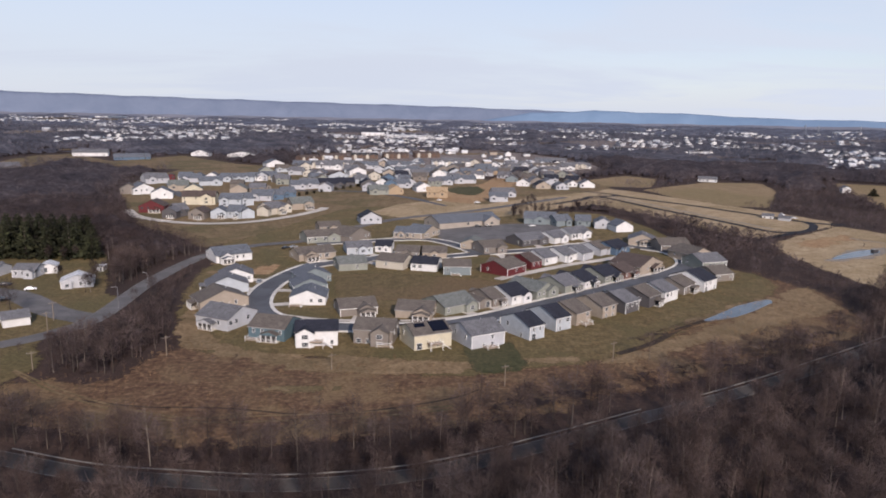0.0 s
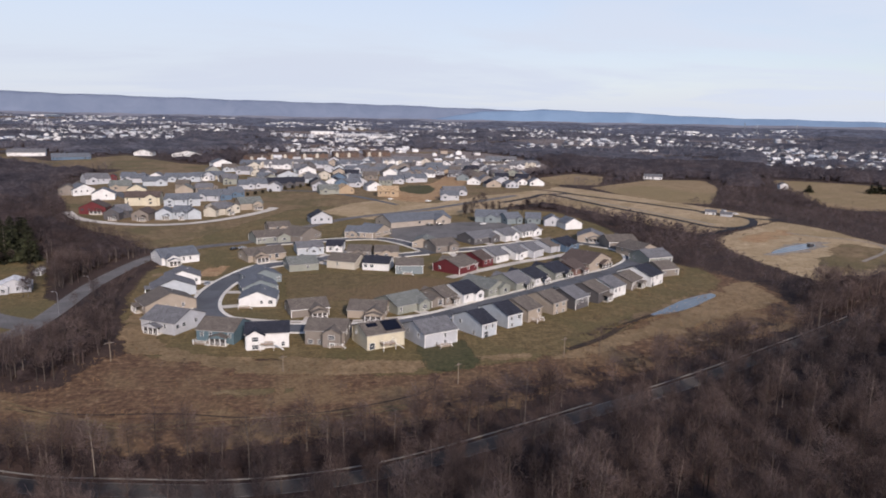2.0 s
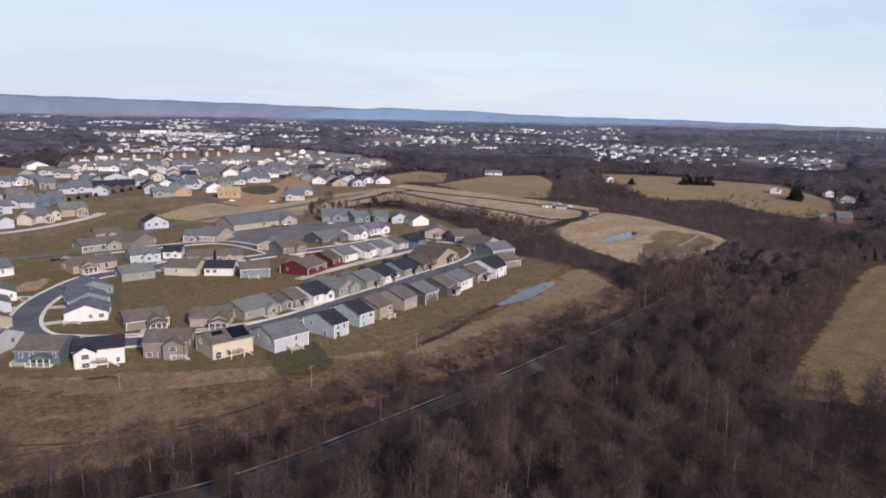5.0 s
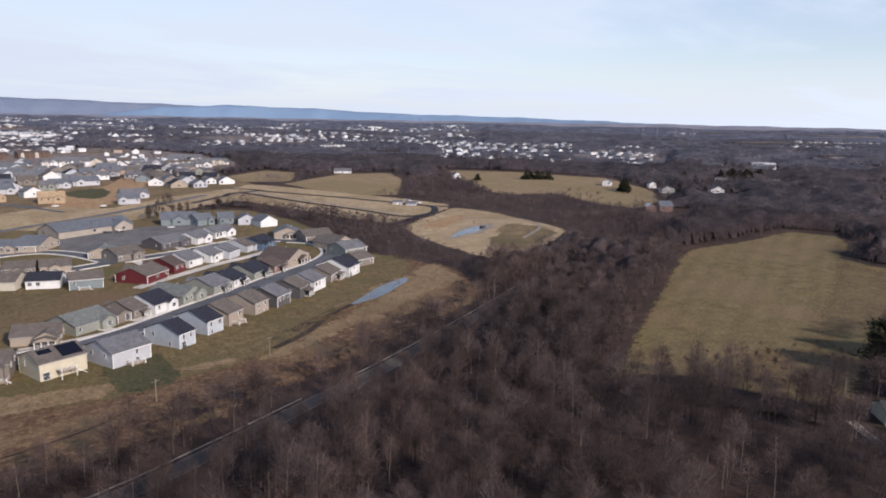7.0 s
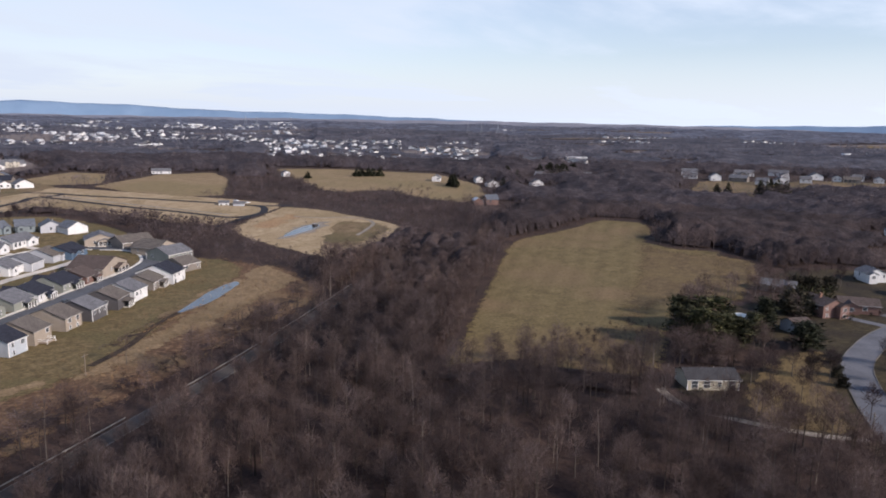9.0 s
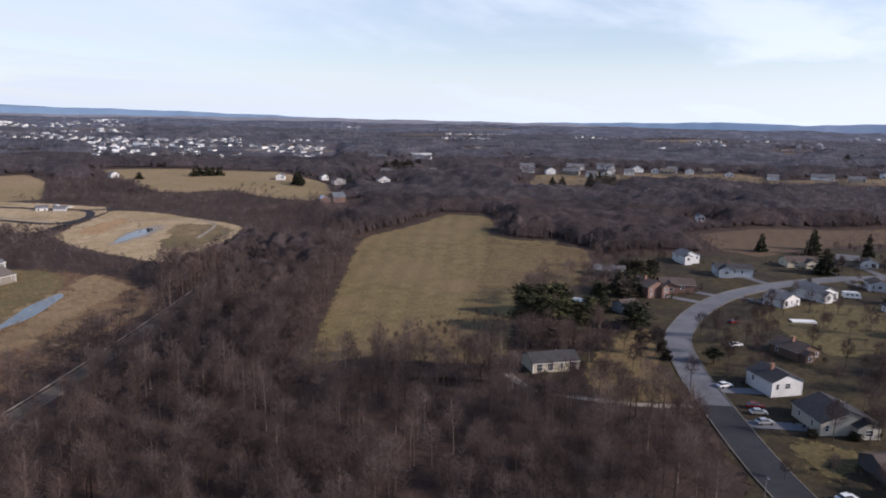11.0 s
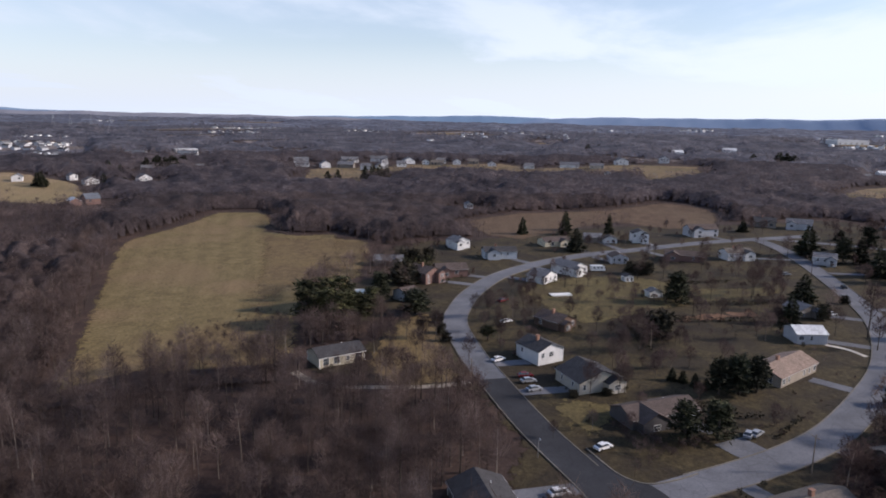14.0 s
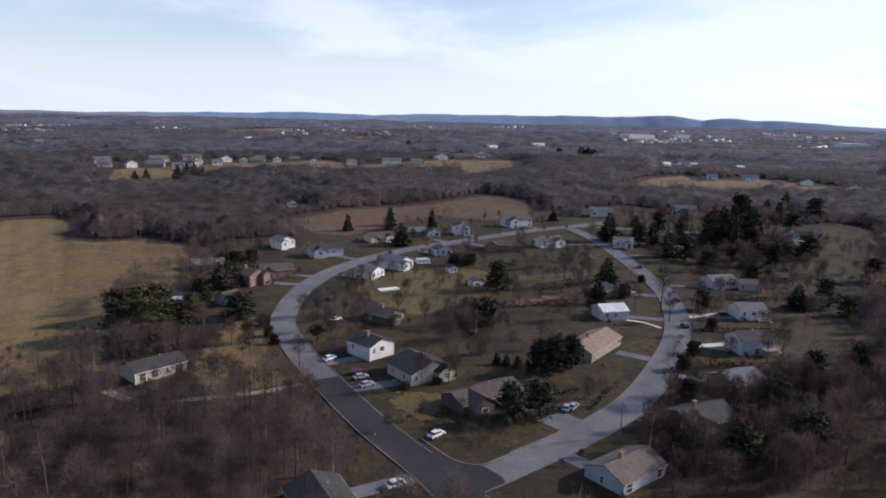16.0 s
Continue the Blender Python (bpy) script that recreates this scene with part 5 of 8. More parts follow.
house(19.2, 833.0, 11, 13.8, 13.2, 2.9, "charcoal", "slate", "w")
house(-114.1, 657.1, 20, 13.7, 13.2, 2.9, "sage", "taupe", "d")
house(65.4, 727.0, -18, 13.7, 13.2, 2.9, "pale grey", "grey", "w", wing=(0.24, 0.36, 1.4))
house(140.5, 865.1, 8, 14.2, 13.2, 2.9, "white", "navy", "d")
house(113.8, 871.2, 10, 14.2, 13.2, 2.9, "white", "grey", "w", wing=(-0.22, 0.36, 1.4))
house(133.9, 721.0, -17, 13.5, 13.2, 2.9, "tan", "slate", "d")
house(-168.5, 732.2, 19, 13.5, 13.2, 2.9, "pale blue", "taupe", "w", wing=(-0.22, 0.36, 1.4))
house(-149.9, 758.2, 23, 13.8, 13.2, 2.9, "ivory", "grey", "d")
house(130.7, 696.0, -27, 13.9, 13.2, 2.9, "taupe", "navy", "w", wing=(-0.22, 0.36, 1.4))
house(60.3, 882.9, -21, 13.9, 13.2, 2.9, "charcoal", "grey", "d")
house(41.8, 788.2, 14, 14.2, 13.2, 2.9, "sage", "slate", "w", wing=(0.24, 0.36, 1.4))
house(-3.2, 832.3, 17, 14.2, 13.2, 2.9, "pale grey", "taupe", "d")
house(-26.1, 724.4, 7, 13.5, 13.2, 2.9, "white", "grey", "w", wing=(-0.22, 0.36, 1.4))
house(-58.6, 758.2, 5, 13.4, 13.2, 2.9, "pale blue", "navy", "d")
house(124.7, 792.1, 7, 14.1, 13.2, 2.9, "tan", "grey", "w", wing=(-0.22, 0.36, 1.4))
house(-30.0, 852.7, -2, 13.4, 13.2, 2.9, "pale blue", "slate", "d")
house(-26.4, 775.8, -5, 13.5, 13.2, 2.9, "ivory", "taupe", "w", wing=(-0.22, 0.36, 1.4))
house(-122.9, 700.7, -4, 13.8, 13.2, 2.9, "taupe", "grey", "d")
house(176.3, 890.1, 6, 14.2, 13.2, 2.9, "charcoal", "navy", "w", wing=(0.24, 0.36, 1.4))
house(128.7, 744.2, -13, 13.4, 13.2, 2.9, "sage", "grey", "d")
house(-57.5, 802.9, 21, 14.2, 13.2, 2.9, "pale grey", "slate", "w")
house(-5.3, 728.8, 17, 14.2, 13.2, 2.9, "white", "taupe", "d")
house(35.0, 722.5, 14, 14.2, 13.2, 2.9, "white", "grey", "w")
house(92.5, 647.1, 9, 14.2, 13.2, 2.9, "tan", "navy", "d")
house(-96.1, 742.3, -5, 13.7, 13.2, 2.9, "pale blue", "grey", "w", wing=(0.24, 0.36, 1.4))
house(37.3, 848.4, 12, 13.9, 13.2, 2.9, "ivory", "slate", "d")
house(-22.8, 693.0, 6, 13.5, 13.2, 2.9, "taupe", "taupe", "w")
house(65.5, 911.6, 8, 13.8, 13.2, 2.9, "charcoal", "grey", "d")
house(87.4, 776.0, 11, 14.2, 13.2, 2.9, "sage", "navy", "w", wing=(-0.22, 0.36, 1.4))
house(-123.6, 686.8, 27, 14.2, 13.2, 2.9, "pale grey", "grey", "d")
house(-37.1, 635.8, 17, 13.9, 13.2, 2.9, "pale grey", "slate", "w", wing=(0.24, 0.36, 1.4))
house(-133.6, 802.4, -8, 13.9, 13.2, 2.9, "white", "taupe", "d")
house(-108.3, 804.9, 22, 13.9, 13.2, 2.9, "tan", "grey", "w")
house(13.4, 748.0, 8, 13.6, 13.2, 2.9, "pale blue", "navy", "d")
house(99.4, 851.0, 10, 14.2, 13.2, 2.9, "ivory", "grey", "w", wing=(-0.22, 0.36, 1.4))
house(17.7, 723.0, -10, 13.5, 13.2, 2.9, "taupe", "slate", "d")
house(-86.0, 825.8, -5, 13.6, 13.2, 2.9, "charcoal", "taupe", "w", wing=(-0.22, 0.36, 1.4))
house(-179.9, 710.3, 19, 13.5, 13.2, 2.9, "sage", "grey", "d")
house(110.3, 703.2, -4, 13.5, 13.2, 2.9, "pale grey", "navy", "w", wing=(0.24, 0.36, 1.4))
house(80.1, 894.9, 11, 14.0, 13.2, 2.9, "white", "grey", "d")
house(129.9, 884.0, -6, 13.4, 13.2, 2.9, "white", "slate", "w", wing=(-0.22, 0.36, 1.4))
house(-69.3, 813.4, 2, 13.4, 13.2, 2.9, "tan", "taupe", "d")
house(-265.2, 636.0, 8, 11.0, 11.5, 2.9, "charcoal", "grey", "w")
house(-238.0, 646.7, 6, 12.0, 11.5, 3.3, "pale blue", "slate", "w")
house(-225.1, 642.5, 5, 10.0, 11.5, 3.7, "pale grey", "slate", "d")
house(-216.7, 657.1, 5, 11.0, 11.5, 2.9, "white", "grey", "d")
house(-181.6, 651.9, 4, 12.0, 11.5, 3.3, "pale blue", "slate", "w")
house(-170.4, 662.0, 3, 10.0, 11.5, 3.7, "pale grey", "slate", "d")
house(-155.3, 657.2, 3, 11.0, 11.5, 2.9, "pale blue", "slate", "w")
house(-250.6, 573.0, 20, 11.0, 11.5, 3.3, "taupe", "taupe", "d")
house(-222.8, 593.9, 12, 11.0, 11.5, 3.7, "tan", "sage", "d")
house(-178.1, 604.8, 6, 11.0, 11.5, 2.9, "taupe", "taupe", "w")
house(-154.0, 580.4, 10, 13.0, 11.5, 3.3, "taupe", "grey", "w")
house(-145.8, 638.7, 2, 12.0, 11.5, 3.7, "sage", "grey", "w")
house(-122.1, 631.6, 0, 14.0, 11.5, 2.9, "slate blue", "grey", "w")
house(-100.5, 600.8, -2, 11.0, 11.5, 3.3, "pale grey", "grey", "d")
house(-118.5, 660.7, 0, 12.0, 11.5, 3.7, "slate blue", "slate", "w")
house(-94.3, 624.6, 4, 15.0, 11.5, 2.9, "charcoal", "navy", "w")
house(-62.6, 608.4, -8, 12.0, 11.5, 3.3, "pale grey", "grey", "d")
house(-46.8, 628.7, 8, 11.0, 11.5, 3.7, "blue", "slate", "d")
house(-36.4, 673.0, 0, 12.0, 11.5, 2.9, "pale blue", "slate", "w")
house(-6.6, 652.5, -5, 12.0, 11.5, 3.3, "sage", "grey", "w")
house(11.0, 691.8, 4, 12.0, 11.5, 3.7, "pale grey", "grey", "w")
house(29.0, 724.2, 0, 12.0, 11.5, 2.9, "taupe", "grey", "d")
house(47.6, 748.5, 4, 13.0, 11.5, 3.3, "pale grey", "grey", "w")
house(67.5, 760.8, 0, 12.0, 11.5, 3.7, "taupe", "taupe", "w")
house(70.0, 696.8, -8, 12.0, 11.5, 2.9, "slate blue", "grey", "d")
house(77.8, 665.3, -14, 12.0, 11.5, 3.3, "white", "grey", "d")
house(46.0, 562.0, -4, 15.0, 11.5, 3.7, "pale grey", "slate", "w")
house(-99.4, 757.3, 0, 14.0, 11.5, 2.9, "pale grey", "grey", "w")
house(-119.6, 768.6, 0, 19.0, 11.5, 3.3, "white", "grey", "w")
house(-32.0, 760.0, 4, 13.0, 11.5, 3.7, "pale grey", "grey", "w")
house(-13.8, 780.8, 0, 13.0, 11.5, 2.9, "pale blue", "grey", "w")
house(11.6, 785.5, 2, 13.0, 11.5, 3.3, "taupe", "grey", "d")
house(144.5, 816.8, -4, 20.0, 11.5, 3.7, "white", "grey", "w")
house(107.7, 789.4, -4, 20.0, 11.5, 2.9, "pale grey", "grey", "w")
house(44.3, 802.0, 0, 14.0, 11.5, 3.3, "pale grey", "slate", "w")
house(81.4, 815.5, 0, 16.0, 11.5, 3.7, "ivory", "grey", "w")
house(-133.6, 700.6, 2, 11.0, 11.5, 2.9, "ivory", "grey", "d")
house(-67.5, 750.1, 0, 11.0, 11.5, 3.3, "pale grey", "slate", "d")
house(-21.7, 709.9, 5, 12.0, 11.5, 3.7, "slate blue", "grey", "w")
house(1.4, 730.6, 0, 11.0, 11.5, 2.9, "pale blue", "slate", "d")
house(-92.5, 797.9, 0, 14.0, 11.5, 3.3, "white", "grey", "w")
house(-54.3, 807.9, 0, 14.0, 11.5, 3.7, "pale grey", "grey", "w")
# houses beside the country road
house(-145.2, 228.6, 38, 8.0, 8.8, 2.9, "white", "grey", "w")
house(-180.6, 298.1, 1, 9.7, 9.9, 3.4, "pale grey", "grey", "w", wing=(0.3, 0.4, 2))
house(-176.2, 305.7, 25, 6.6, 8.8, 3.1, "white", "white", "d", annex=-1)
house(-151.5, 282.7, 23, 12.0, 8.8, 3.1, "pale grey", "white", "d", wing=(-0.3, 0.3, 1.5))
house(-155.4, 310.5, 7, 2.9, 4.4, 2.2, "white", "white", "d", annex=1)
house(-195.9, 297.7, -7, 8.5, 9.9, 3.4, "pale grey", "grey", "w", annex=-1)
# old neighbourhood
house(182.0, 84.7, -41, 14.4, 9, 3.2, "cream", "charcoal", "w")
house(289.9, 91.5, -26, 10.4, 12, 5, "brick", "brown", "d", wing=(0.26, 0.4, 2.4), chimney=1)
house(305.8, 83.8, -61, 14.4, 10, 3.6, "brick", "brown", "w", wing=(-0.24, 0.4, 2.4))
house(256.4, 88.4, -120, 7.8, 7, 3.6, "pale blue", "brown", "d")
house(316.9, 118.8, -69, 14.3, 9, 3, "taupe", "grey", "w", wing=(0.26, 0.4, 2.4))
house(353.0, 70.3, -65, 16.9, 9, 4, "pale blue", "charcoal", "w", wing=(-0.24, 0.4, 2.4), chimney=1)
house(369.1, 97.0, -42, 10.0, 9, 4.5, "white", "grey", "d", wing=(-0.28, 0.4, 2.4))
house(395.7, 47.3, -54, 15.4, 9, 3, "cream", "brown", "w", wing=(0.26, 0.4, 2.4))
house(415.5, 26.8, -79, 10.3, 9, 3, "taupe", "grey", "w", wing=(-0.24, 0.4, 2.4))
house(414.2, 16.8, -79, 7.9, 6, 2.8, "white", "charcoal", "d")
house(422.4, 0.2, -79, 9.4, 9, 5.6, "white", "charcoal", "d", wing=(0.26, 0.4, 2.4))
house(456.4, -36.4, -62, 19.0, 9, 4.6, "pale grey", "brown", "w", wing=(-0.24, 0.4, 2.4))
house(380.5, -23.4, -93, 19.6, 9, 3.2, "brick", "brown", "w", wing=(-0.28, 0.4, 2.4))
house(392.4, -50.1, -63, 14.9, 9, 4, "white", "taupe", "w", wing=(0.26, 0.4, 2.4), chimney=1)
house(330.2, 31.3, -35, 10.7, 13, 4, "white", "grey", "d", wing=(-0.24, 0.4, 2.4))
house(362.7, 10.2, -71, 8.7, 8, 3.4, "pale grey", "brown", "d")
house(308.1, 41.2, -24, 11.0, 9, 3.4, "white", "grey", "d")
house(240.9, 26.8, -34, 9.5, 11, 3, "brown", "brown", "d", wing=(-0.24, 0.4, 2.4), chimney=1)
house(204.0, 26.9, -42, 9.6, 10.5, 4.4, "white", "charcoal", "d", chimney=1)
house(187.2, 10.7, -52, 13.7, 12, 3.4, "ivory", "charcoal", "d", wing=(0.26, 0.4, 2.4))
house(213.6, -42.6, -35, 22.0, 10.5, 3.0, "tan", "tan", "w", chimney=1)
house(252.4, -56.5, -73, 10.1, 9, 3.6, "pale grey", "white", "w")
house(288.3, -62.0, -57, 9.3, 9, 3, "taupe", "grey", "d", wing=(0.26, 0.4, 2.4))
house(170.1, -6.7, -52, 19.7, 9, 2.7, "charcoal", "brown", "w", wing=(-0.24, 0.4, 2.4))
house(257.9, -109.7, -85, 10.3, 9, 4, "white", "grey", "w", deck=1)
house(217.8, -94.0, -76, 11.3, 9, 5, "pale blue", "charcoal", "w", deck=1)
house(308.1, -116.5, -75, 12.4, 9, 3.6, "pale grey", "grey", "w", wing=(-0.24, 0.4, 2.4))
house(305.2, -127.8, -86, 9.1, 7, 3, "pale grey", "brown", "w")
house(186.2, -77.9, -62, 12.0, 10, 2.8, "taupe", "slate", "w", wing=(0.26, 0.4, 2.4))
house(160.6, -59.2, -60, 15.0, 11, 2.6, "taupe", "charcoal", "w", wing=(-0.24, 0.4, 2.4), chimney=1)
house(133.4, -35.2, -50, 13.8, 9.6, 2.7, "pale blue", "taupe", "w", chimney=1)
house(117.1, 24.6, -59.5, 10.6, 12, 2.8, "charcoal", "charcoal", "d")
house(390.7, -193.6, -83, 14.2, 9, 4, "pale blue", "grey", "w", wing=(-0.24, 0.4, 2.4))
house(434.1, -210.4, -91, 25.6, 10, 3, "pale grey", "charcoal", "w", wing=(-0.28, 0.4, 2.4), chimney=1)
house(394.0, -92.9, -98, 10.5, 9, 4, "pale grey", "grey", "w", wing=(0.26, 0.4, 2.4))
house(376.4, -116.7, -94, 12.2, 9, 3.2, "pale grey", "brown", "w", wing=(-0.24, 0.4, 2.4))
house(501.0, -100.7, -101, 15.3, 9, 4.2, "pale grey", "grey", "w", wing=(-0.28, 0.4, 2.4))
house(504.8, -80.1, -92, 13.3, 9, 3.6, "taupe", "charcoal", "w", wing=(0.26, 0.4, 2.4), chimney=1)
house(519.3, -165.6, -101, 17.7, 9, 3.6, "pale grey", "grey", "w", wing=(-0.24, 0.4, 2.4))
house(321.7, -150.3, -106, 4.9, 6, 2.6, "taupe", "brown", "w")
house(296.7, -7.5, -59, 5.7, 4, 2.6, "white", "grey", "d")
house(323.2, 4.0, -61, 3.9, 4, 2.6, "white", "charcoal", "d")
# farms and ridge houses
house(398.3, 387.1, -34, 7.3, 10.2, 3.4, "brick", "white", "d")
house(408.9, 382.3, -31, 9.5, 11.9, 4.1, "brick", "slate", "w")
house(525.4, 431.3, -34, 11.6, 10.2, 4.1, "white", "grey", "d")
house(504.4, 490.1, -29, 6.9, 8.5, 4.1, "white", "grey", "d")
house(369.9, 635.9, -15, 7.1, 10.2, 4.1, "white", "grey", "d")
house(775.0, 566.4, -66, 24.0, 11.9, 4.1, "white", "slate", "w")
house(273.8, 717.0, -23, 18.4, 8.5, 2.7, "white", "grey", "w")
house(644.0, 457.9, -37, 9.6, 8.5, 2.7, "white", "grey", "w")
house(233.7, 492.6, -28, 7.3, 5.1, 2.0, "white", "grey", "w")
house(241.1, 483.2, -37, 7.7, 5.1, 2.0, "pale grey", "grey", "w")
house(823.8, 260.7, -67, 8.6, 10.2, 4.1, "white", "grey", "d")
house(847.9, 247.8, -67, 11.4, 10.2, 4.1, "white", "grey", "w")
house(844.4, 226.1, -69, 9.2, 9.3, 4.1, "white", "slate", "d")
house(862.9, 209.5, -70, 12.5, 10.2, 3.4, "taupe", "taupe", "w")
house(844.9, 181.3, -72, 9.1, 9.3, 3.4, "white", "grey", "d")
house(799.7, 306.7, -52, 9.4, 10.2, 4.1, "white", "grey", "d")
house(783.0, 277.6, -66, 10.7, 10.2, 4.1, "white", "grey", "w")
house(771.7, 340.6, -50, 9.2, 9.3, 4.1, "taupe", "taupe", "d")
house(954.3, -23.3, -74, 11.7, 9.3, 6.1, "white", "grey", "d")
house(1240.7, -132.5, -82, 21.0, 11.9, 4.8, "white", "white", "w")
house(860.6, 55.7, -81, 16.2, 9.3, 3.4, "ivory", "grey", "w")
house(759.8, 397.4, -61, 17.0, 11.9, 4.1, "white", "grey", "w")
house(730.2, 351.7, -51, 10.7, 10.2, 4.8, "white", "grey", "d")
house(739.6, 329.5, -78, 18.3, 11.0, 4.1, "taupe", "grey", "w")
house(730.8, 301.0, -77, 12.1, 10.2, 4.1, "white", "grey", "w")
house(750.6, 290.3, -56, 12.5, 10.2, 4.1, "white", "grey", "d")
house(822.5, 282.2, -56, 13.6, 10.2, 4.1, "white", "grey", "d")
house(824.8, 246.1, -68, 16.1, 10.2, 3.4, "taupe", "taupe", "w")
house(834.2, 133.5, -76, 11.4, 10.2, 3.4, "white", "grey", "w")
house(863.2, 88.1, -87, 22.8, 11.9, 3.4, "white", "grey", "w")
house(916.9, 28.8, -74, 16.6, 10.2, 4.8, "white", "grey", "d")
house(1155.6, -48.4, -76, 15.5, 11.9, 4.1, "white", "white", "w")
house(787.1, 38.4, -79, 5.6, 6.8, 3.4, "white", "grey", "d")
house(594.5, 483.4, -41, 11.3, 10.2, 3.4, "pale grey", "grey", "w")
house(735.7, 614.3, -66, 26.2, 11.9, 3.4, "white", "slate", "w")
house(475.5, 520.6, -48, 8.3, 10.2, 4.1, "white", "grey", "d")
house(490.4, 457.5, -30, 11.4, 10.2, 3.4, "white", "grey", "d")
house(797.6, 350.7, -56, 20.6, 10.2, 4.1, "white", "grey", "w")
house(829.9, 324.6, -73, 20.8, 10.2, 4.1, "white", "grey", "w")
house(749.6, -266.0, -99, 10.4, 8.5, 2.7, "white", "grey", "w")
house(742.5, -303.3, -109, 16.4, 10.2, 2.7, "white", "grey", "w")
house(704.3, -344.3, -99, 9.6, 8.5, 3.4, "white", "grey", "d")
house(655.8, -363.7, -102, 11.4, 10.2, 4.1, "white", "grey", "d")
house(639.5, -368.7, -103, 9.0, 10.2, 4.1, "white", "grey", "d")
house(509.4, 126.3, -65, 5.0, 8.5, 3.4, "white", "grey", "d")
house(729.2, 379.6, -65, 14.4, 10.2, 3.4, "white", "grey", "w")
house(698.6, -314.4, -104, 9.1, 8.5, 2.7, "pale grey", "grey", "w")


# ---- bare woods ----
def tube(pts, radii, sides):
    """A tapered branch along points: triangles."""
    v, f = [], []
    for i, (p, r) in enumerate(zip(pts, radii)):
        d = Vector(pts[min(i + 1, len(pts) - 1)]) - Vector(pts[max(i - 1, 0)])
        a = d.orthogonal().normalized()
        b = d.cross(a).normalized()
        for k in range(sides):
            t = 2 * math.pi * k / sides
            v.append(tuple(Vector(p) + (a * math.cos(t) + b * math.sin(t)) * r))
    for i in range(len(pts) - 1):
        for k in range(sides):
            q, s = i * sides + k, i * sides + (k + 1) % sides
            f += [(q, s, s + sides), (q, s + sides, q + sides)]
    return v, f


def merge(parts):
    v, f, n = [], [], 0
    for a, b in parts:
        v += a
        f += [tuple(i + n for i in t) for t in b]
        n += len(a)
    return v, f


def blade(p, d, length, width, rng):
    """One twig: a thin pointed sliver."""
    d = Vector(d).normalized()
    side = d.cross(Vector((rng.uniform(-1, 1), rng.uniform(-1, 1), rng.uniform(-1, 1)))).normalized() * width / 2
    p = Vector(p)
    return [tuple(p - side), tuple(p + side), tuple(p + d * length)], [(0, 1, 2)]


def bare_tree(seed, tall, limbs=11, twigs=11, spread=1.0, fine=1.0):
    """Trunk triangles, crown triangles."""
    rng = random.Random(seed)
    bend = (rng.uniform(-0.8, 0.8), rng.uniform(-0.8, 0.8))
    def axis(t):
        return Vector((bend[0] * t * t, bend[1] * t * t, tall * t))
    ts = (-0.02, 0.12, 0.4, 0.7, 0.97)
    trunk = tube([axis(t) for t in ts], [0.19, 0.14, 0.105, 0.06, 0.025], 4)
    crown = []
    for i in range(limbs):
        t = 0.24 + 0.68 * (i + rng.random()) / limbs
        a = i * 2.4 + rng.uniform(-0.5, 0.5)
        out = rng.uniform(0.6, 1.05) * spread
        d = Vector((math.cos(a) * out, math.sin(a) * out, rng.uniform(0.45, 0.95))).normalized()
        ln = tall * rng.uniform(0.26, 0.38) * (1.2 - t * 0.75)
        p0, p1 = axis(t), axis(t) + d * ln * 0.5
        p2 = axis(t) + d * ln + Vector((0, 0, ln * 0.18))
        crown.append(tube([p0, p1, p2], [0.07, 0.045, 0.018], 3))
    mid, wide, deep = axis(0.66), 0.26 * tall * spread, 0.34 * tall
    for k in range(limbs * twigs):
        n = Vector((rng.gauss(0, 1), rng.gauss(0, 1), rng.gauss(0.15, 1))).normalized()
        rr = rng.uniform(0.25, 1.0) ** 0.5 * (0.82 + 0.18 * math.sin(5 * n.x + seed) * math.sin(4 * n.y + 2 * seed))
        q = mid + Vector((n.x * wide, n.y * wide, n.z * deep)) * rr
        e = Vector((n.x * 0.8, n.y * 0.8, n.z * 0.35 + 0.55)) + Vector((rng.gauss(0, 0.45), rng.gauss(0, 0.45), rng.gauss(0, 0.35)))
        ln = rng.uniform(1.3, 2.7) * tall / 14
        crown.append(blade(q - e.normalized() * ln * 0.5, e, ln, rng.uniform(0.04, 0.075) * fine, rng))
    return trunk, merge(crown)


def haze_tree(seed, tall, count, width):
    """A tree seen from afar: a thin stem and a loose cloud of twig slivers."""
    rng = random.Random(seed)
    parts = [tube([(0, 0, -0.3), (0, 0, tall * 0.6)], [0.016 * tall, 0.006 * tall], 3)]
    wide, deep = tall * 0.34, tall * 0.40
    for k in range(count):
        n = Vector((rng.gauss(0, 1), rng.gauss(0, 1), rng.gauss(0.2, 1))).normalized()
        q = Vector((n.x * wide, n.y * wide, tall * 0.58 + n.z * deep)) * 1.0
        q = Vector((0, 0, tall * 0.58)).lerp(q, rng.uniform(0.2, 1.0) ** 0.5)
        e = Vector((n.x, n.y, n.z * 0.4 + 0.5)) + Vector((rng.gauss(0, 0.5), rng.gauss(0, 0.5), rng.gauss(0, 0.4)))
        ln = tall * rng.uniform(0.16, 0.3)
        parts.append(blade(q - e.normalized() * ln * 0.5, e, ln, width * rng.uniform(0.7, 1.3), rng))
    return merge(parts)


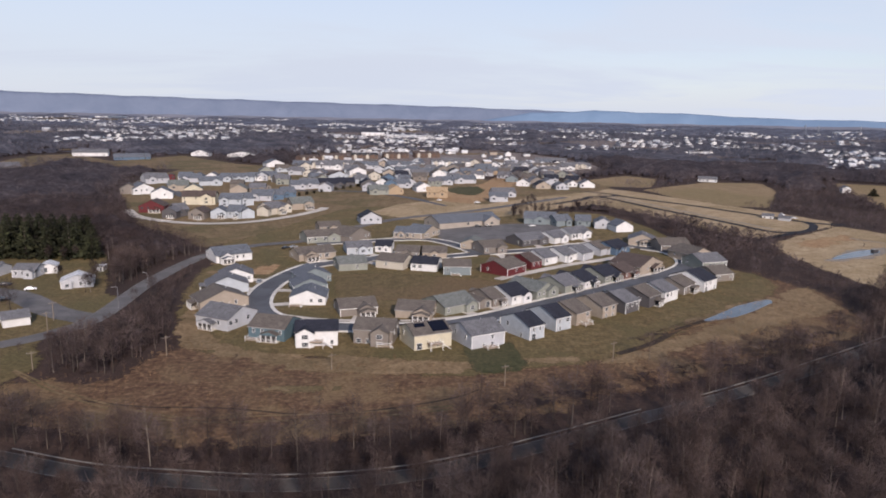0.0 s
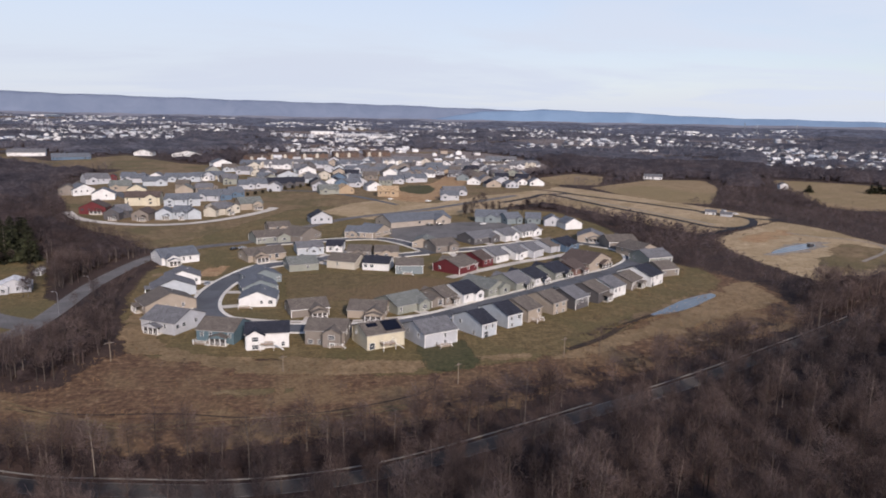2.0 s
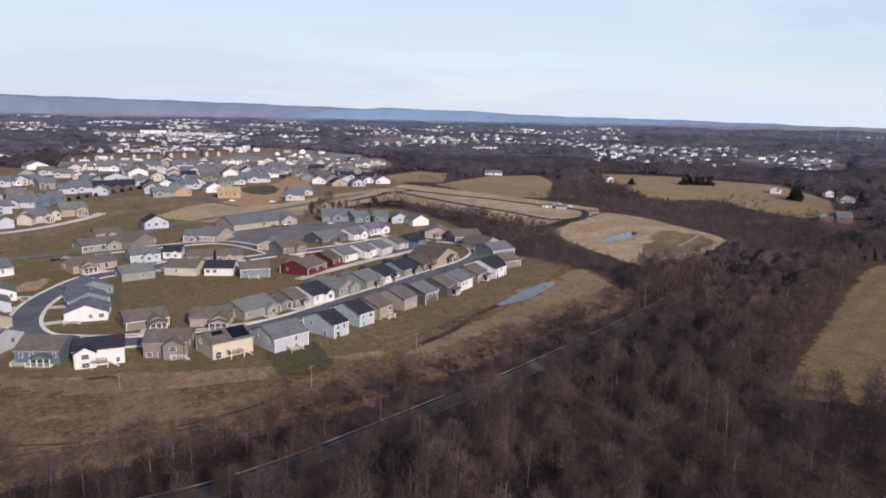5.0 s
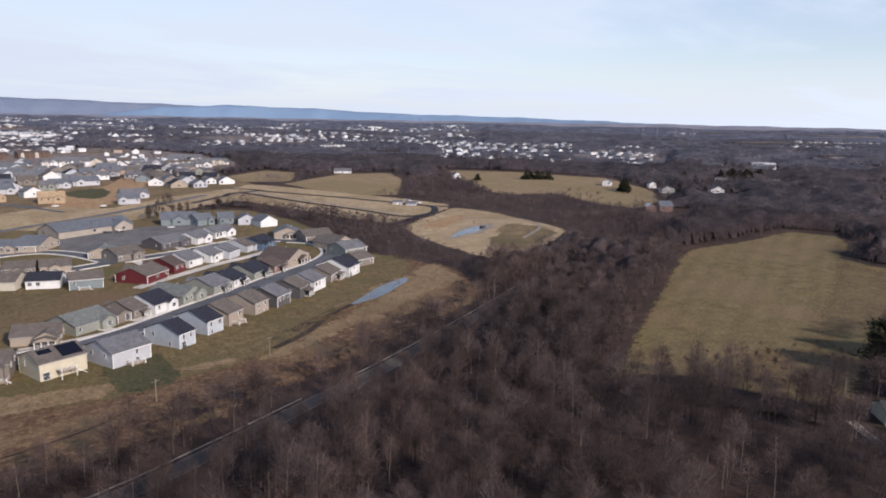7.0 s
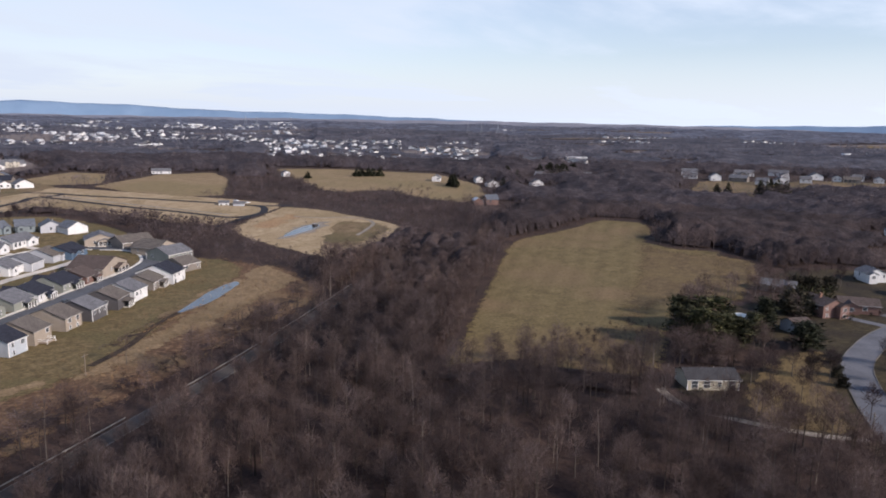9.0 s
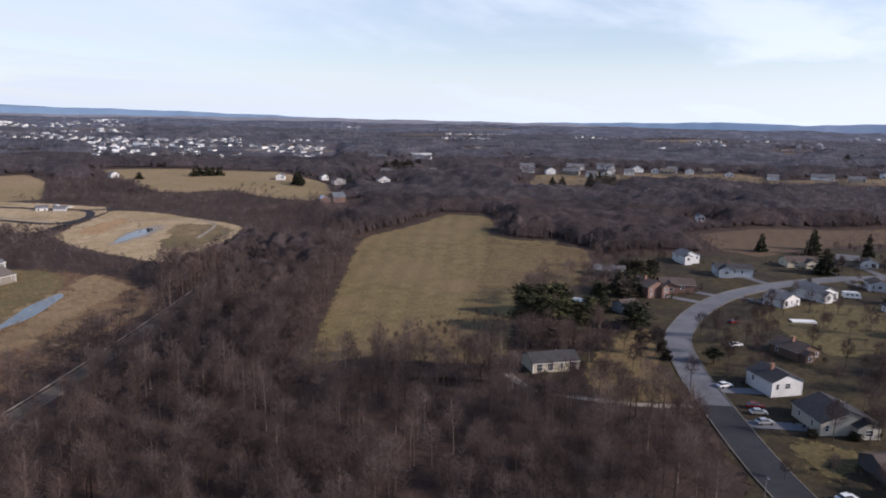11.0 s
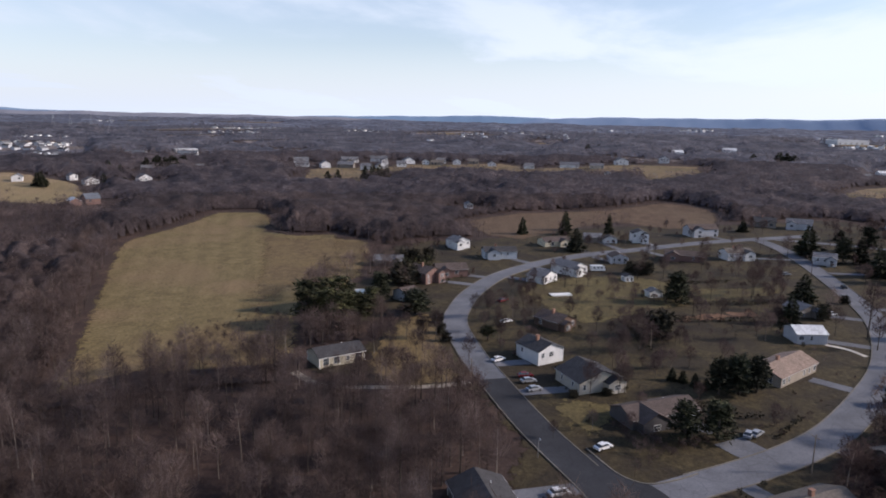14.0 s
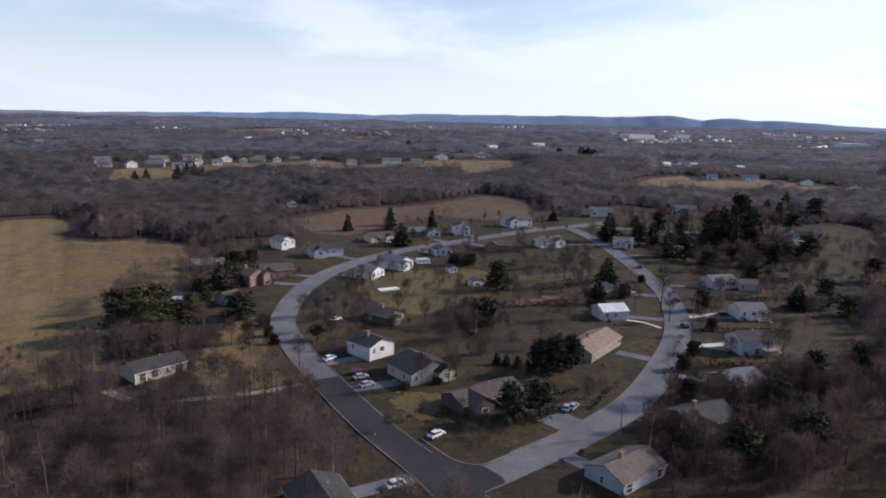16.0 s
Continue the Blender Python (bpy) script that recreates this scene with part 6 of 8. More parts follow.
def conifer(seed, tall, wide, tiers=11, fan=9):
    """Spruce: stem and ragged drooping needle boughs in uneven whorls."""
    rng = random.Random(seed)
    stem = tube([(0, 0, -0.3), (0, 0, tall * 0.5), (0, 0, tall * 0.97)], [0.2, 0.14, 0.03], 5)
    boughs = []
    for i in range(tiers):
        t = 0.07 + 0.91 * (i + rng.uniform(-0.3, 0.3)) / tiers
        reach = wide * max(0.05, 1 - t) ** 0.75 + 0.15
        for k in range(fan):
            a = 6.283 * (k + 0.5 * (i % 2) + rng.uniform(-0.4, 0.4)) / fan
            c = Vector((math.cos(a), math.sin(a), 0))
            n = Vector((-c.y, c.x, 0))
            ln = reach * rng.uniform(0.55, 1.2)
            b = Vector((0, 0, tall * (t + rng.uniform(-0.03, 0.03))))
            tip = b + c * ln + Vector((0, 0, rng.uniform(-0.28, 0.02) * ln))
            for j in range(5):
                q = b.lerp(tip, rng.uniform(0.25, 0.95))
                d = c * rng.uniform(0.4, 1.0) + n * rng.uniform(-0.9, 0.9) + Vector((0, 0, rng.uniform(-0.45, 0.3)))
                boughs.append(blade(q, d, rng.uniform(0.32, 0.56) * ln + 0.15, rng.uniform(0.22, 0.42) * ln + 0.1, rng))
    return stem, merge(boughs)


def pine(seed, tall, wide, low=0.35, plates=34):
    """Broad white pine: tall stem, uneven plates of needles."""
    rng = random.Random(seed)
    stem = tube([(0, 0, -0.3), (0.2, 0.1, tall * 0.5), (0.1, 0.2, tall * 0.95)], [0.3, 0.2, 0.05], 6)
    parts = []
    for i in range(plates):
        t = rng.uniform(low, 1.0)
        a = rng.uniform(0, 6.283)
        rr = wide * (1.15 - t) ** 0.6 * rng.uniform(0.3, 1.0)
        c = Vector((math.cos(a) * rr, math.sin(a) * rr, tall * t + 0.15 * rr))
        parts.append(tube([(0, 0, tall * t - 0.5), tuple(c)], [0.06, 0.02], 3))
        for k in range(26):
            d = Vector((rng.gauss(0, 1), rng.gauss(0, 1), rng.gauss(0.25, 0.45)))
            parts.append(blade(c + Vector((rng.gauss(0, 0.6), rng.gauss(0, 0.6), rng.gauss(0, 0.2))), d, rng.uniform(0.6, 1.4), rng.uniform(0.28, 0.5), rng))
    return stem, merge(parts)


def spread_mesh(name, models, places, mat_list, label, category, kind="stuff"):
    """Joins many placed copies of model triangles into one mesh. places: x, y, z, turn, scale, model."""
    V, F, M, n = [], [], [], 0
    places = np.asarray(places)
    for k, (v, f, mi) in enumerate(models):
        sel = places[places[:, 5] == k]
        if not len(sel):
            continue
        v, f = np.asarray(v, np.float32), np.asarray(f, np.int64)
        c, s = np.cos(sel[:, 3])[:, None], np.sin(sel[:, 3])[:, None]
        sc = sel[:, 4][:, None]
        X = (v[None, :, 0] * c - v[None, :, 1] * s) * sc + sel[:, 0][:, None]
        Y = (v[None, :, 0] * s + v[None, :, 1] * c) * sc + sel[:, 1][:, None]
        Z = v[None, :, 2] * sc + sel[:, 2][:, None]
        V.append(np.stack([X, Y, Z], -1).reshape(-1, 3))
        F.append((f[None] + (np.arange(len(sel)) * len(v))[:, None, None]).reshape(-1, 3) + n)
        M.append(np.tile(np.asarray(mi), len(sel)))
        n += len(sel) * len(v)
    if not V:
        return None
    me = mesh_from(name, np.concatenate(V), np.concatenate(F), mat_list, np.concatenate(M))
    return tagged(new(name, me), label, category, kind=kind)


def free_of(x, y):
    """Share of the land at each point on which trees may stand (0 or 1)."""
    rng = np.random.default_rng(5)
    ok = np.ones(x.shape, bool)
    for poly, share in CLEAR:
        ok &= ~(inside(poly, x, y) & (rng.random(x.shape) < share))
    for line, half in ROADS:
        P = np.array([(q.x, q.y) for q in line])
        A, B = P[:-1], P[1:]
        box_ok = (x > P[:, 0].min() - half - 9) & (x < P[:, 0].max() + half + 9) & (y > P[:, 1].min() - half - 9) & (y < P[:, 1].max() + half + 9)
        ids = np.nonzero(ok & box_ok)[0]
        if not len(ids):
            continue
        q = np.stack([x[ids], y[ids]], -1)
        ab = B - A
        t = np.clip(((q[:, None] - A) * ab).sum(-1) / (ab * ab).sum(-1), 0, 1)
        dist = np.linalg.norm(q[:, None] - (A + t[..., None] * ab), axis=-1).min(1)
        ok[ids[dist < half]] = False
    for hx, hy, hr in HOUSES:
        ok &= (x - hx) ** 2 + (y - hy) ** 2 > (hr + 1.5) ** 2
    return ok


def scatter(r0, r1, per, az0=-46, az1=132, seed=1):
    """Random points in a sector, one to each `per` square metres."""
    rng = np.random.default_rng(seed)
    n = int(math.radians(az1 - az0) / 2 * (r1 * r1 - r0 * r0) / per)
    r = np.sqrt(rng.uniform(r0 * r0, r1 * r1, n))
    a = np.radians(rng.uniform(az0, az1, n))
    return r * np.sin(a), r * np.cos(a), rng


def far_fields():
    """Stubble and pasture strips scattered over the plain, one sheet."""
    rng = np.random.default_rng(33)
    V, F, M = [], [], []
    for k in range(60):
        r = math.exp(rng.uniform(math.log(980), math.log(3300)))
        a = math.radians(rng.uniform(-34, 122))
        w, d, turn = rng.uniform(0.05, 0.13) * r, rng.uniform(0.015, 0.035) * r, rng.uniform(-0.5, 0.5) - a
        c = Vector((r * math.sin(a), r * math.cos(a)))
        ux, uy = Vector((math.cos(turn), math.sin(turn))), Vector((-math.sin(turn), math.cos(turn)))
        corners = [c + ux * (w / 2 * s * rng.uniform(0.8, 1.1)) + uy * (d / 2 * q * rng.uniform(0.7, 1.1)) for s, q in ((-1, -1), (1, -1), (1, 1), (-1, 1))]
        CLEAR.append(([tuple(q) for q in corners], 0.97))
        n = len(V)
        for i in range(7):
            for j in range(5):
                q = corners[0].lerp(corners[1], i / 6).lerp(corners[3].lerp(corners[2], i / 6), j / 4)
                V.append((q.x, q.y, height(q.x, q.y) + 0.35))
        for i in range(6):
            for j in range(4):
                F.append((n + i * 5 + j, n + (i + 1) * 5 + j, n + (i + 1) * 5 + j + 1, n + i * 5 + j + 1))
                M.append(k % 3)
    ob = new("far_fields", mesh_from("far_fields", V, F, [TOWNLOTS, MEADOW, TOWNLOTS], M))
    tagged(ob, "pale stubble fields and pastures far out on the plain", "fields", kind="structure")


def clumps(x, y):
    """Older and younger stands: relative height of the trees."""
    return 1.0 + 0.26 * np.sin(x / 17 + 2 * np.sin(y / 43)) * np.sin(y / 21 + 1.7 * np.sin(x / 37)) + 0.16 * np.sin((x - y) / 61) + 0.2 * np.sin(x / 4.6 + np.sin(y / 9)) * np.sin(y / 5.3 + np.sin(x / 11)) + 0.3 * np.sin(x / 52 + 1.5 * np.sin(y / 90)) * np.sin(y / 64 + np.sin(x / 120))


def young(x, y):
    """Low regrowth round the building plots and the farm fields: share of a grown tree."""
    az, r = np.degrees(np.arctan2(x, y)), np.hypot(x, y)
    return np.where(((az > 18) & (az < 46) & (r > 400) & (r < 720)) | ((az > 12) & (az < 33) & (r > 270) & (r < 520)), 0.5, 1.0)


def road_gap(x, y, roads):
    """Distance to these roads on their valley side; far away: a large number."""
    d = np.full(x.shape, 999.0)
    for line, half in roads:
        P = np.array([(q.x, q.y) for q in line])
        t = np.hypot(x[:, None] - P[:, 0], y[:, None] - P[:, 1])
        k = t.argmin(1)
        near_side = np.hypot(x, y) < np.hypot(P[k, 0], P[k, 1])
        d = np.where(near_side, np.minimum(d, t[np.arange(len(x)), k]), d)
    return d


def build_woods():
    near = [bare_tree(s, t, 8, 56, sp) for s, t, sp in ((1, 13, 1.1), (2, 15, 1.0), (3, 12, 1.3), (4, 14, 1.1), (5, 11, 1.35), (6, 15, 0.95))]
    x, y, rng = scatter(84, 350, 21, seed=11)
    gap = np.sin(x / 17 + 1.3) * np.sin(y / 21 + 0.4) + np.sin((x + 2 * y) / 39)
    ok = free_of(x, y) & (rng.random(len(x)) < np.clip(0.92 + 0.16 * gap, 0.55, 1))
    x, y = x[ok], y[ok]
    # the hay field's hedgerow
    run = [Vector(p) for p in ((133, 147), (152, 161), (186, 187), (240, 229), (279, 259), (309, 277))]
    side = np.array([tuple(a.lerp(b, rng.random()) + Vector(rng.normal(0, 1.2, 2)) + Vector((-4, 5))) for a, b in zip(run, run[1:]) for _ in range(int((b - a).length / 2.6))])
    x, y = np.concatenate([x, side[:, 0]]), np.concatenate([y, side[:, 1]])
    order = np.argsort(np.hypot(x - 30, y - 70))
    x, y = x[order], y[order]
    n = len(x)
    turn, scale, model = rng.uniform(0, 6.28, n), rng.uniform(0.6, 1.08, n), rng.integers(0, len(near), n)
    # young growth beside the road
    low = np.clip(0.5 + 0.5 * road_gap(x, y, LINED) / 18, 0, 1)
    scale *= np.where(rng.random(n) < np.where(x < 15, 0.6, 0.3), np.maximum(low, 0.85), low) * young(x, y) * np.clip(0.12 + 0.88 * road_gap(x, y, OPEN) / 34, 0, 1)
    z = terrain(x, y)
    # the nearest stand as single trees
    base = []
    for k, (tr, cr) in enumerate(near):
        t_me, c_me = mesh_from("trunk", *tr, [BARK]), mesh_from("crown", *cr, [TWIG])
        base.append((t_me, c_me))
    singles = 240
    for i in range(singles):
        thing = new("bare_tree")
        thing.matrix_basis = pose(x[i], y[i], z[i], 0, 0, math.degrees(turn[i])) @ Matrix.Scale(scale[i], 4)
        tagged(thing, "leafless grey-brown deciduous tree in dense woodland", "tree", "bare trees of the wood")
        for nm, me in zip(("trunk", "crown"), base[model[i]]):
            new(nm, me).parent = thing
    places = np.stack([x, y, z, turn, scale, model], -1)[singles:]
    models = []
    outer = [bare_tree(s, t, 6, 36, sp, 1.7) for s, t, sp in ((11, 13, 1.15), (12, 15, 1.0), (13, 12, 1.35), (14, 14, 1.1))]
    back = np.hypot(places[:, 0], places[:, 1]) > 205
    places[back, 5] = len(near) + places[back, 5].astype(int) % 4
    for tr, cr in near + outer:
        v, f = merge([tr, cr])
        models.append((v, f, [0] * len(tr[1]) + [1] * len(cr[1])))
    spread_mesh("woodland", models, places, [BARK, TWIG], "dense leafless winter woodland with grey trunks", "woodland")
    # understorey
    x, y, rng = scatter(84, 330, 30, seed=19)
    ok = free_of(x, y)
    x, y = x[ok], y[ok]
    scrub = [haze_tree(40 + k, 4.2, 26, 0.12) for k in range(4)]
    n = len(x)
    spread_mesh("undergrowth", [(v, f, [0] * len(f)) for v, f in scrub],
                np.stack([x, y, terrain(x, y), rng.uniform(0, 6.28, n), rng.uniform(0.5, 1.2, n), rng.integers(0, 4, n)], -1), [TWIG],
                "tangled leafless undergrowth between the trunks", "undergrowth")
    # middle distance, finer in front; the farther ring has haze in its twig colour
    for r0, r1, per, count, wide, seed in ((350, 560, 40, 30, 0.17, 12), (560, 950, 60, 15, 0.4, 16)):
        x, y, rng = scatter(r0, r1, per, seed=seed)
        ok = free_of(x, y) & ~in_town(x, y, rng, 0.55)
        x, y = x[ok], y[ok]
        n = len(x)
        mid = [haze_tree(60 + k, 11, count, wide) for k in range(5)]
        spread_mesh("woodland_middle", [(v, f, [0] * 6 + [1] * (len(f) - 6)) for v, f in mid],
                    np.stack([x, y, terrain(x, y), rng.uniform(0, 6.28, n), rng.uniform(0.5, 1.1, n) * clumps(x, y) * young(x, y), rng.integers(0, 5, n)], -1), [TWIG_VALLEY, TWIG_VALLEY] if r0 < 400 else [TWIG_MID_HAZED, TWIG_MID_HAZED],
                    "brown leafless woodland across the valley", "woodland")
    # the grown wood west of the estate
    x, y, rng = scatter(250, 540, 24, -46, -10, seed=29)
    ok = free_of(x, y)
    x, y = x[ok], y[ok]
    n = len(x)
    grown = [haze_tree(120 + k, 12, 54, 0.13) for k in range(4)]
    spread_mesh("woodland_west", [(v, f, [0] * 6 + [1] * (len(f) - 6)) for v, f in grown],
                np.stack([x, y, terrain(x, y), rng.uniform(0, 6.28, n), rng.uniform(0.6, 1.1, n) * np.clip(0.12 + 0.88 * road_gap(x, y, OPEN) / 34, 0, 1), rng.integers(0, 4, n)], -1), [BARK, TWIG_GARDEN],
                "dark leafless wood beside the country road", "woodland")
    # scrub round the building plots and the farm fields
    x, y, rng = scatter(270, 720, 13, 12, 46, seed=23)
    ok = free_of(x, y) & (young(x, y) < 0.9)
    x, y = x[ok], y[ok]
    n = len(x)
    bush = [haze_tree(110 + k, 5.5, 30, 0.24) for k in range(4)]
    spread_mesh("regrowth", [(v, f[6:], [0] * (len(f) - 6)) for v, f in bush],
                np.stack([x, y, terrain(x, y) - 0.6, rng.uniform(0, 6.28, n), rng.uniform(0.45, 1.15, n) * clumps(x, y), rng.integers(0, 4, n)], -1), [TWIG_VALLEY],
                "dense low leafless regrowth between the plots", "scrub")
    # low boughs and brambles along the hay field
    run = [Vector(p) for p in ((133, 147), (152, 161), (186, 187), (240, 229), (279, 259), (309, 277))]
    spots = np.array([tuple(a.lerp(b, rng.random()) + Vector((-0.6, 0.8)) * rng.uniform(0.3, 6)) for a, b in zip(run, run[1:]) for _ in range(int((b - a).length * 1.3))])
    n = len(spots)
    spread_mesh("hedgerow", [(v, f[6:], [0] * (len(f) - 6)) for v, f in bush],
                np.stack([spots[:, 0], spots[:, 1], terrain(spots[:, 0], spots[:, 1]) - 0.5, rng.uniform(0, 6.28, n), rng.uniform(0.5, 1.15, n), rng.integers(0, 4, n)], -1), [TWIG],
                "low boughs and brambles along the field edge", "hedgerow")
    # far woods, the haze of distance painted into their twig colour
    x, y, rng = scatter(950, 1900, 190, seed=13)
    ok = free_of(x, y) & ~in_town(x, y, rng, 0.55)
    ok &= np.sin(x / 130) + np.sin(y / 170 + 1) + np.sin((x + y) / 90) > -1.7
    x, y = x[ok], y[ok]
    n = len(x)
    far = [(v, f[6:]) for v, f in (haze_tree(80 + k, 10, 12, 1.3) for k in range(4))]
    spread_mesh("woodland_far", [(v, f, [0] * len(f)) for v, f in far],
                np.stack([x, y, terrain(x, y), rng.uniform(0, 6.28, n), rng.uniform(0.7, 1.1, n) * clumps(x, y), rng.integers(0, 4, n)], -1), [TWIG_FAR_HAZED],
                "distant woods over the plain, blue haze painted in", "woodland")
    # horizon woods: still paler and bluer, haze in the twig colour
    x, y, rng = scatter(1900, 3650, 1100, seed=14)
    ok = ~in_town(x, y, rng, 0.5) & (np.sin(x / 210) + np.sin(y / 260 + 1) + np.sin((x + y) / 150) > -1.2)
    x, y = x[ok], y[ok]
    n = len(x)
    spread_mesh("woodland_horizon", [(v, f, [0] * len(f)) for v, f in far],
                np.stack([x, y, terrain(x, y) - 3, rng.uniform(0, 6.28, n), rng.uniform(0.8, 1.3, n), rng.integers(0, 4, n)], -1), [TWIG_HORIZON_HAZED],
                "distant woods at the horizon, blue haze painted in", "woodland")
    # the mass of crowns below the topmost twigs: a dome to each tree
    az, rr = np.radians(np.arange(-46, 132.1, 0.3)), np.geomspace(185, 3700, 232)
    Rr, Aa = np.meshgrid(rr, az, indexing="ij")
    x, y = (Rr * np.sin(Aa)).ravel(), (Rr * np.cos(Aa)).ravel()
    ok = free_of(x, y) & (young(x, y) > 0.9)
    for hx, hy, hr in HOUSES:
        if hr > 3:
            ok &= (x - hx) ** 2 + (y - hy) ** 2 > (hr + 5) ** 2
    m = len(az)
    def shrunk(g, k):
        e = g.copy()
        e[1:] &= g[:-1]; e[:-1] &= g[1:]; e[:, k:] &= g[:, :-k]; e[:, :-k] &= g[:, k:]
        return e
    whole = ok.copy()
    grid = shrunk(ok.reshape(len(rr), m), 2)
    ok, rim = grid.ravel(), shrunk(grid, 1)
    inner = shrunk(rim, 2)
    cell, tops = 7.0, np.random.default_rng(72)
    jx, jy, jh = (tops.random((1100, 1100)) for _ in range(3))
    ci, cj = np.floor(x / cell).astype(int), np.floor(y / cell).astype(int)
    dome = np.full(len(x), 0.4)
    for di in (-1, 0, 1):
        for dj in (-1, 0, 1):
            a, b = (ci + di) % 1100, (cj + dj) % 1100
            d = np.hypot(x - (ci + di + jx[a, b]) * cell, y - (cj + dj + jy[a, b]) * cell)
            dome = np.maximum(dome, (0.62 + 0.38 * jh[a, b]) * (0.35 + 0.65 * np.sqrt(np.maximum(0, 1 - (d / 5.6) ** 2))))
    calm = np.clip((Rr.ravel() - 360) / 320, 0, 0.65)
    dome = dome * (1 - calm) + 0.74 * calm
    tall = (9.5 * dome + tops.uniform(-0.7, 0.7, len(x))) * clumps(x, y) * np.clip((Rr.ravel() - 170) / 150, 0.1, 1)
    tall *= np.clip(0.2 + 0.8 * road_gap(x, y, LINED) / 24, 0, 1) * np.clip(0.05 + 0.95 * road_gap(x, y, OPEN) / 34, 0, 1)
    tall *= np.where(in_town(x, y, tops, 1.0), 0.3, 1.0) * young(x, y)
    z = terrain(x, y) + tall * np.where(inner.ravel(), 1.0, np.where(rim.ravel(), 0.6, 0.12))
    i, j = np.meshgrid(np.arange(len(rr) - 1), np.arange(m - 1), indexing="ij")
    f = np.stack([i * m + j, (i + 1) * m + j, (i + 1) * m + j + 1, i * m + j + 1], -1).reshape(-1, 4)
    f = f[ok[f].all(1)]
    # ragged trees along the edges of the mass
    brink = np.nonzero(whole & ~inner.ravel() & (Rr.ravel() > 215) & (Rr.ravel() < 1100) & (tops.random(len(x)) < 0.4))[0]
    n = len(brink)
    bx, by = x[brink] + tops.normal(0, 2, n), y[brink] + tops.normal(0, 2, n)
    free = free_of(bx, by)
    bx, by, n = bx[free], by[free], int(free.sum())
    stems = [haze_tree(100 + k, 10, 26, 0.2) for k in range(4)]
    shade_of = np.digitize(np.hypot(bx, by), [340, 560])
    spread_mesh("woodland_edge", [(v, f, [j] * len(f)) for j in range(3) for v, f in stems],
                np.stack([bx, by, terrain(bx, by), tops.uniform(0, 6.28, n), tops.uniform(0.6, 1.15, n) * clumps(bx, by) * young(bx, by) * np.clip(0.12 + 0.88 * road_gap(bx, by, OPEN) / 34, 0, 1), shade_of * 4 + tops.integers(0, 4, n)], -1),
                [TWIG, TWIG_VALLEY, TWIG_MID_HAZED], "ragged leafless trees along the edge of the woods", "woodland")
    # material by distance ring; the outer rings have haze in their colour
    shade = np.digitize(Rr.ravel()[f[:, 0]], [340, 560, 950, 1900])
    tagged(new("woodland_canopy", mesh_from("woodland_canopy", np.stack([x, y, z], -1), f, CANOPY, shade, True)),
           "closed leafless canopy of the woods, haze painted in with distance", "woodland", kind="stuff")
    # saplings thinning out into the meadow
    x, y, rng = scatter(100, 400, 70, -44, 50, seed=17)
    poly = [c for c, s in CLEAR if s == 0.999][0]
    grown = [(px * 0.985 + 0.0, py * 0.965 - 2) for px, py in poly]
    ok = inside(poly, x, y) & (~inside(grown, x, y) | (rng.random(len(x)) < 0.16))
    for shut, share in CLEAR[1:]:
        ok &= ~inside(shut, x, y)
    x, y = x[ok], y[ok]
    n = len(x)
    sapling = [haze_tree(50 + k, 4.5, 34, 0.09) for k in range(4)]
    spread_mesh("saplings", [(v, f, [0] * len(f)) for v, f in sapling],
                np.stack([x, y, terrain(x, y), rng.uniform(0, 6.28, n), rng.uniform(0.4, 1.1, n), rng.integers(0, 4, n)], -1), [TWIG],
                "bare saplings at the edge of the meadow", "saplings")
    # dry scrub on the meadow
    x, y, rng = scatter(120, 420, 4, -40, 42, seed=15)
    poly = [c for c, s in CLEAR if s == 0.999][0]
    ok = inside(poly, x, y) & (rng.random(len(x)) < np.clip(0.45 + 0.5 * np.sin(x / 13) * np.sin(y / 11), 0.05, 1))
    x, y = x[ok], y[ok]
    n = len(x)
    tuft = [haze_tree(90 + k, 1.5, 12, 0.09) for k in range(4)]
    spread_mesh("dry_scrub", [(v, f, [0] * len(f)) for v, f in tuft],
                np.stack([x, y, terrain(x, y), rng.uniform(0, 6.28, n), rng.uniform(0.4, 1.3, n), rng.integers(0, 4, n)], -1), [SCRUB],
                "rust-brown dry scrub and grass tufts on the meadow", "scrub")


# ---- towns on the plain ----
TOWNS = []


def town(az0, az1, r0, r1, n, tone=0.8):
    TOWNS.append((az0, az1, r0, r1, n, tone))


def in_town(x, y, rng, share):
    az, r = np.degrees(np.arctan2(x, y)), np.hypot(x, y)
    hit = np.zeros(x.shape, bool)
    for a0, a1, r0, r1, n, t in TOWNS:
        hit |= (az > a0) & (az < a1) & (r > r0) & (r < r1)
    return hit & (rng.random(x.shape) < share)


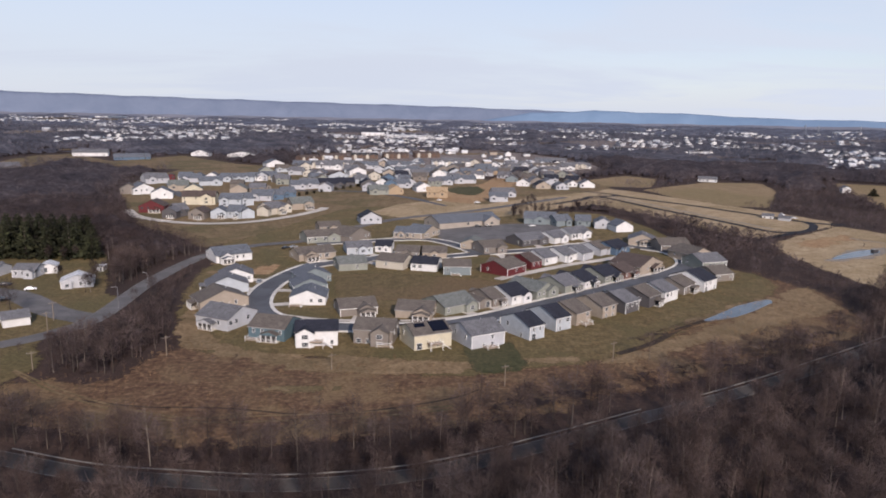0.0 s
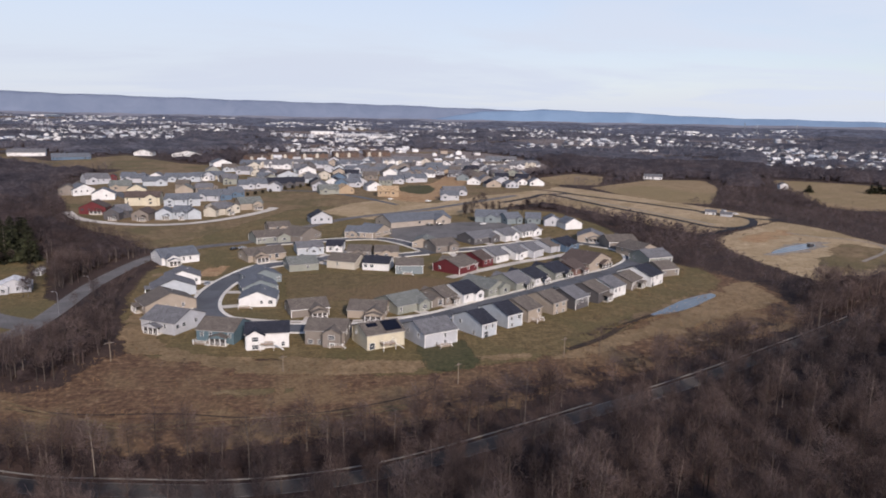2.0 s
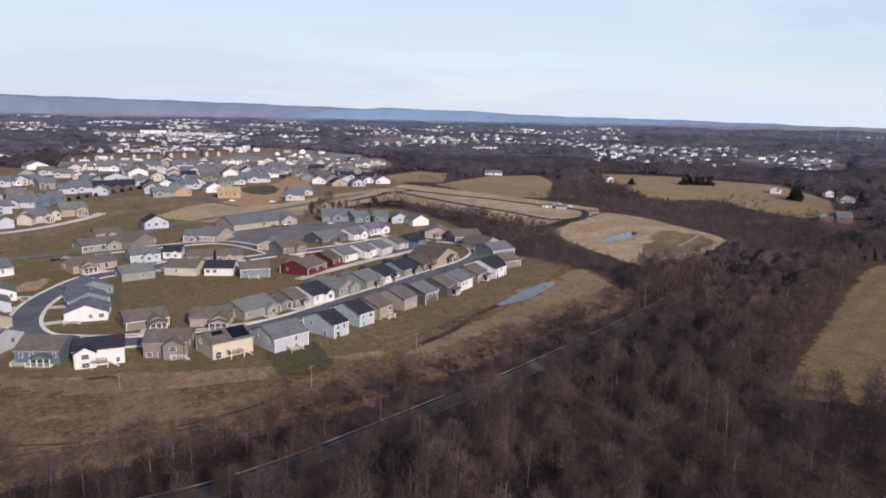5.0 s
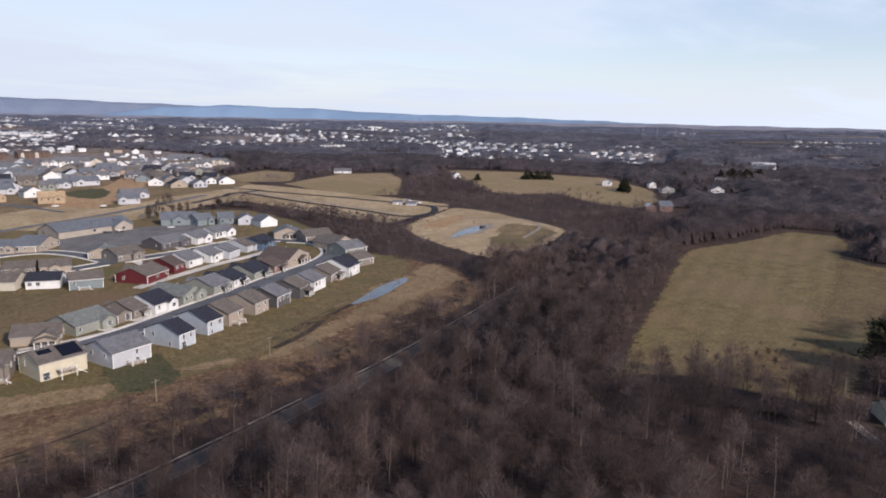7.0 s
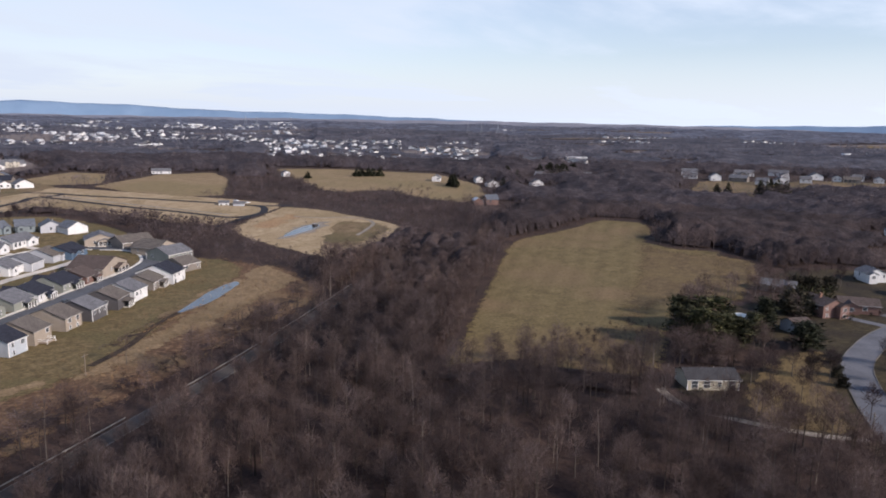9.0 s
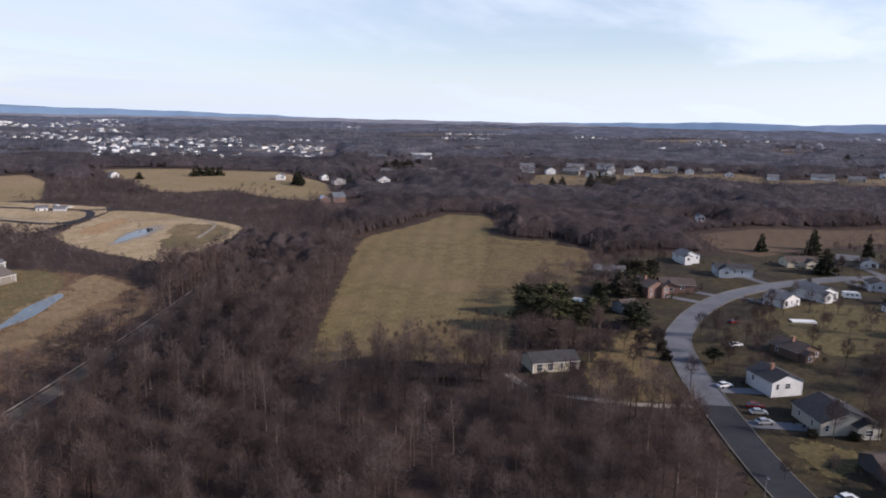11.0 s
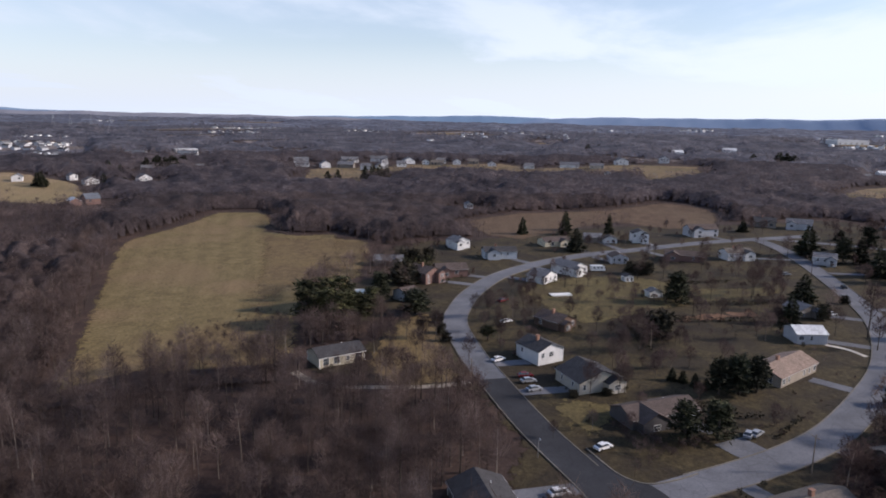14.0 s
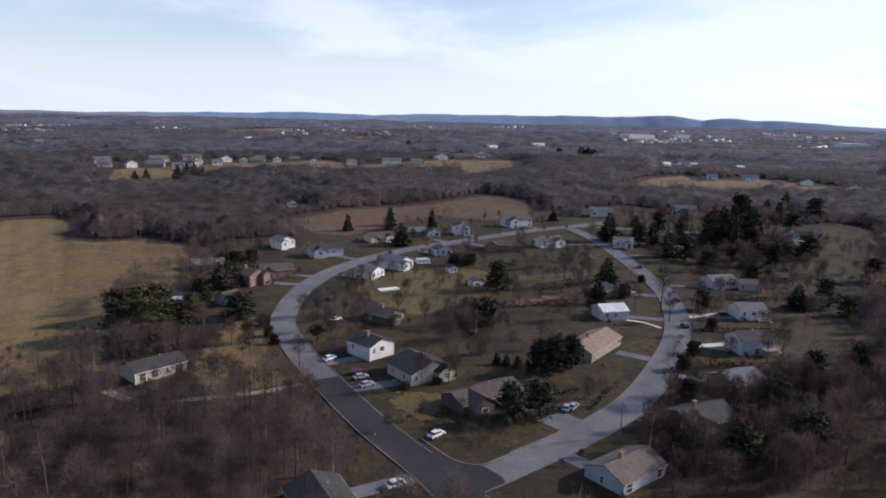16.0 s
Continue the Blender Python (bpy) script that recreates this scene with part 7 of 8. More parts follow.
def build_towns():
    rng = np.random.default_rng(21)
    spots = []
    for a0, a1, r0, r1, n, tone in TOWNS:
        # most along streets, the rest loose
        left = n
        while left > 0:
            a, r = math.radians(rng.uniform(a0, a1)), math.exp(rng.uniform(math.log(r0), math.log(r1)))
            run = min(left, int(rng.integers(3, 13)))
            turn, gap = rng.uniform(-0.5, 0.5) - a, rng.uniform(17, 26)
            for k in range(run):
                s, e = (k // 2 - run / 4) * gap + rng.normal(0, 2), (k % 2 - 0.5) * 34 + rng.normal(0, 4)
                x = r * math.sin(a) + s * math.cos(turn) - e * math.sin(turn)
                y = r * math.cos(a) + s * math.sin(turn) + e * math.cos(turn)
                spots.append((math.hypot(x, y), x, y, tone))
            left -= run
    spots.sort()
    bv, bf, rv, rf = [], [], [], []
    gable_body(bv, bf, -7, 7, -5, 5, -2, 5.2, 2.8, "x")
    gable_roof(rv, rf, -7, 7, -5, 5, 5.2, 2.8, "x")
    kits = {}
    for w in ("white", "ivory", "pale grey", "tan", "taupe"):
        for q in ("grey", "charcoal", "brown", "white"):
            b, t = piece("wall", bv, bf, WALLS[w]), piece("roof", rv, rf, ROOFS[q])
            kits[w, q] = (b.data, t.data)
            bpy.data.objects.remove(b); bpy.data.objects.remove(t)
    rest = []
    for k, (r, x, y, tone) in enumerate(spots):
        w = rng.choice(["white", "white", "pale grey", "pale grey"] if rng.random() < tone else ["tan", "taupe", "pale grey"])
        q = rng.choice(["grey", "charcoal", "brown", "white", "grey"])
        turn = float(rng.choice([0, 90, 25, 115])) + rng.uniform(-12, 12)
        if k < 300:
            thing = new("far_house")
            thing.matrix_basis = pose(x, y, height(x, y), 0, 0, turn) @ Matrix.Scale(rng.uniform(0.52, 0.85), 4)
            tagged(thing, f"small {w} house with {q} roof among bare trees, far off", "house", "houses of the far town")
            for nm, me in zip(("wall", "roof"), kits[str(w), str(q)]):
                new(nm, me).parent = thing
        else:
            rest.append((x, y, height(x, y), math.radians(turn), rng.uniform(0.5, 0.95), 0))
    def tris(v, f):
        return v, [(a[0], a[i], a[i + 1]) for a in f for i in range(1, len(a) - 1)]
    b, t = tris(bv, bf), tris(rv, rf)
    v, f = merge([b, t])
    rest = np.array(rest)
    rest[:, 5] = rng.integers(0, 3, len(rest))
    spread_mesh("distant_town", [(v, f, [k] * len(b[1]) + [3 + k % 2] * len(t[1])) for k in range(3)], rest,
                [WALLS["white"], WALLS["pale grey"], WALLS["pale grey"], ROOFS["grey"], ROOFS["white"]], "white houses of the distant town", "town")


town(-8.9, 6.7, 1124, 3306, 400, 0.9)
town(-8.6, 0.6, 1000, 1500, 170, 0.95)
town(-27.0, -17.0, 1170, 1480, 120, 0.95)
town(-10.5, 9.5, 840, 1010, 46, 0.75)
town(-32.2, -15.9, 1296, 3600, 330, 0.8)
town(-15.9, -8.4, 1462, 3600, 70, 0.7)
town(8.1, 32.3, 1157, 2665, 210, 0.7)
town(29.1, 32.4, 1004, 1157, 14, 0.9)
town(28.9, 47.2, 896, 1347, 190, 0.95)
town(7.8, 28.9, 1121, 2246, 130, 0.7)
town(47.6, 61.0, 1378, 3364, 18, 0.6)
town(78.3, 96.0, 1578, 3600, 60, 0.7)
town(55.6, 78.3, 1239, 2409, 50, 0.6)
town(101.7, 120.3, 1413, 2824, 95, 0.4)
town(104.9, 120.5, 857, 1034, 18, 0.7)

# ---- evergreens, garden trees, cars and poles ----
EVERGREENS = {}


def evergreen(x, y, tall, wide, kind):
    """kind: spruce, pine or yew."""
    rng = random.Random(int(x * 3 + y * 11))
    if kind not in EVERGREENS:
        if kind == "spruce":
            kits = [conifer(s, 10, 2.6, 20, 10) for s in (1, 2, 3)]
        elif kind == "fir":
            kits = [pine(s, 10, 2.7, 0.1, 60) for s in (14, 15, 16)]
        elif kind == "pine":
            kits = [pine(s, 10, 3.6) for s in (4, 5, 6)]
        else:
            kits = [pine(s, 4, 1.5, 0.12) for s in (7, 8)]
        EVERGREENS[kind] = [(mesh_from("trunk", *a, [BARK]), mesh_from("crown", *b, [{"yew": SHRUB, "pine": PINE}.get(kind, NEEDLE)])) for a, b in kits]
    meshes = rng.choice(EVERGREENS[kind])
    names = {"spruce": "spruce_tree", "pine": "pine_tree", "fir": "fir_tree", "yew": "evergreen_shrub"}
    thing = new(names[kind])
    unit, span = (10, 2.6) if kind == "spruce" else ((10, 3.2) if kind in ("pine", "fir") else (4.2, 2.2))
    k = tall / unit
    across = min(max(wide / span, 0.55 * k), 2.2 * k)
    thing.matrix_basis = pose(x, y, height(x, y), 0, 0, rng.uniform(0, 360)) @ Matrix.Diagonal((across, across, k, 1))
    size = "tall" if tall > 11 else ("low" if tall < 5 else "dark green")
    HOUSES.append((x, y, 0.5))
    tagged(thing, f"{size} {names[kind].replace('_', ' ')} with dense dark needles on winter grass", "tree" if kind != "yew" else "shrub", "evergreens of the gardens")
    for nm, me in zip(("trunk", "crown"), meshes):
        new(nm, me).parent = thing
    return thing


GARDEN = []


def yard_tree(x, y, tall):
    GARDEN.append((math.hypot(x, y), x, y, tall))


def build_garden_trees():
    """The nearest as single trees, the rest as one stand."""
    kits = [bare_tree(s, 12, 9, 50, sp, 1.6) for s, sp in ((31, 1.1), (32, 1.3), (33, 1.0), (34, 1.2))]
    meshes = [(mesh_from("trunk", *a, [BARK]), mesh_from("crown", *b, [TWIG_GARDEN])) for a, b in kits]
    rng = random.Random(8)
    rest = []
    for i, (r, x, y, tall) in enumerate(sorted(GARDEN)):
        turn, k = rng.uniform(0, 360), rng.randrange(4)
        if i >= 280:
            rest.append((x, y, height(x, y), radians(turn), tall / 12.5, k))
            continue
        thing = new("garden_tree")
        thing.matrix_basis = pose(x, y, height(x, y), 0, 0, turn) @ Matrix.Scale(tall / 12.5, 4)
        tagged(thing, "leafless garden tree with fine brown twigs", "tree", "bare garden trees")
        for nm, me in zip(("trunk", "crown"), meshes[k]):
            new(nm, me).parent = thing
    models = [(*merge([a, b]), [0] * len(a[1]) + [1] * len(b[1])) for a, b in kits]
    spread_mesh("garden_trees", models, rest, [BARK, TWIG_GARDEN], "leafless garden trees farther off", "trees")


def grove(outline, count, low, high, seed):
    """Bare trees strewn over a plot, clear of houses and roads."""
    rng = np.random.default_rng(seed)
    lo, hi = np.min(outline, 0), np.max(outline, 0)
    x, y = rng.uniform(lo[0], hi[0], count * 9), rng.uniform(lo[1], hi[1], count * 9)
    ok = inside(outline, x, y)
    for hx, hy, hr in HOUSES:
        ok &= (x - hx) ** 2 + (y - hy) ** 2 > (hr + 1) ** 2
    for line, half in ROADS:
        for q in line:
            ok &= (x - q.x) ** 2 + (y - q.y) ** 2 > (half + 1) ** 2
    for a, b in list(zip(x[ok], y[ok]))[:count]:
        yard_tree(float(a), float(b), float(rng.uniform(low, high)))


CAR_KIT = {}


def car(x, y, rot, paint):
    if not CAR_KIT:
        side = [(-2.2, 0.35), (-2.25, 0.75), (-2.1, 0.92), (-1.2, 0.98), (1.1, 0.95), (2.05, 0.82), (2.25, 0.6), (2.2, 0.32)]
        v = [(a, s * 0.88, b) for s in (-1, 1) for a, b in side]
        n = len(side)
        f = [tuple(range(n)), tuple(range(2 * n - 1, n - 1, -1))] + [(i, i + n, (i + 1) % n + n, (i + 1) % n) for i in range(n)]
        CAR_KIT["body"] = (v, f)
        v = [(-1.75, s * 0.80, 0.95) for s in (-1, 1)] + [(-1.25, s * 0.64, 1.42) for s in (-1, 1)] + [(0.35, s * 0.64, 1.42) for s in (-1, 1)] + [(1.15, s * 0.80, 0.95) for s in (-1, 1)]
        CAR_KIT["glass"] = (v, [(0, 1, 3, 2), (4, 5, 7, 6), (0, 2, 4, 6), (1, 7, 5, 3)])
        v, f = [], []
        box(v, f, -1.28, 0.4, -0.65, 0.65, 1.40, 1.46)
        CAR_KIT["roof"] = (v, f)
        v = [(0.33 * math.cos(k * math.pi / 5), s, 0.33 * math.sin(k * math.pi / 5)) for s in (-0.1, 0.1) for k in range(10)]
        f = [tuple(range(10)), tuple(range(19, 9, -1))] + [(k, k + 10, (k + 1) % 10 + 10, (k + 1) % 10) for k in range(10)]
        CAR_KIT["wheel"] = (v, f)
    thing = new("car")
    thing.matrix_basis = pose(x, y, height(x, y) + 0.22, 0, 0, rot)
    tagged(thing, f"parked {paint} saloon car with dark windows", "car", "parked cars")
    piece("body", *CAR_KIT["body"], PAINTS[paint], thing)
    piece("window_glass", *CAR_KIT["glass"], GLASS, thing, "dark car windows")
    piece("roof", *CAR_KIT["roof"], PAINTS[paint], thing)
    for a in (-1.35, 1.4):
        for s in (-0.82, 0.82):
            w = piece("wheel", *CAR_KIT["wheel"], RUBBER, thing)
            w.location = (a, s, 0.33)


def utility_pole(x, y, tall):
    thing = new("utility_pole")
    thing.matrix_basis = pose(x, y, height(x, y), 0, 0, 35)
    tagged(thing, "weathered wooden utility pole with a cross-arm", "pole")
    v, f = tube([(0, 0, -0.3), (0, 0, tall)], [0.16, 0.11], 8)
    piece("post", v, f, POLEWOOD, thing)
    v, f = [], []
    box(v, f, -1.2, 1.2, -0.06, 0.06, tall - 0.7, tall - 0.56)
    piece("cross_arm", v, f, POLEWOOD, thing)
    for a in (-1.1, -0.4, 0.4, 1.1):
        v, f = tube([(a, 0, tall - 0.56), (a, 0, tall - 0.4)], [0.05, 0.03], 6)
        piece("insulator", v, f, STEEL, thing)


def street_lamp(x, y, tall):
    thing = new("street_lamp")
    thing.matrix_basis = pose(x, y, height(x, y), 0, 0, 200)
    tagged(thing, "grey steel street lamp with a curved arm", "street lamp")
    v, f = tube([(0, 0, -0.2), (0, 0, tall - 0.8), (0.3, 0, tall - 0.2), (1.4, 0, tall)], [0.1, 0.07, 0.06, 0.05], 8)
    piece("post", v, f, STEEL, thing)
    v, f = [], []
    box(v, f, 1.2, 1.9, -0.14, 0.14, tall - 0.1, tall + 0.04)
    piece("lamp_head", v, f, STEEL, thing)


def guard_rail(pts, side):
    """Steel rail on posts beside a road."""
    line = rounded(pts, False, 6)
    thing = new("guard_rail")
    tagged(thing, "galvanised steel guard rail on posts beside the woodland road", "guard rail")
    v, f, spots, run = [], [], [], 0.0
    for i, q in enumerate(line):
        d = (line[min(i + 1, len(line) - 1)] - line[max(i - 1, 0)]).normalized()
        s = Vector((d.y, -d.x))
        z = height(q.x, q.y)
        # a folded beam: two ribs
        for off, up in ((0, 0.42), (0.08, 0.50), (0, 0.58), (0.08, 0.66), (0, 0.76), (-0.03, 0.76), (-0.03, 0.42)):
            c = q + s * (side + off)
            v.append((c.x, c.y, z + up))
        if i:
            run += (q - line[i - 1]).length
            if run > 4.5:
                run = 0.0
                spots.append((q.x + s.x * (side - 0.12), q.y + s.y * (side - 0.12), z))
    for i in range(len(line) - 1):
        f += [(i * 7 + k, i * 7 + (k + 1) % 7, (i + 1) * 7 + (k + 1) % 7, (i + 1) * 7 + k) for k in range(7)]
    piece("rail", v, f, RAIL, thing)
    pv, pf = [], []
    box(pv, pf, -0.06, 0.06, -0.06, 0.06, -0.2, 0.78)
    first = None
    for p in spots:
        if first is None:
            first = piece("post", pv, pf, POLEWOOD, thing)
            first.location = p
        else:
            ob = new("post", first.data)
            ob.parent, ob.location = thing, p


def thicket(outline, count, tall, seed):
    """Low bare scrub filling a plot, one stand."""
    rng = np.random.default_rng(seed)
    lo, hi = np.min(outline, 0), np.max(outline, 0)
    x, y = rng.uniform(lo[0], hi[0], count * 4), rng.uniform(lo[1], hi[1], count * 4)
    ok = inside(outline, x, y)
    for hx, hy, hr in HOUSES:
        ok &= (x - hx) ** 2 + (y - hy) ** 2 > (hr * 0.9) ** 2
    for line, half in ROADS:
        for q in line:
            ok &= (x - q.x) ** 2 + (y - q.y) ** 2 > (half + 0.5) ** 2
    x, y = x[ok][:count], y[ok][:count]
    n = len(x)
    models = [haze_tree(40 + k, tall, 60, 0.11) for k in range(3)]
    spread_mesh("thicket", [(v, f, [0] * len(f)) for v, f in models],
                np.stack([x, y, terrain(x, y), rng.uniform(0, 6.28, n), rng.uniform(0.5, 1.15, n), rng.integers(0, 3, n)], -1), [TWIG_GARDEN],
                "tangled bare brown scrub between the gardens", "scrub")


def pylon(x, y, tall):
    """A lattice mast of the power line."""
    thing = new("power_pylon")
    thing.matrix_basis = pose(x, y, height(x, y), 0, 0, 40)
    tagged(thing, "grey steel lattice power pylon far on the plain", "pylon", "pylons of the power line")
    for sx in (-1, 1):
        for sy in (-1, 1):
            v, f = tube([(sx * tall * 0.1, sy * tall * 0.1, -1), (sx * 0.6, sy * 0.6, tall)], [0.3, 0.2], 4)
            piece("leg", v, f, STEEL, thing)
    for k, w in ((0.72, 0.2), (0.84, 0.17), (0.95, 0.13)):
        v, f = [], []
        box(v, f, -w * tall, w * tall, -0.3, 0.3, k * tall, k * tall + 0.5)
        piece("cross_arm", v, f, STEEL, thing)


def warehouse(x, y, rot, w, h):
    thing = new("warehouse")
    thing.matrix_basis = pose(x, y, height(x, y), 0, 0, rot)
    tagged(thing, "long low white warehouse with a flat roof, far off", "warehouse", "warehouses of the plain")
    d = min(w * 0.5, 45)
    v, f = [], []
    box(v, f, -w / 2, w / 2, -d / 2, d / 2, -2, h)
    piece("wall", v, f, WALLS["white"], thing)
    v, f = [], []
    box(v, f, -w / 2 - 0.4, w / 2 + 0.4, -d / 2 - 0.4, d / 2 + 0.4, h + 0.01, h + 0.6)
    piece("roof", v, f, ROOFS["white"], thing)
    for k in range(int(w / 12)):
        v, f = [], []
        a = -w / 2 + 4 + k * 12
        box(v, f, a, a + 4, -d / 2 - 0.1, -d / 2 + 0.1, 0, 3.6)
        piece("dock_door", v, f, GUTTER, thing)


def row_houses(x, y, rot, w, wall, roof):
    """A terrace under one long gable, with a gabled bay to each house."""
    thing = new("row_houses")
    thing.matrix_basis = pose(x, y, height(x, y), 0, 0, rot)
    tagged(thing, f"long row of {wall} houses under one {roof} roof, far off", "row houses", "rows of houses before the town")
    v, f = [], []
    gable_body(v, f, -w / 2, w / 2, -5, 5, -2, 5.6, 2.6, "x")
    piece("wall", v, f, WALLS[wall], thing)
    v, f = [], []
    gable_roof(v, f, -w / 2, w / 2, -5, 5, 5.6, 2.6, "x")
    piece("roof", v, f, ROOFS[roof], thing)
    for k in range(int(w / 8)):
        a = -w / 2 + 4 + k * 8
        v, f = [], []
        gable_body(v, f, a - 1.8, a + 1.8, -6.2, -5.02, -2, 5.2, 1.4, "y")
        piece("bay", v, f, WALLS[wall if k % 2 else "ivory"], thing)
        for z in (0.9, 3.7):
            v, f = [], []
            box(v, f, a + 2.2, a + 3.4, -5.08, -5.01, z, z + 1.4)
            piece("window", v, f, GLASS, thing)


def drain_riser(x, y):
    """Concrete outlet box of the settling pond."""
    thing = new("drain_riser")
    thing.matrix_basis = pose(x, y, height(x, y) + 0.1, 0, 0, 25)
    tagged(thing, "dark concrete outlet box standing in the settling pond", "drain")
    v, f = [], []
    box(v, f, -2.0, 2.0, -0.9, 0.9, -0.3, 1.1)
    piece("body", v, f, SHADE, thing)
    v, f = [], []
    for k in range(6):
        box(v, f, -2.1 + k * 0.75, -1.75 + k * 0.75, -1.0, 1.0, 1.11, 1.25)
    piece("grate", v, f, GUTTER, thing)


def hedge(pts, tall, mat):
    """A clipped or twiggy hedge along a line."""
    rng = random.Random(int(pts[0][0] * 3 + pts[0][1]))
    line, parts = rounded(pts, False, 6), []
    for a, b in zip(line, line[1:]):
        for k in range(max(3, int((b - a).length * 9))):
            q = a.lerp(b, rng.random())
            p = (q.x + rng.gauss(0, 0.45), q.y + rng.gauss(0, 0.45), height(q.x, q.y) + rng.uniform(0, tall * 0.75))
            d = (rng.gauss(0, 0.6), rng.gauss(0, 0.6), rng.uniform(0.2, 1))
            parts.append(blade(p, d, tall * rng.uniform(0.25, 0.45), 0.22 if mat is TWIG else 0.5, rng))
    v, f = merge(parts)
    ob = new("hedge", mesh_from("hedge", v, f, [mat]))
    tagged(ob, "dense garden hedge on winter grass", "hedge")


def round_pool(x, y, radius):
    thing = new("garden_pool")
    thing.matrix_basis = pose(x, y, height(x, y) + 0.1)
    tagged(thing, "round above-ground garden pool with a blue cover", "pool")
    n = 20
    ring = [(math.cos(6.2832 * k / n), math.sin(6.2832 * k / n)) for k in range(n)]
    v = [(a * r, b * r, z) for r, z in ((radius, 0), (radius, 1.2), (radius - 0.2, 1.25), (radius - 0.2, 1.0)) for a, b in ring]
    f = [(i * n + k, i * n + (k + 1) % n, (i + 1) * n + (k + 1) % n, (i + 1) * n + k) for i in range(3) for k in range(n)]
    piece("rim", v, f, TRIM, thing, "pale pool wall and rim")
    piece("cover", [(a * (radius - 0.2), b * (radius - 0.2), 1.05) for a, b in ring], [tuple(range(n))], POOLCOVER, thing, "grey-blue pool cover")


def garden_deck(x, y, rot):
    thing = new("garden_deck")
    thing.matrix_basis = pose(x, y, height(x, y) + 0.1, 0, 0, rot)
    tagged(thing, "long pale timber deck beside the garden", "deck")
    for k in range(8):
        v, f = [], []
        box(v, f, -4.5, 4.5, -1.6 + k * 0.4, -1.22 + k * 0.4, 0.5, 0.62)
        piece("plank", v, f, TRIM, thing)
    v, f = [], []
    box(v, f, -4.5, 4.5, -1.65, -1.55, 0, 0.5)
    piece("skirt", v, f, TRIM, thing)


def motorhome(x, y, rot):
    thing = new("motorhome")
    thing.matrix_basis = pose(x, y, height(x, y) + 0.15, 0, 0, rot)
    tagged(thing, "white motorhome parked beside a house", "motorhome")
    side = [(-3.6, 0.5), (-3.6, 2.9), (-3.3, 3.1), (2.2, 3.1), (3.2, 2.6), (3.1, 2.0), (3.6, 1.3), (3.6, 0.5)]
    n = len(side)
    v = [(a, s * 1.15, b) for s in (-1, 1) for a, b in side]
    f = [tuple(range(n)), tuple(range(2 * n - 1, n - 1, -1))] + [(i, i + n, (i + 1) % n + n, (i + 1) % n) for i in range(n)]
    piece("body", v, f, PAINTS["white"], thing)
    for a in (-2.4, -0.6, 1.2):
        v, f = [], []
        box(v, f, a, a + 1.1, -1.18, 1.18, 1.7, 2.4)
        piece("window", v, f, GLASS, thing)
    for a in (-2.2, 2.3):
        for s in (-1.05, 1.05):
            w = piece("wheel", *CAR_KIT["wheel"], RUBBER, thing)
            w.location = (a, s, 0.36)


evergreen(197.8, -11.7, 4.2, 1.4, "spruce")
evergreen(197.3, -14.5, 3.9, 1.4, "spruce")
evergreen(195.4, -17.7, 4.1, 1.4, "spruce")
evergreen(193.5, -20.5, 3.6, 1.3, "spruce")
evergreen(429.3, 45.3, 12.3, 3.2, "spruce")
evergreen(442.6, 18.9, 13.3, 2.9, "spruce")
evergreen(383.0, 33.2, 13.2, 5.6, "spruce")
evergreen(301.9, -17.9, 11.8, 4.2, "spruce")
evergreen(271.5, -55.4, 11.4, 3.8, "spruce")
evergreen(410.7, -88.1, 17.6, 6.8, "spruce")
evergreen(398.3, -110.6, 14.9, 3.7, "spruce")
evergreen(369.8, -110.7, 15.0, 5.3, "spruce")
evergreen(420.0, -152.0, 20.7, 6.2, "spruce")
evergreen(412.3, -155.1, 23.1, 6.5, "spruce")
evergreen(413.3, -162.4, 23.9, 6.5, "spruce")
evergreen(422.7, -172.3, 27.4, 6.3, "spruce")
evergreen(441.7, -185.7, 17.9, 5.1, "spruce")
evergreen(519.0, -239.9, 18.0, 5.1, "spruce")
evergreen(507.2, -221.0, 14.1, 4.5, "spruce")
evergreen(271.1, -134.5, 10.4, 4.9, "spruce")
evergreen(255.9, 99.9, 10.7, 4.0, "spruce")
evergreen(489.4, -222.0, 14.5, 4.4, "spruce")
evergreen(484.9, -155.6, 9.9, 3.3, "spruce")
evergreen(476.9, -63.6, 7.9, 3.5, "spruce")
evergreen(464.5, -117.0, 7.2, 3.5, "spruce")
evergreen(210.7, 108.0, 12.8, 6.0, "pine")
evergreen(208.9, 100.0, 13.9, 6.6, "pine")
evergreen(212.7, 95.2, 12.9, 6.6, "pine")
evergreen(215.8, 91.5, 11.6, 5.7, "pine")
evergreen(229.9, 112.7, 11.9, 6.3, "pine")
evergreen(238.1, 108.4, 11.4, 6.0, "pine")
evergreen(227.0, 117.5, 11.5, 5.2, "pine")
evergreen(234.5, 94.3, 9.5, 5.1, "pine")
evergreen(215.8, 45.7, 5.0, 3.2, "pine")
evergreen(158.2, -13.2, 9.6, 4.0, "fir")
evergreen(161.7, -20.5, 9.8, 4.4, "fir")
evergreen(191.3, -23.5, 10.1, 3.8, "fir")
evergreen(192.9, -28.8, 10.8, 4.1, "fir")
evergreen(196.4, -33.8, 9.9, 3.7, "fir")
evergreen(197.7, -27.1, 9.0, 3.2, "fir")
evergreen(266.1, -95.0, 8.5, 3.9, "fir")
evergreen(360.4, -117.7, 13.1, 5.6, "fir")
evergreen(398.4, -143.1, 19.0, 6.9, "fir")
evergreen(392.3, -153.1, 18.9, 6.9, "fir")
evergreen(401.6, -167.2, 20.9, 7.1, "fir")
evergreen(444.2, -177.2, 25.1, 7.8, "fir")
evergreen(353.0, -153.5, 11.5, 6.3, "fir")
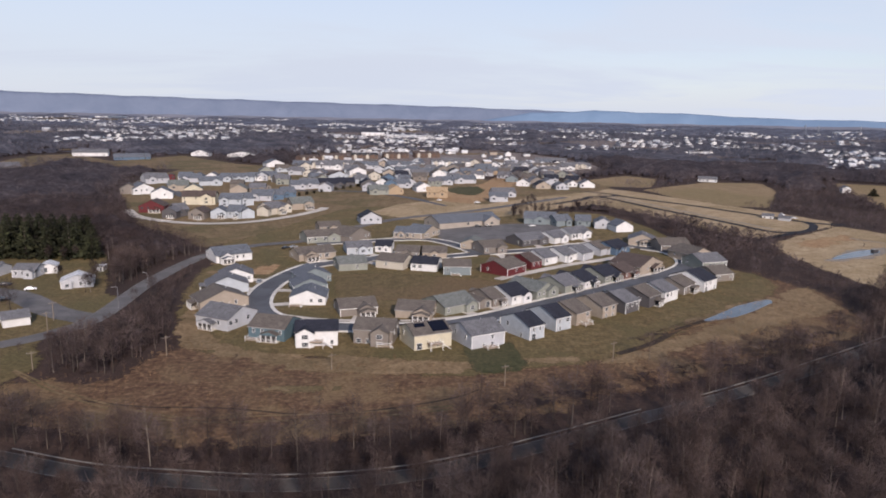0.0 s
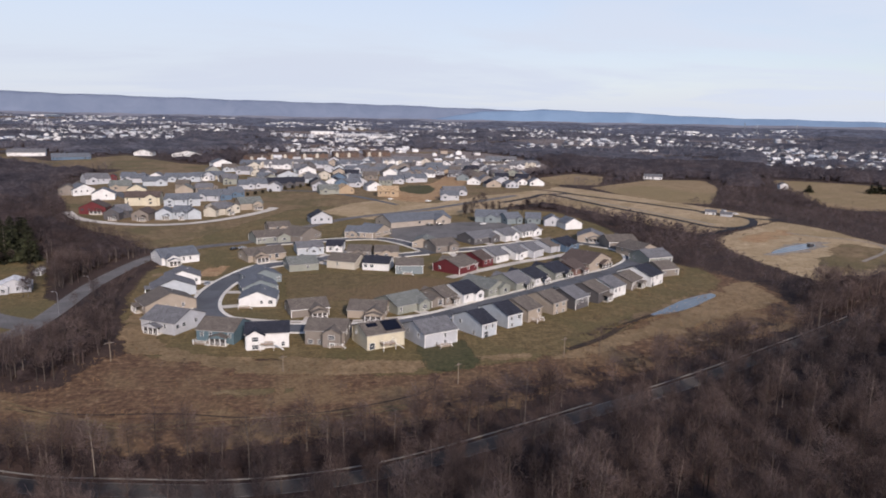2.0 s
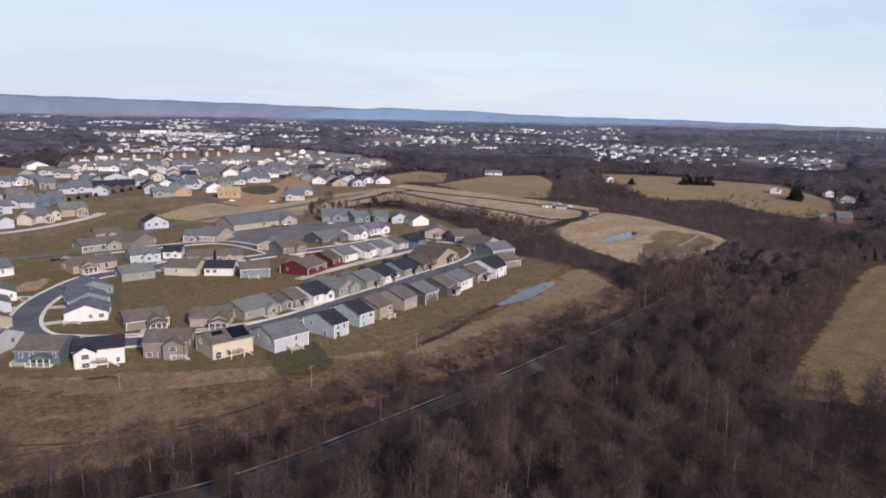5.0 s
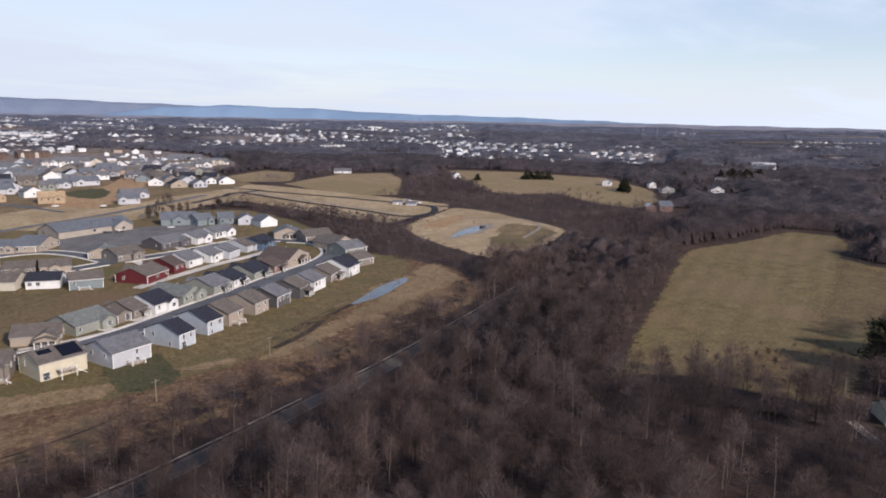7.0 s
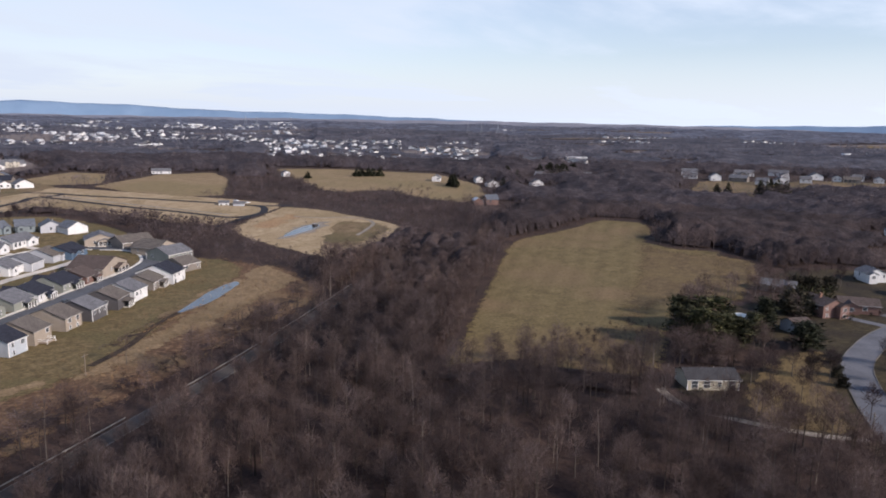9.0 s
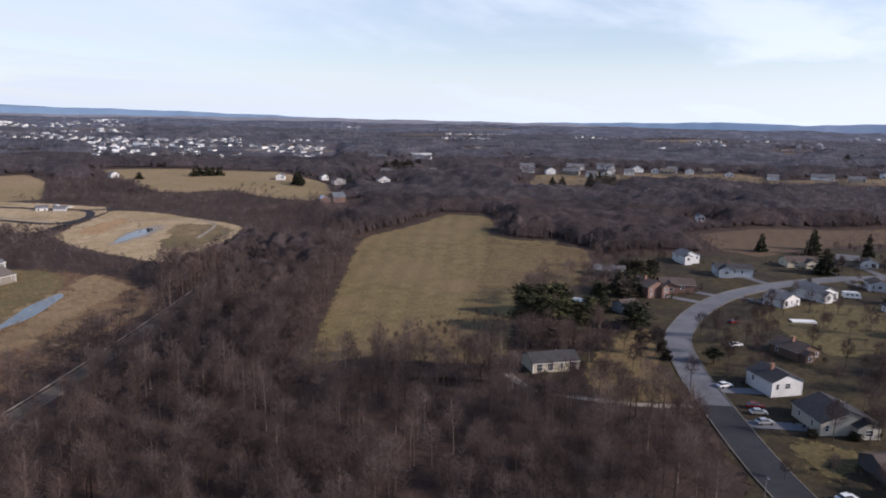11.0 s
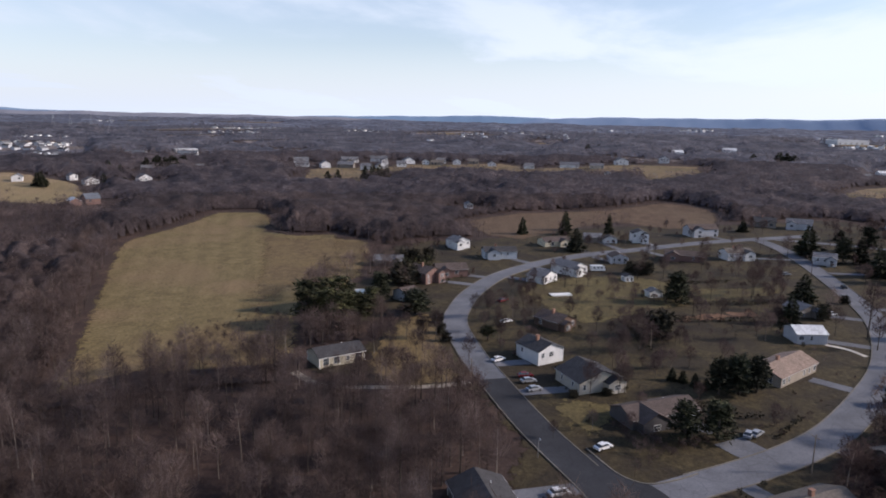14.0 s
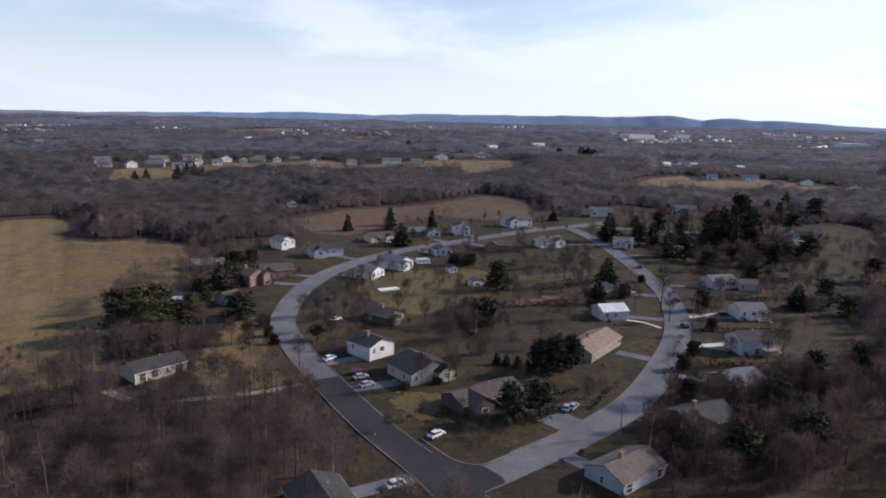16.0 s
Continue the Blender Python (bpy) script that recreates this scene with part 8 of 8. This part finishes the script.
evergreen(367.4, -170.5, 10.9, 5.9, "fir")
evergreen(369.3, -185.3, 12.4, 6.7, "fir")
evergreen(492.7, -249.2, 16.5, 8.1, "fir")
evergreen(448.7, -212.8, 12.6, 6.1, "fir")
evergreen(400.3, -103.3, 12.4, 5.7, "fir")
evergreen(436.8, -124.1, 13.6, 5.5, "fir")
evergreen(403.9, -127.8, 12.7, 5.2, "fir")
evergreen(274.7, -146.6, 11.7, 5.6, "fir")
evergreen(175.9, -61.0, 5.6, 3.3, "fir")
evergreen(157.7, -49.0, 4.9, 2.7, "fir")
evergreen(189.2, -101.0, 9.6, 4.4, "fir")
evergreen(165.1, -80.2, 9.6, 4.5, "fir")
evergreen(140.8, -61.7, 9.2, 4.4, "fir")
evergreen(141.7, -50.5, 7.9, 3.7, "fir")
evergreen(145.5, -78.6, 9.9, 4.7, "fir")
evergreen(249.9, 97.2, 12.0, 4.6, "fir")
evergreen(237.7, 78.3, 9.0, 6.5, "fir")
evergreen(281.2, 99.1, 7.0, 7, "yew")
evergreen(283.5, 96.5, 6.0, 6, "yew")
evergreen(238.9, -9.4, 9.0, 5, "yew")
evergreen(289.1, -16.2, 12.0, 6, "fir")
evergreen(311.1, -67.5, 12.0, 5, "spruce")
evergreen(282.5, -68.7, 5.7, 2.6, "yew")
evergreen(312.6, -82.9, 3.4, 2.1, "yew")
evergreen(230.4, 67.0, 3.2, 1.8, "yew")
evergreen(218.0, 62.3, 3.4, 1.8, "yew")
evergreen(210.2, 58.4, 2.9, 1.8, "yew")
evergreen(239.5, -9.5, 7.9, 3.3, "yew")
evergreen(286.7, 100.7, 8.2, 4.9, "yew")
evergreen(290.6, 97.0, 6.9, 3.7, "yew")
evergreen(321.9, 114.3, 6.7, 4.2, "yew")
evergreen(325.6, 108.4, 6.7, 4.2, "yew")
evergreen(331.8, 103.2, 6.2, 3.7, "yew")
evergreen(338.3, 3.2, 6.1, 3.0, "yew")
evergreen(339.0, -1.0, 6.1, 3.0, "yew")
evergreen(339.8, -5.2, 6.1, 3.0, "yew")
evergreen(190.9, 18.4, 3.2, 2.0, "yew")
evergreen(176.5, 13.8, 2.1, 1.3, "yew")
evergreen(181.0, 5.2, 1.9, 1.6, "yew")
evergreen(240.6, -90.4, 3.9, 2.3, "yew")
evergreen(212.3, -74.6, 4.0, 2.4, "yew")
evergreen(197.7, -66.8, 4.4, 2.5, "yew")
evergreen(364.2, -145.5, 8.2, 5.4, "yew")
evergreen(355.7, -128.6, 7.4, 4.6, "yew")
evergreen(175.2, -17.4, 2.4, 1.4, "yew")
evergreen(-210.2, 327.8, 16.9, 4.8, "spruce")
evergreen(-212.7, 337.6, 19.4, 4.9, "spruce")
evergreen(-215.2, 347.9, 17.8, 5.0, "spruce")
evergreen(-200.5, 329.2, 18.8, 4.7, "spruce")
evergreen(-202.6, 339.1, 17.2, 4.8, "spruce")
evergreen(-204.9, 349.5, 19.7, 4.9, "spruce")
evergreen(-190.6, 330.6, 16.6, 4.7, "spruce")
evergreen(-192.5, 340.6, 19.0, 4.8, "spruce")
evergreen(-194.5, 351.1, 17.4, 4.9, "spruce")
evergreen(-180.7, 332.0, 18.4, 4.6, "spruce")
evergreen(-182.3, 342.1, 16.8, 4.7, "spruce")
evergreen(-183.9, 352.7, 19.4, 4.9, "spruce")
evergreen(-170.6, 333.4, 16.3, 4.6, "spruce")
evergreen(-231.4, 365.5, 16.2, 5.3, "spruce")
evergreen(-225.9, 366.4, 16.1, 5.3, "spruce")
evergreen(-220.4, 367.4, 16.0, 5.2, "spruce")
evergreen(-214.9, 368.3, 16.0, 5.2, "spruce")
evergreen(-209.3, 369.2, 15.9, 5.2, "spruce")
evergreen(-203.7, 370.1, 15.8, 5.2, "spruce")
evergreen(-198.1, 371.0, 15.8, 5.1, "spruce")
evergreen(-192.4, 371.9, 15.7, 5.1, "spruce")
evergreen(618.5, 503.9, 12.0, 5.2, "spruce")
evergreen(616.8, 492.0, 13.0, 5.8, "spruce")
evergreen(617.5, 479.0, 14.0, 6.4, "spruce")
evergreen(635.1, 480.8, 13.1, 5.8, "spruce")
evergreen(664.4, 491.0, 12.4, 5.4, "spruce")
evergreen(644.8, 266.6, 14.6, 5.1, "spruce")
evergreen(642.9, 258.1, 16.6, 5.6, "spruce")
evergreen(656.9, 256.3, 15.8, 5.7, "spruce")
evergreen(650.8, 246.4, 14.6, 5.1, "spruce")
evergreen(458.6, 481.6, 12.0, 4.3, "spruce")
evergreen(456.0, 473.4, 10.8, 3.7, "spruce")
evergreen(500.5, 452.6, 9.1, 3.8, "spruce")
evergreen(489.2, 421.1, 8.7, 4.2, "spruce")
evergreen(444.4, 605.9, 7.9, 4.9, "spruce")
evergreen(454.5, 599.2, 7.9, 4.9, "spruce")
evergreen(380.0, 609.5, 7.5, 4.1, "spruce")
evergreen(469.4, 489.8, 11.2, 5.5, "spruce")
evergreen(431.7, 596.9, 8.8, 4.8, "spruce")
evergreen(442.7, 592.0, 10.0, 4.8, "spruce")
evergreen(453.7, 587.0, 8.9, 5.4, "spruce")
evergreen(571.6, 510.9, 11.5, 5.6, "spruce")
evergreen(553.2, 479.7, 11.0, 5.4, "spruce")
evergreen(637.6, 504.4, 13.4, 6.6, "spruce")
evergreen(643.4, 491.1, 13.3, 7.2, "spruce")
evergreen(665.4, 494.0, 11.2, 6.7, "spruce")
evergreen(1152.5, 90.0, 12.1, 14.1, "spruce")
evergreen(975.5, -133.7, 14.8, 10.4, "spruce")
evergreen(1219.6, 76.5, 11.0, 12.9, "spruce")
evergreen(996.1, -167.8, 16.6, 12.3, "spruce")
evergreen(986.0, -175.5, 16.5, 12.2, "spruce")
evergreen(999.8, -185.9, 13.7, 10.8, "spruce")
evergreen(1265.7, 21.6, 9.5, 10.3, "spruce")
evergreen(1274.5, 4.6, 9.5, 10.4, "spruce")
evergreen(1279.8, -8.7, 8.6, 9.4, "spruce")
evergreen(625.0, 298.3, 9.3, 3.9, "spruce")
evergreen(629.6, 289.5, 10.4, 3.9, "spruce")
evergreen(421.8, 69.6, 11.5, 3.1, "spruce")
evergreen(444.8, 46.1, 13.4, 3.6, "spruce")
evergreen(-101.5, 523.9, 2.8, 1.3, "yew")
evergreen(-116.7, 566.7, 2.6, 1.4, "yew")
evergreen(-112.1, 574.2, 2.6, 1.4, "yew")
evergreen(-107.4, 581.8, 2.7, 1.4, "yew")
evergreen(-102.6, 589.6, 2.7, 1.5, "yew")
evergreen(-97.6, 597.6, 2.7, 1.5, "yew")
evergreen(-92.5, 605.8, 2.8, 1.5, "yew")
evergreen(-87.3, 614.2, 2.8, 1.5, "yew")
evergreen(-81.9, 622.7, 2.8, 1.5, "yew")
evergreen(-76.3, 631.4, 2.9, 1.6, "yew")
car(148.6, 4.4, -41, "white")
car(126.0, 11.5, -53, "white")
car(122.4, 9.5, -75, "dark")
car(182.9, 26.8, -57, "silver")
car(177.4, 24.4, -48, "silver")
car(197.1, 38.3, -36, "white")
car(237.8, 43.9, -41, "white")
car(266.2, 50.8, -30, "maroon")
car(165.9, -27.9, -20, "silver")
car(166.9, -29.7, -31, "silver")
car(278.7, -89.3, -4, "dark")
car(241.7, -81.0, 6, "dark")
car(290.2, -73.2, -61, "white")
car(341.7, -89.7, -1, "dark")
car(360.2, -69.1, -68, "silver")
car(259.4, -100.5, -58, "dark")
car(361.6, 5.9, -34, "dark")
car(186.6, 28.4, -62, "maroon")
car(23.8, 445.4, 5, "dark")
car(30.5, 446.1, 5, "dark")
car(59.4, 449.6, 26, "white")
car(-83.5, 367.3, 48, "dark")
car(-79.8, 370.0, 34, "silver")
car(-78.5, 292.9, 92, "silver")
car(-165.8, 273.1, 23, "white")
car(-180.0, 279.6, 23, "dark")
car(-166.2, 256.4, 37, "dark")
car(-2.0, 556.1, 7, "white")
car(27.9, 547.8, 7, "white")
car(249.1, 504.1, -77, "white")
car(251.3, 489.7, 2, "white")
car(-39.1, 349.1, 30, "silver")
car(32.3, 372.1, 28, "dark")
car(70.1, 286.4, 43, "dark")
car(-2.3, 232.9, 4, "silver")
guard_rail([(-92, 135), (-71, 129), (-53, 127), (-30, 126), (-8, 130), (9, 137), (29, 148), (53, 162)], -3.3)
guard_rail([(70, 171), (80, 177), (108, 195), (148, 222), (175, 241)], -3.3)
utility_pole(-114.3, 185.7, 5.6)
utility_pole(-128.5, 218.7, 7.4)
utility_pole(-81.9, 199.3, 6.3)
utility_pole(-30.8, 190.0, 5.0)
utility_pole(18.2, 180.0, 6.2)
utility_pole(-134.2, 232.6, 6.9)
street_lamp(-119.1, 248.9, 8.5)
street_lamp(-122.4, 282.8, 6.3)
utility_pole(232.8, -80.7, 14.0)
utility_pole(151.6, -38.3, 8.8)
utility_pole(172.5, 40.8, 9.1)
street_lamp(140.2, 17.8, 5.0)
utility_pole(53.0, 201.4, 6.4)
for x, y, tall in ((183.4, 0.9, 10), (190.5, 45.8, 11), (258, -23, 12), (266, -31, 11), (308, -47, 15), (174.2, -34.7, 7), (157.8, 7.5, 6), (203, 5, 11), (248, 38, 10), (224, 49, 9),
                   (299.6, 30, 11), (262, -68, 12), (223, -6, 11), (231, 2, 10), (345, -99, 13), (322, -58, 14), (298, -30, 12), (212, 12, 9), (236, 12, 11), (281, 8, 12), (332, -12, 13), (352, -30, 14)):
    yard_tree(x, y, tall)
yard_tree(169.5, 61.8, 13.1)
yard_tree(170.1, 57.4, 10.7)
yard_tree(169.1, 64.0, 12.4)
yard_tree(177.1, 9.6, 12.1)
yard_tree(182.2, 2.4, 9.3)
yard_tree(150.3, 15.8, 5.2)
yard_tree(170.5, -3.3, 7.3)
yard_tree(191.0, 2.3, 11.4)
yard_tree(396.1, -75.8, 15.5)
yard_tree(467.8, -73.6, 12.1)
yard_tree(270.0, -21.5, 13.9)
yard_tree(246.4, -43.2, 12.8)
yard_tree(203.7, -82.5, 10.3)
yard_tree(205.6, -94.8, 13.5)
yard_tree(328.9, -141.1, 15.3)
yard_tree(339.5, -138.9, 14.1)
yard_tree(208.8, -100.8, 14.9)
yard_tree(241.7, 51.2, 12.7)
yard_tree(216.3, 42.0, 11.3)
yard_tree(240.8, 56.2, 10.6)
yard_tree(235.3, 3.4, 12.1)
yard_tree(223.4, -2.5, 12.4)
yard_tree(374.1, -32.8, 16.1)
yard_tree(349.2, -45.1, 18.1)
yard_tree(314.0, -48.6, 17.7)
yard_tree(263.3, -78.5, 22.3)
yard_tree(248.5, -77.4, 13.4)
yard_tree(259.2, 41.4, 12.3)
yard_tree(244.4, 34.8, 11.6)
yard_tree(158.9, -1.2, 6.1)
yard_tree(246.4, 22.5, 10.6)
yard_tree(171.4, 48.6, 13.7)
yard_tree(153.7, 35.3, 13.5)
yard_tree(63.3, 485.9, 18.8)
yard_tree(57.3, 485.3, 14.6)
yard_tree(69.6, 479.5, 12.4)
evergreen(317.7, -135.3, 8.8, 4.8, "fir")
evergreen(354.2, -162.0, 11.7, 5.7, "fir")
evergreen(263.7, -150.4, 7.7, 4.2, "fir")
evergreen(200.3, -119.7, 8.7, 4.2, "fir")
evergreen(181.4, -98.7, 6.2, 3.4, "fir")
evergreen(321.7, -193.1, 11.2, 5.5, "fir")
evergreen(338.9, -121.7, 9.7, 4.4, "fir")
grove([(434, -220), (418, -255), (266, -173), (280, -145)], 26, 6, 11, 21)
grove([(210, -118), (223, -147), (129, -89), (133, -80)], 22, 7, 12, 22)
thicket([(435, -234), (437, -277), (284, -184), (300, -170)], 40, 4, 23)
thicket([(186, -109), (192, -128), (129, -89), (128, -80)], 50, 5, 24)
thicket([(167, 143), (195, 144), (224, 133), (219, 117), (175, 95), (156, 107), (146, 124)], 110, 2.6, 15)
thicket([(405, 510), (439, 531), (421, 463), (393, 439), (389, 470)], 26, 3.5, 16)
thicket([(324, 543), (350, 509), (348, 445), (333, 433), (318, 478)], 40, 3.5, 17)
thicket([(194, 412), (224, 434), (217, 407), (195, 382)], 16, 3, 18)
thicket([(-112, 150), (-85, 144), (-60, 138.5), (-40, 138.5), (-20, 143.5), (4, 151), (14, 156), (16, 147), (8, 141), (-9, 134), (-30, 130), (-53, 131), (-71, 133), (-92, 139)], 290, 4.6, 25)
thicket([(14, 156), (28, 161), (52, 175), (78, 189), (106, 207), (147, 232), (166, 250), (172, 243), (146, 224), (108, 199), (80, 181), (53, 166), (29, 152), (16, 146)], 330, 4.4, 26)
thicket([(8, 158), (28, 163), (52, 177), (78, 191), (106, 209), (146, 235), (138, 240), (98, 216), (64, 195), (34, 179), (14, 169)], 130, 2.4, 27)
grove([(407, 45), (423, -37), (260, -56), (177, -18), (195, 4), (296, 47)], 60, 5, 9, 12)
grove([(374, -122), (433, -228), (275, -148), (275, -98)], 45, 6, 10, 13)
grove([(494, -97), (544, -283), (400, -211), (358, -103)], 60, 6, 10, 14)
thicket([(361, -121), (416, -219), (303, -162), (284, -101)], 70, 4, 8)
thicket([(299, 33), (332, -19), (258, -49), (225, -14), (247, 18)], 60, 3, 9)
thicket([(492, -89), (544, -283), (416, -219), (359, -106)], 130, 5, 10)
thicket([(178, 0), (181, -19), (157, -24), (146, -6)], 30, 3.5, 11)
thicket([(368, 148), (393, 110), (330, 95), (310, 125)], 24, 4, 12)
thicket([(203, 124), (231, 113), (204, 83), (178, 88), (180, 106)], 18, 3, 13)
grove([(171, -51), (190, -77), (195, -113), (130, -79), (125, -40), (142, -37)], 100, 7, 12, 1)
grove([(265, 6), (278, -16), (203, -13), (195, 4)], 14, 6, 10, 2)
grove([(390, -40), (397, -79), (259, -51), (256, -36)], 24, 6, 10, 3)
grove([(210, 84), (213, 60), (171, 49), (169, 68)], 14, 8, 12, 4)
grove([(273, 67), (297, 43), (207, 26), (190, 40)], 20, 5, 9, 5)
grove([(405, -138), (416, -219), (231, -126), (224, -79)], 70, 6, 11, 6)
grove([(366, 154), (385, 108), (330, 95), (310, 125)], 10, 7, 12, 7)
grove([(519, -106), (506, -264), (400, -211), (386, -111)], 90, 6, 11, 8)
grove([(441, 64), (503, -83), (411, -69), (359, 49)], 28, 5, 9, 9)
thicket([(171, -50), (190, -77), (195, -113), (130, -79), (125, -41), (142, -38)], 380, 5.0, 1)
thicket([(406, -39), (413, -82), (263, -52), (256, -34)], 60, 5, 2)
thicket([(261, 8), (269, -15), (203, -12), (200, 6)], 36, 5, 3)
thicket([(405, -134), (416, -219), (275, -148), (266, -95)], 70, 4.5, 4)
thicket([(163, -33), (175, -44), (182, -48), (185, -41), (173, -30)], 14, 3, 5)
thicket([(160, 3), (159, -11), (144, -10), (143, -3)], 16, 3.5, 6)
thicket([(172, 43), (142, 24), (139, 27), (161, 46)], 40, 5, 7)
pylon(1001.5, 1878.1, 34.0)
pylon(1163.3, 1167.2, 31.0)
pylon(1188.5, 1148.7, 31.1)
pylon(1220.9, 1126.0, 31.2)
pylon(1242.3, 1095.7, 28.3)
pylon(1090.1, 2120.2, 34.0)
pylon(1262.0, 2126.4, 33.8)
warehouse(-439, 4182, 69, 578, 9)
warehouse(127, 4727, 21, 388, 9)
warehouse(-1396, 2978, 106, 478, 9)
warehouse(-70, 1456, -29, 96, 7)
warehouse(-24, 1375, -6, 61, 7)
warehouse(-158, 1584, 7, 51, 6)
warehouse(1558, -382, -65, 69, 8)
warehouse(1704, -519, -68, 41, 8)
warehouse(1309, -714, -94, 54, 8)
warehouse(1437, 2464, 27, 168, 8)
warehouse(868, 1996, -22, 41, 7)
warehouse(800, 588, -42, 28, 6)
warehouse(313, 934, 22, 33, 5)
for x, y, rot, w, wall, roof in ((-127, 783, 17, 42, "white", "grey"), (10, 832, 10, 46, "white", "grey"), (120, 815, 25, 38, "white", "taupe"), (155, 834, 25, 34, "ivory", "grey"),
                                 (-164, 850, 52, 30, "brown", "brown"), (-139, 884, 25, 34, "brown", "brown"), (-101, 901, 20, 34, "brown", "charcoal"), (-62, 916, 22, 34, "brown", "brown"), (-22, 938, 28, 36, "brown", "brown")):
    row_houses(x, y, rot, w, wall, roof)
drain_riser(243, 382)
grove([(-201, 327), (-166, 338), (-131, 271), (-149, 269)], 10, 7, 11, 10)
grove([(40, 501), (93, 521), (117, 512), (85, 472), (46, 468)], 26, 5, 10, 11)
hedge([(261, -14), (267, -33), (275, -54)], 2.4, SHRUB)
hedge([(63, 222), (72, 228), (85, 239), (98, 248)], 1.3, TWIG)
hedge([(79, 230), (91, 239), (109, 252)], 0.8, SCRUB)
hedge([(285, 12), (293, -8)], 1.2, TWIG)
hedge([(305.6, 110.9), (310.1, 102.75), (314.6, 94.6)], 7.5, PINE)
hedge([(338, 7), (340, -7)], 3.2, SHRUB)
hedge([(287, -17), (293, -36), (303, -57)], 2.2, SHRUB)
hedge([(326, -23), (331, -31), (336, -41)], 1.8, SHRUB)
hedge([(286, 11), (291, 1), (297, -9)], 1.2, TWIG)
hedge([(283, -54), (294, -66), (309, -77)], 1.6, SHRUB)
hedge([(237, -85), (239, -103), (238, -117)], 2.0, SHRUB)
hedge([(283, -98), (283, -120), (285, -152)], 2.4, SHRUB)
hedge([(330, -114), (337, -137), (333, -176)], 2.4, TWIG)
hedge([(203, -76), (201, -88), (202, -111)], 2.4, SHRUB)
hedge([(181, -18), (176, -26), (179, -33)], 2.0, SHRUB)
hedge([(250, 2), (230, -3), (218, -8)], 2.2, SHRUB)
hedge([(181, -42), (167, -34)], 1.2, SHRUB)
hedge([(203, -64), (229, -76)], 2.2, TWIG)
round_pool(257.9, 108.7, 3.6)
garden_deck(285.0, 30.1, -60)
motorhome(338.0, 18.4, -70)


# driveways from the estate and garden houses to their streets
def driveways():
    streets = [line for line, half in ROADS if 3.5 < half < 7.5]
    for hx, hy, hr in HOUSES[:]:
        if hr < 5 or math.hypot(hx, hy) > 460:
            continue
        best = min(((q - Vector((hx, hy))).length, q) for line in streets for q in line)
        if not hr < best[0] < 34:
            continue
        d = (best[1] - Vector((hx, hy))).normalized()
        s = Vector((-d.y, d.x))
        a, b = Vector((hx, hy)) + d * hr * 0.55 + s * 2.5, best[1] - d * 4.2 + s * 2.5
        if (b - a).length < 3:
            continue
        ob = strip("driveway", [a, (a + b) / 2, b], -2.2, 2.2, 0.19, CONCRETE if hy > 180 else ASPHALT_MID)
        tagged(ob, "short paved driveway beside the house", "driveway", kind="structure")


driveways()


def foundation_planting():
    """Low shrubs and brambles against the walls of the old gardens."""
    rng = np.random.default_rng(44)
    rows = []
    for hx, hy, hr in HOUSES:
        if hr < 3 or hx < 60 or math.hypot(hx, hy) > 430 or hy > 0.95 * hx + 60:
            continue
        for k in range(9):
            a, d = rng.uniform(0, 6.283), hr * rng.uniform(0.95, 1.7)
            x, y = hx + d * math.cos(a), hy + d * math.sin(a)
            if min((Vector((x, y)) - q).length for line, half in ROADS for q in line) < 6:
                continue
            rows.append((x, y, height(x, y), rng.uniform(0, 6.283), rng.uniform(0.5, 1.6), rng.integers(0, 3)))
    models = [haze_tree(70 + k, 1.7, 70, 0.16) for k in range(3)]
    spread_mesh("foundation_planting", [(v, f, [k % 2] * len(f)) for k, (v, f) in enumerate(models)], rows, [SHRUB, TWIG],
                "low dark shrubs round the garden houses", "shrubs")


CLEAR.append(([(372, 360), (390, 347), (424, 374), (402, 398)], 1))  # the farmyard
CLEAR.append(([(238, 96), (272, 98), (276, 122), (246, 120)], 1))  # the lawn round the pool
foundation_planting()
build_garden_trees()

build_towns()
far_fields()
build_woods()
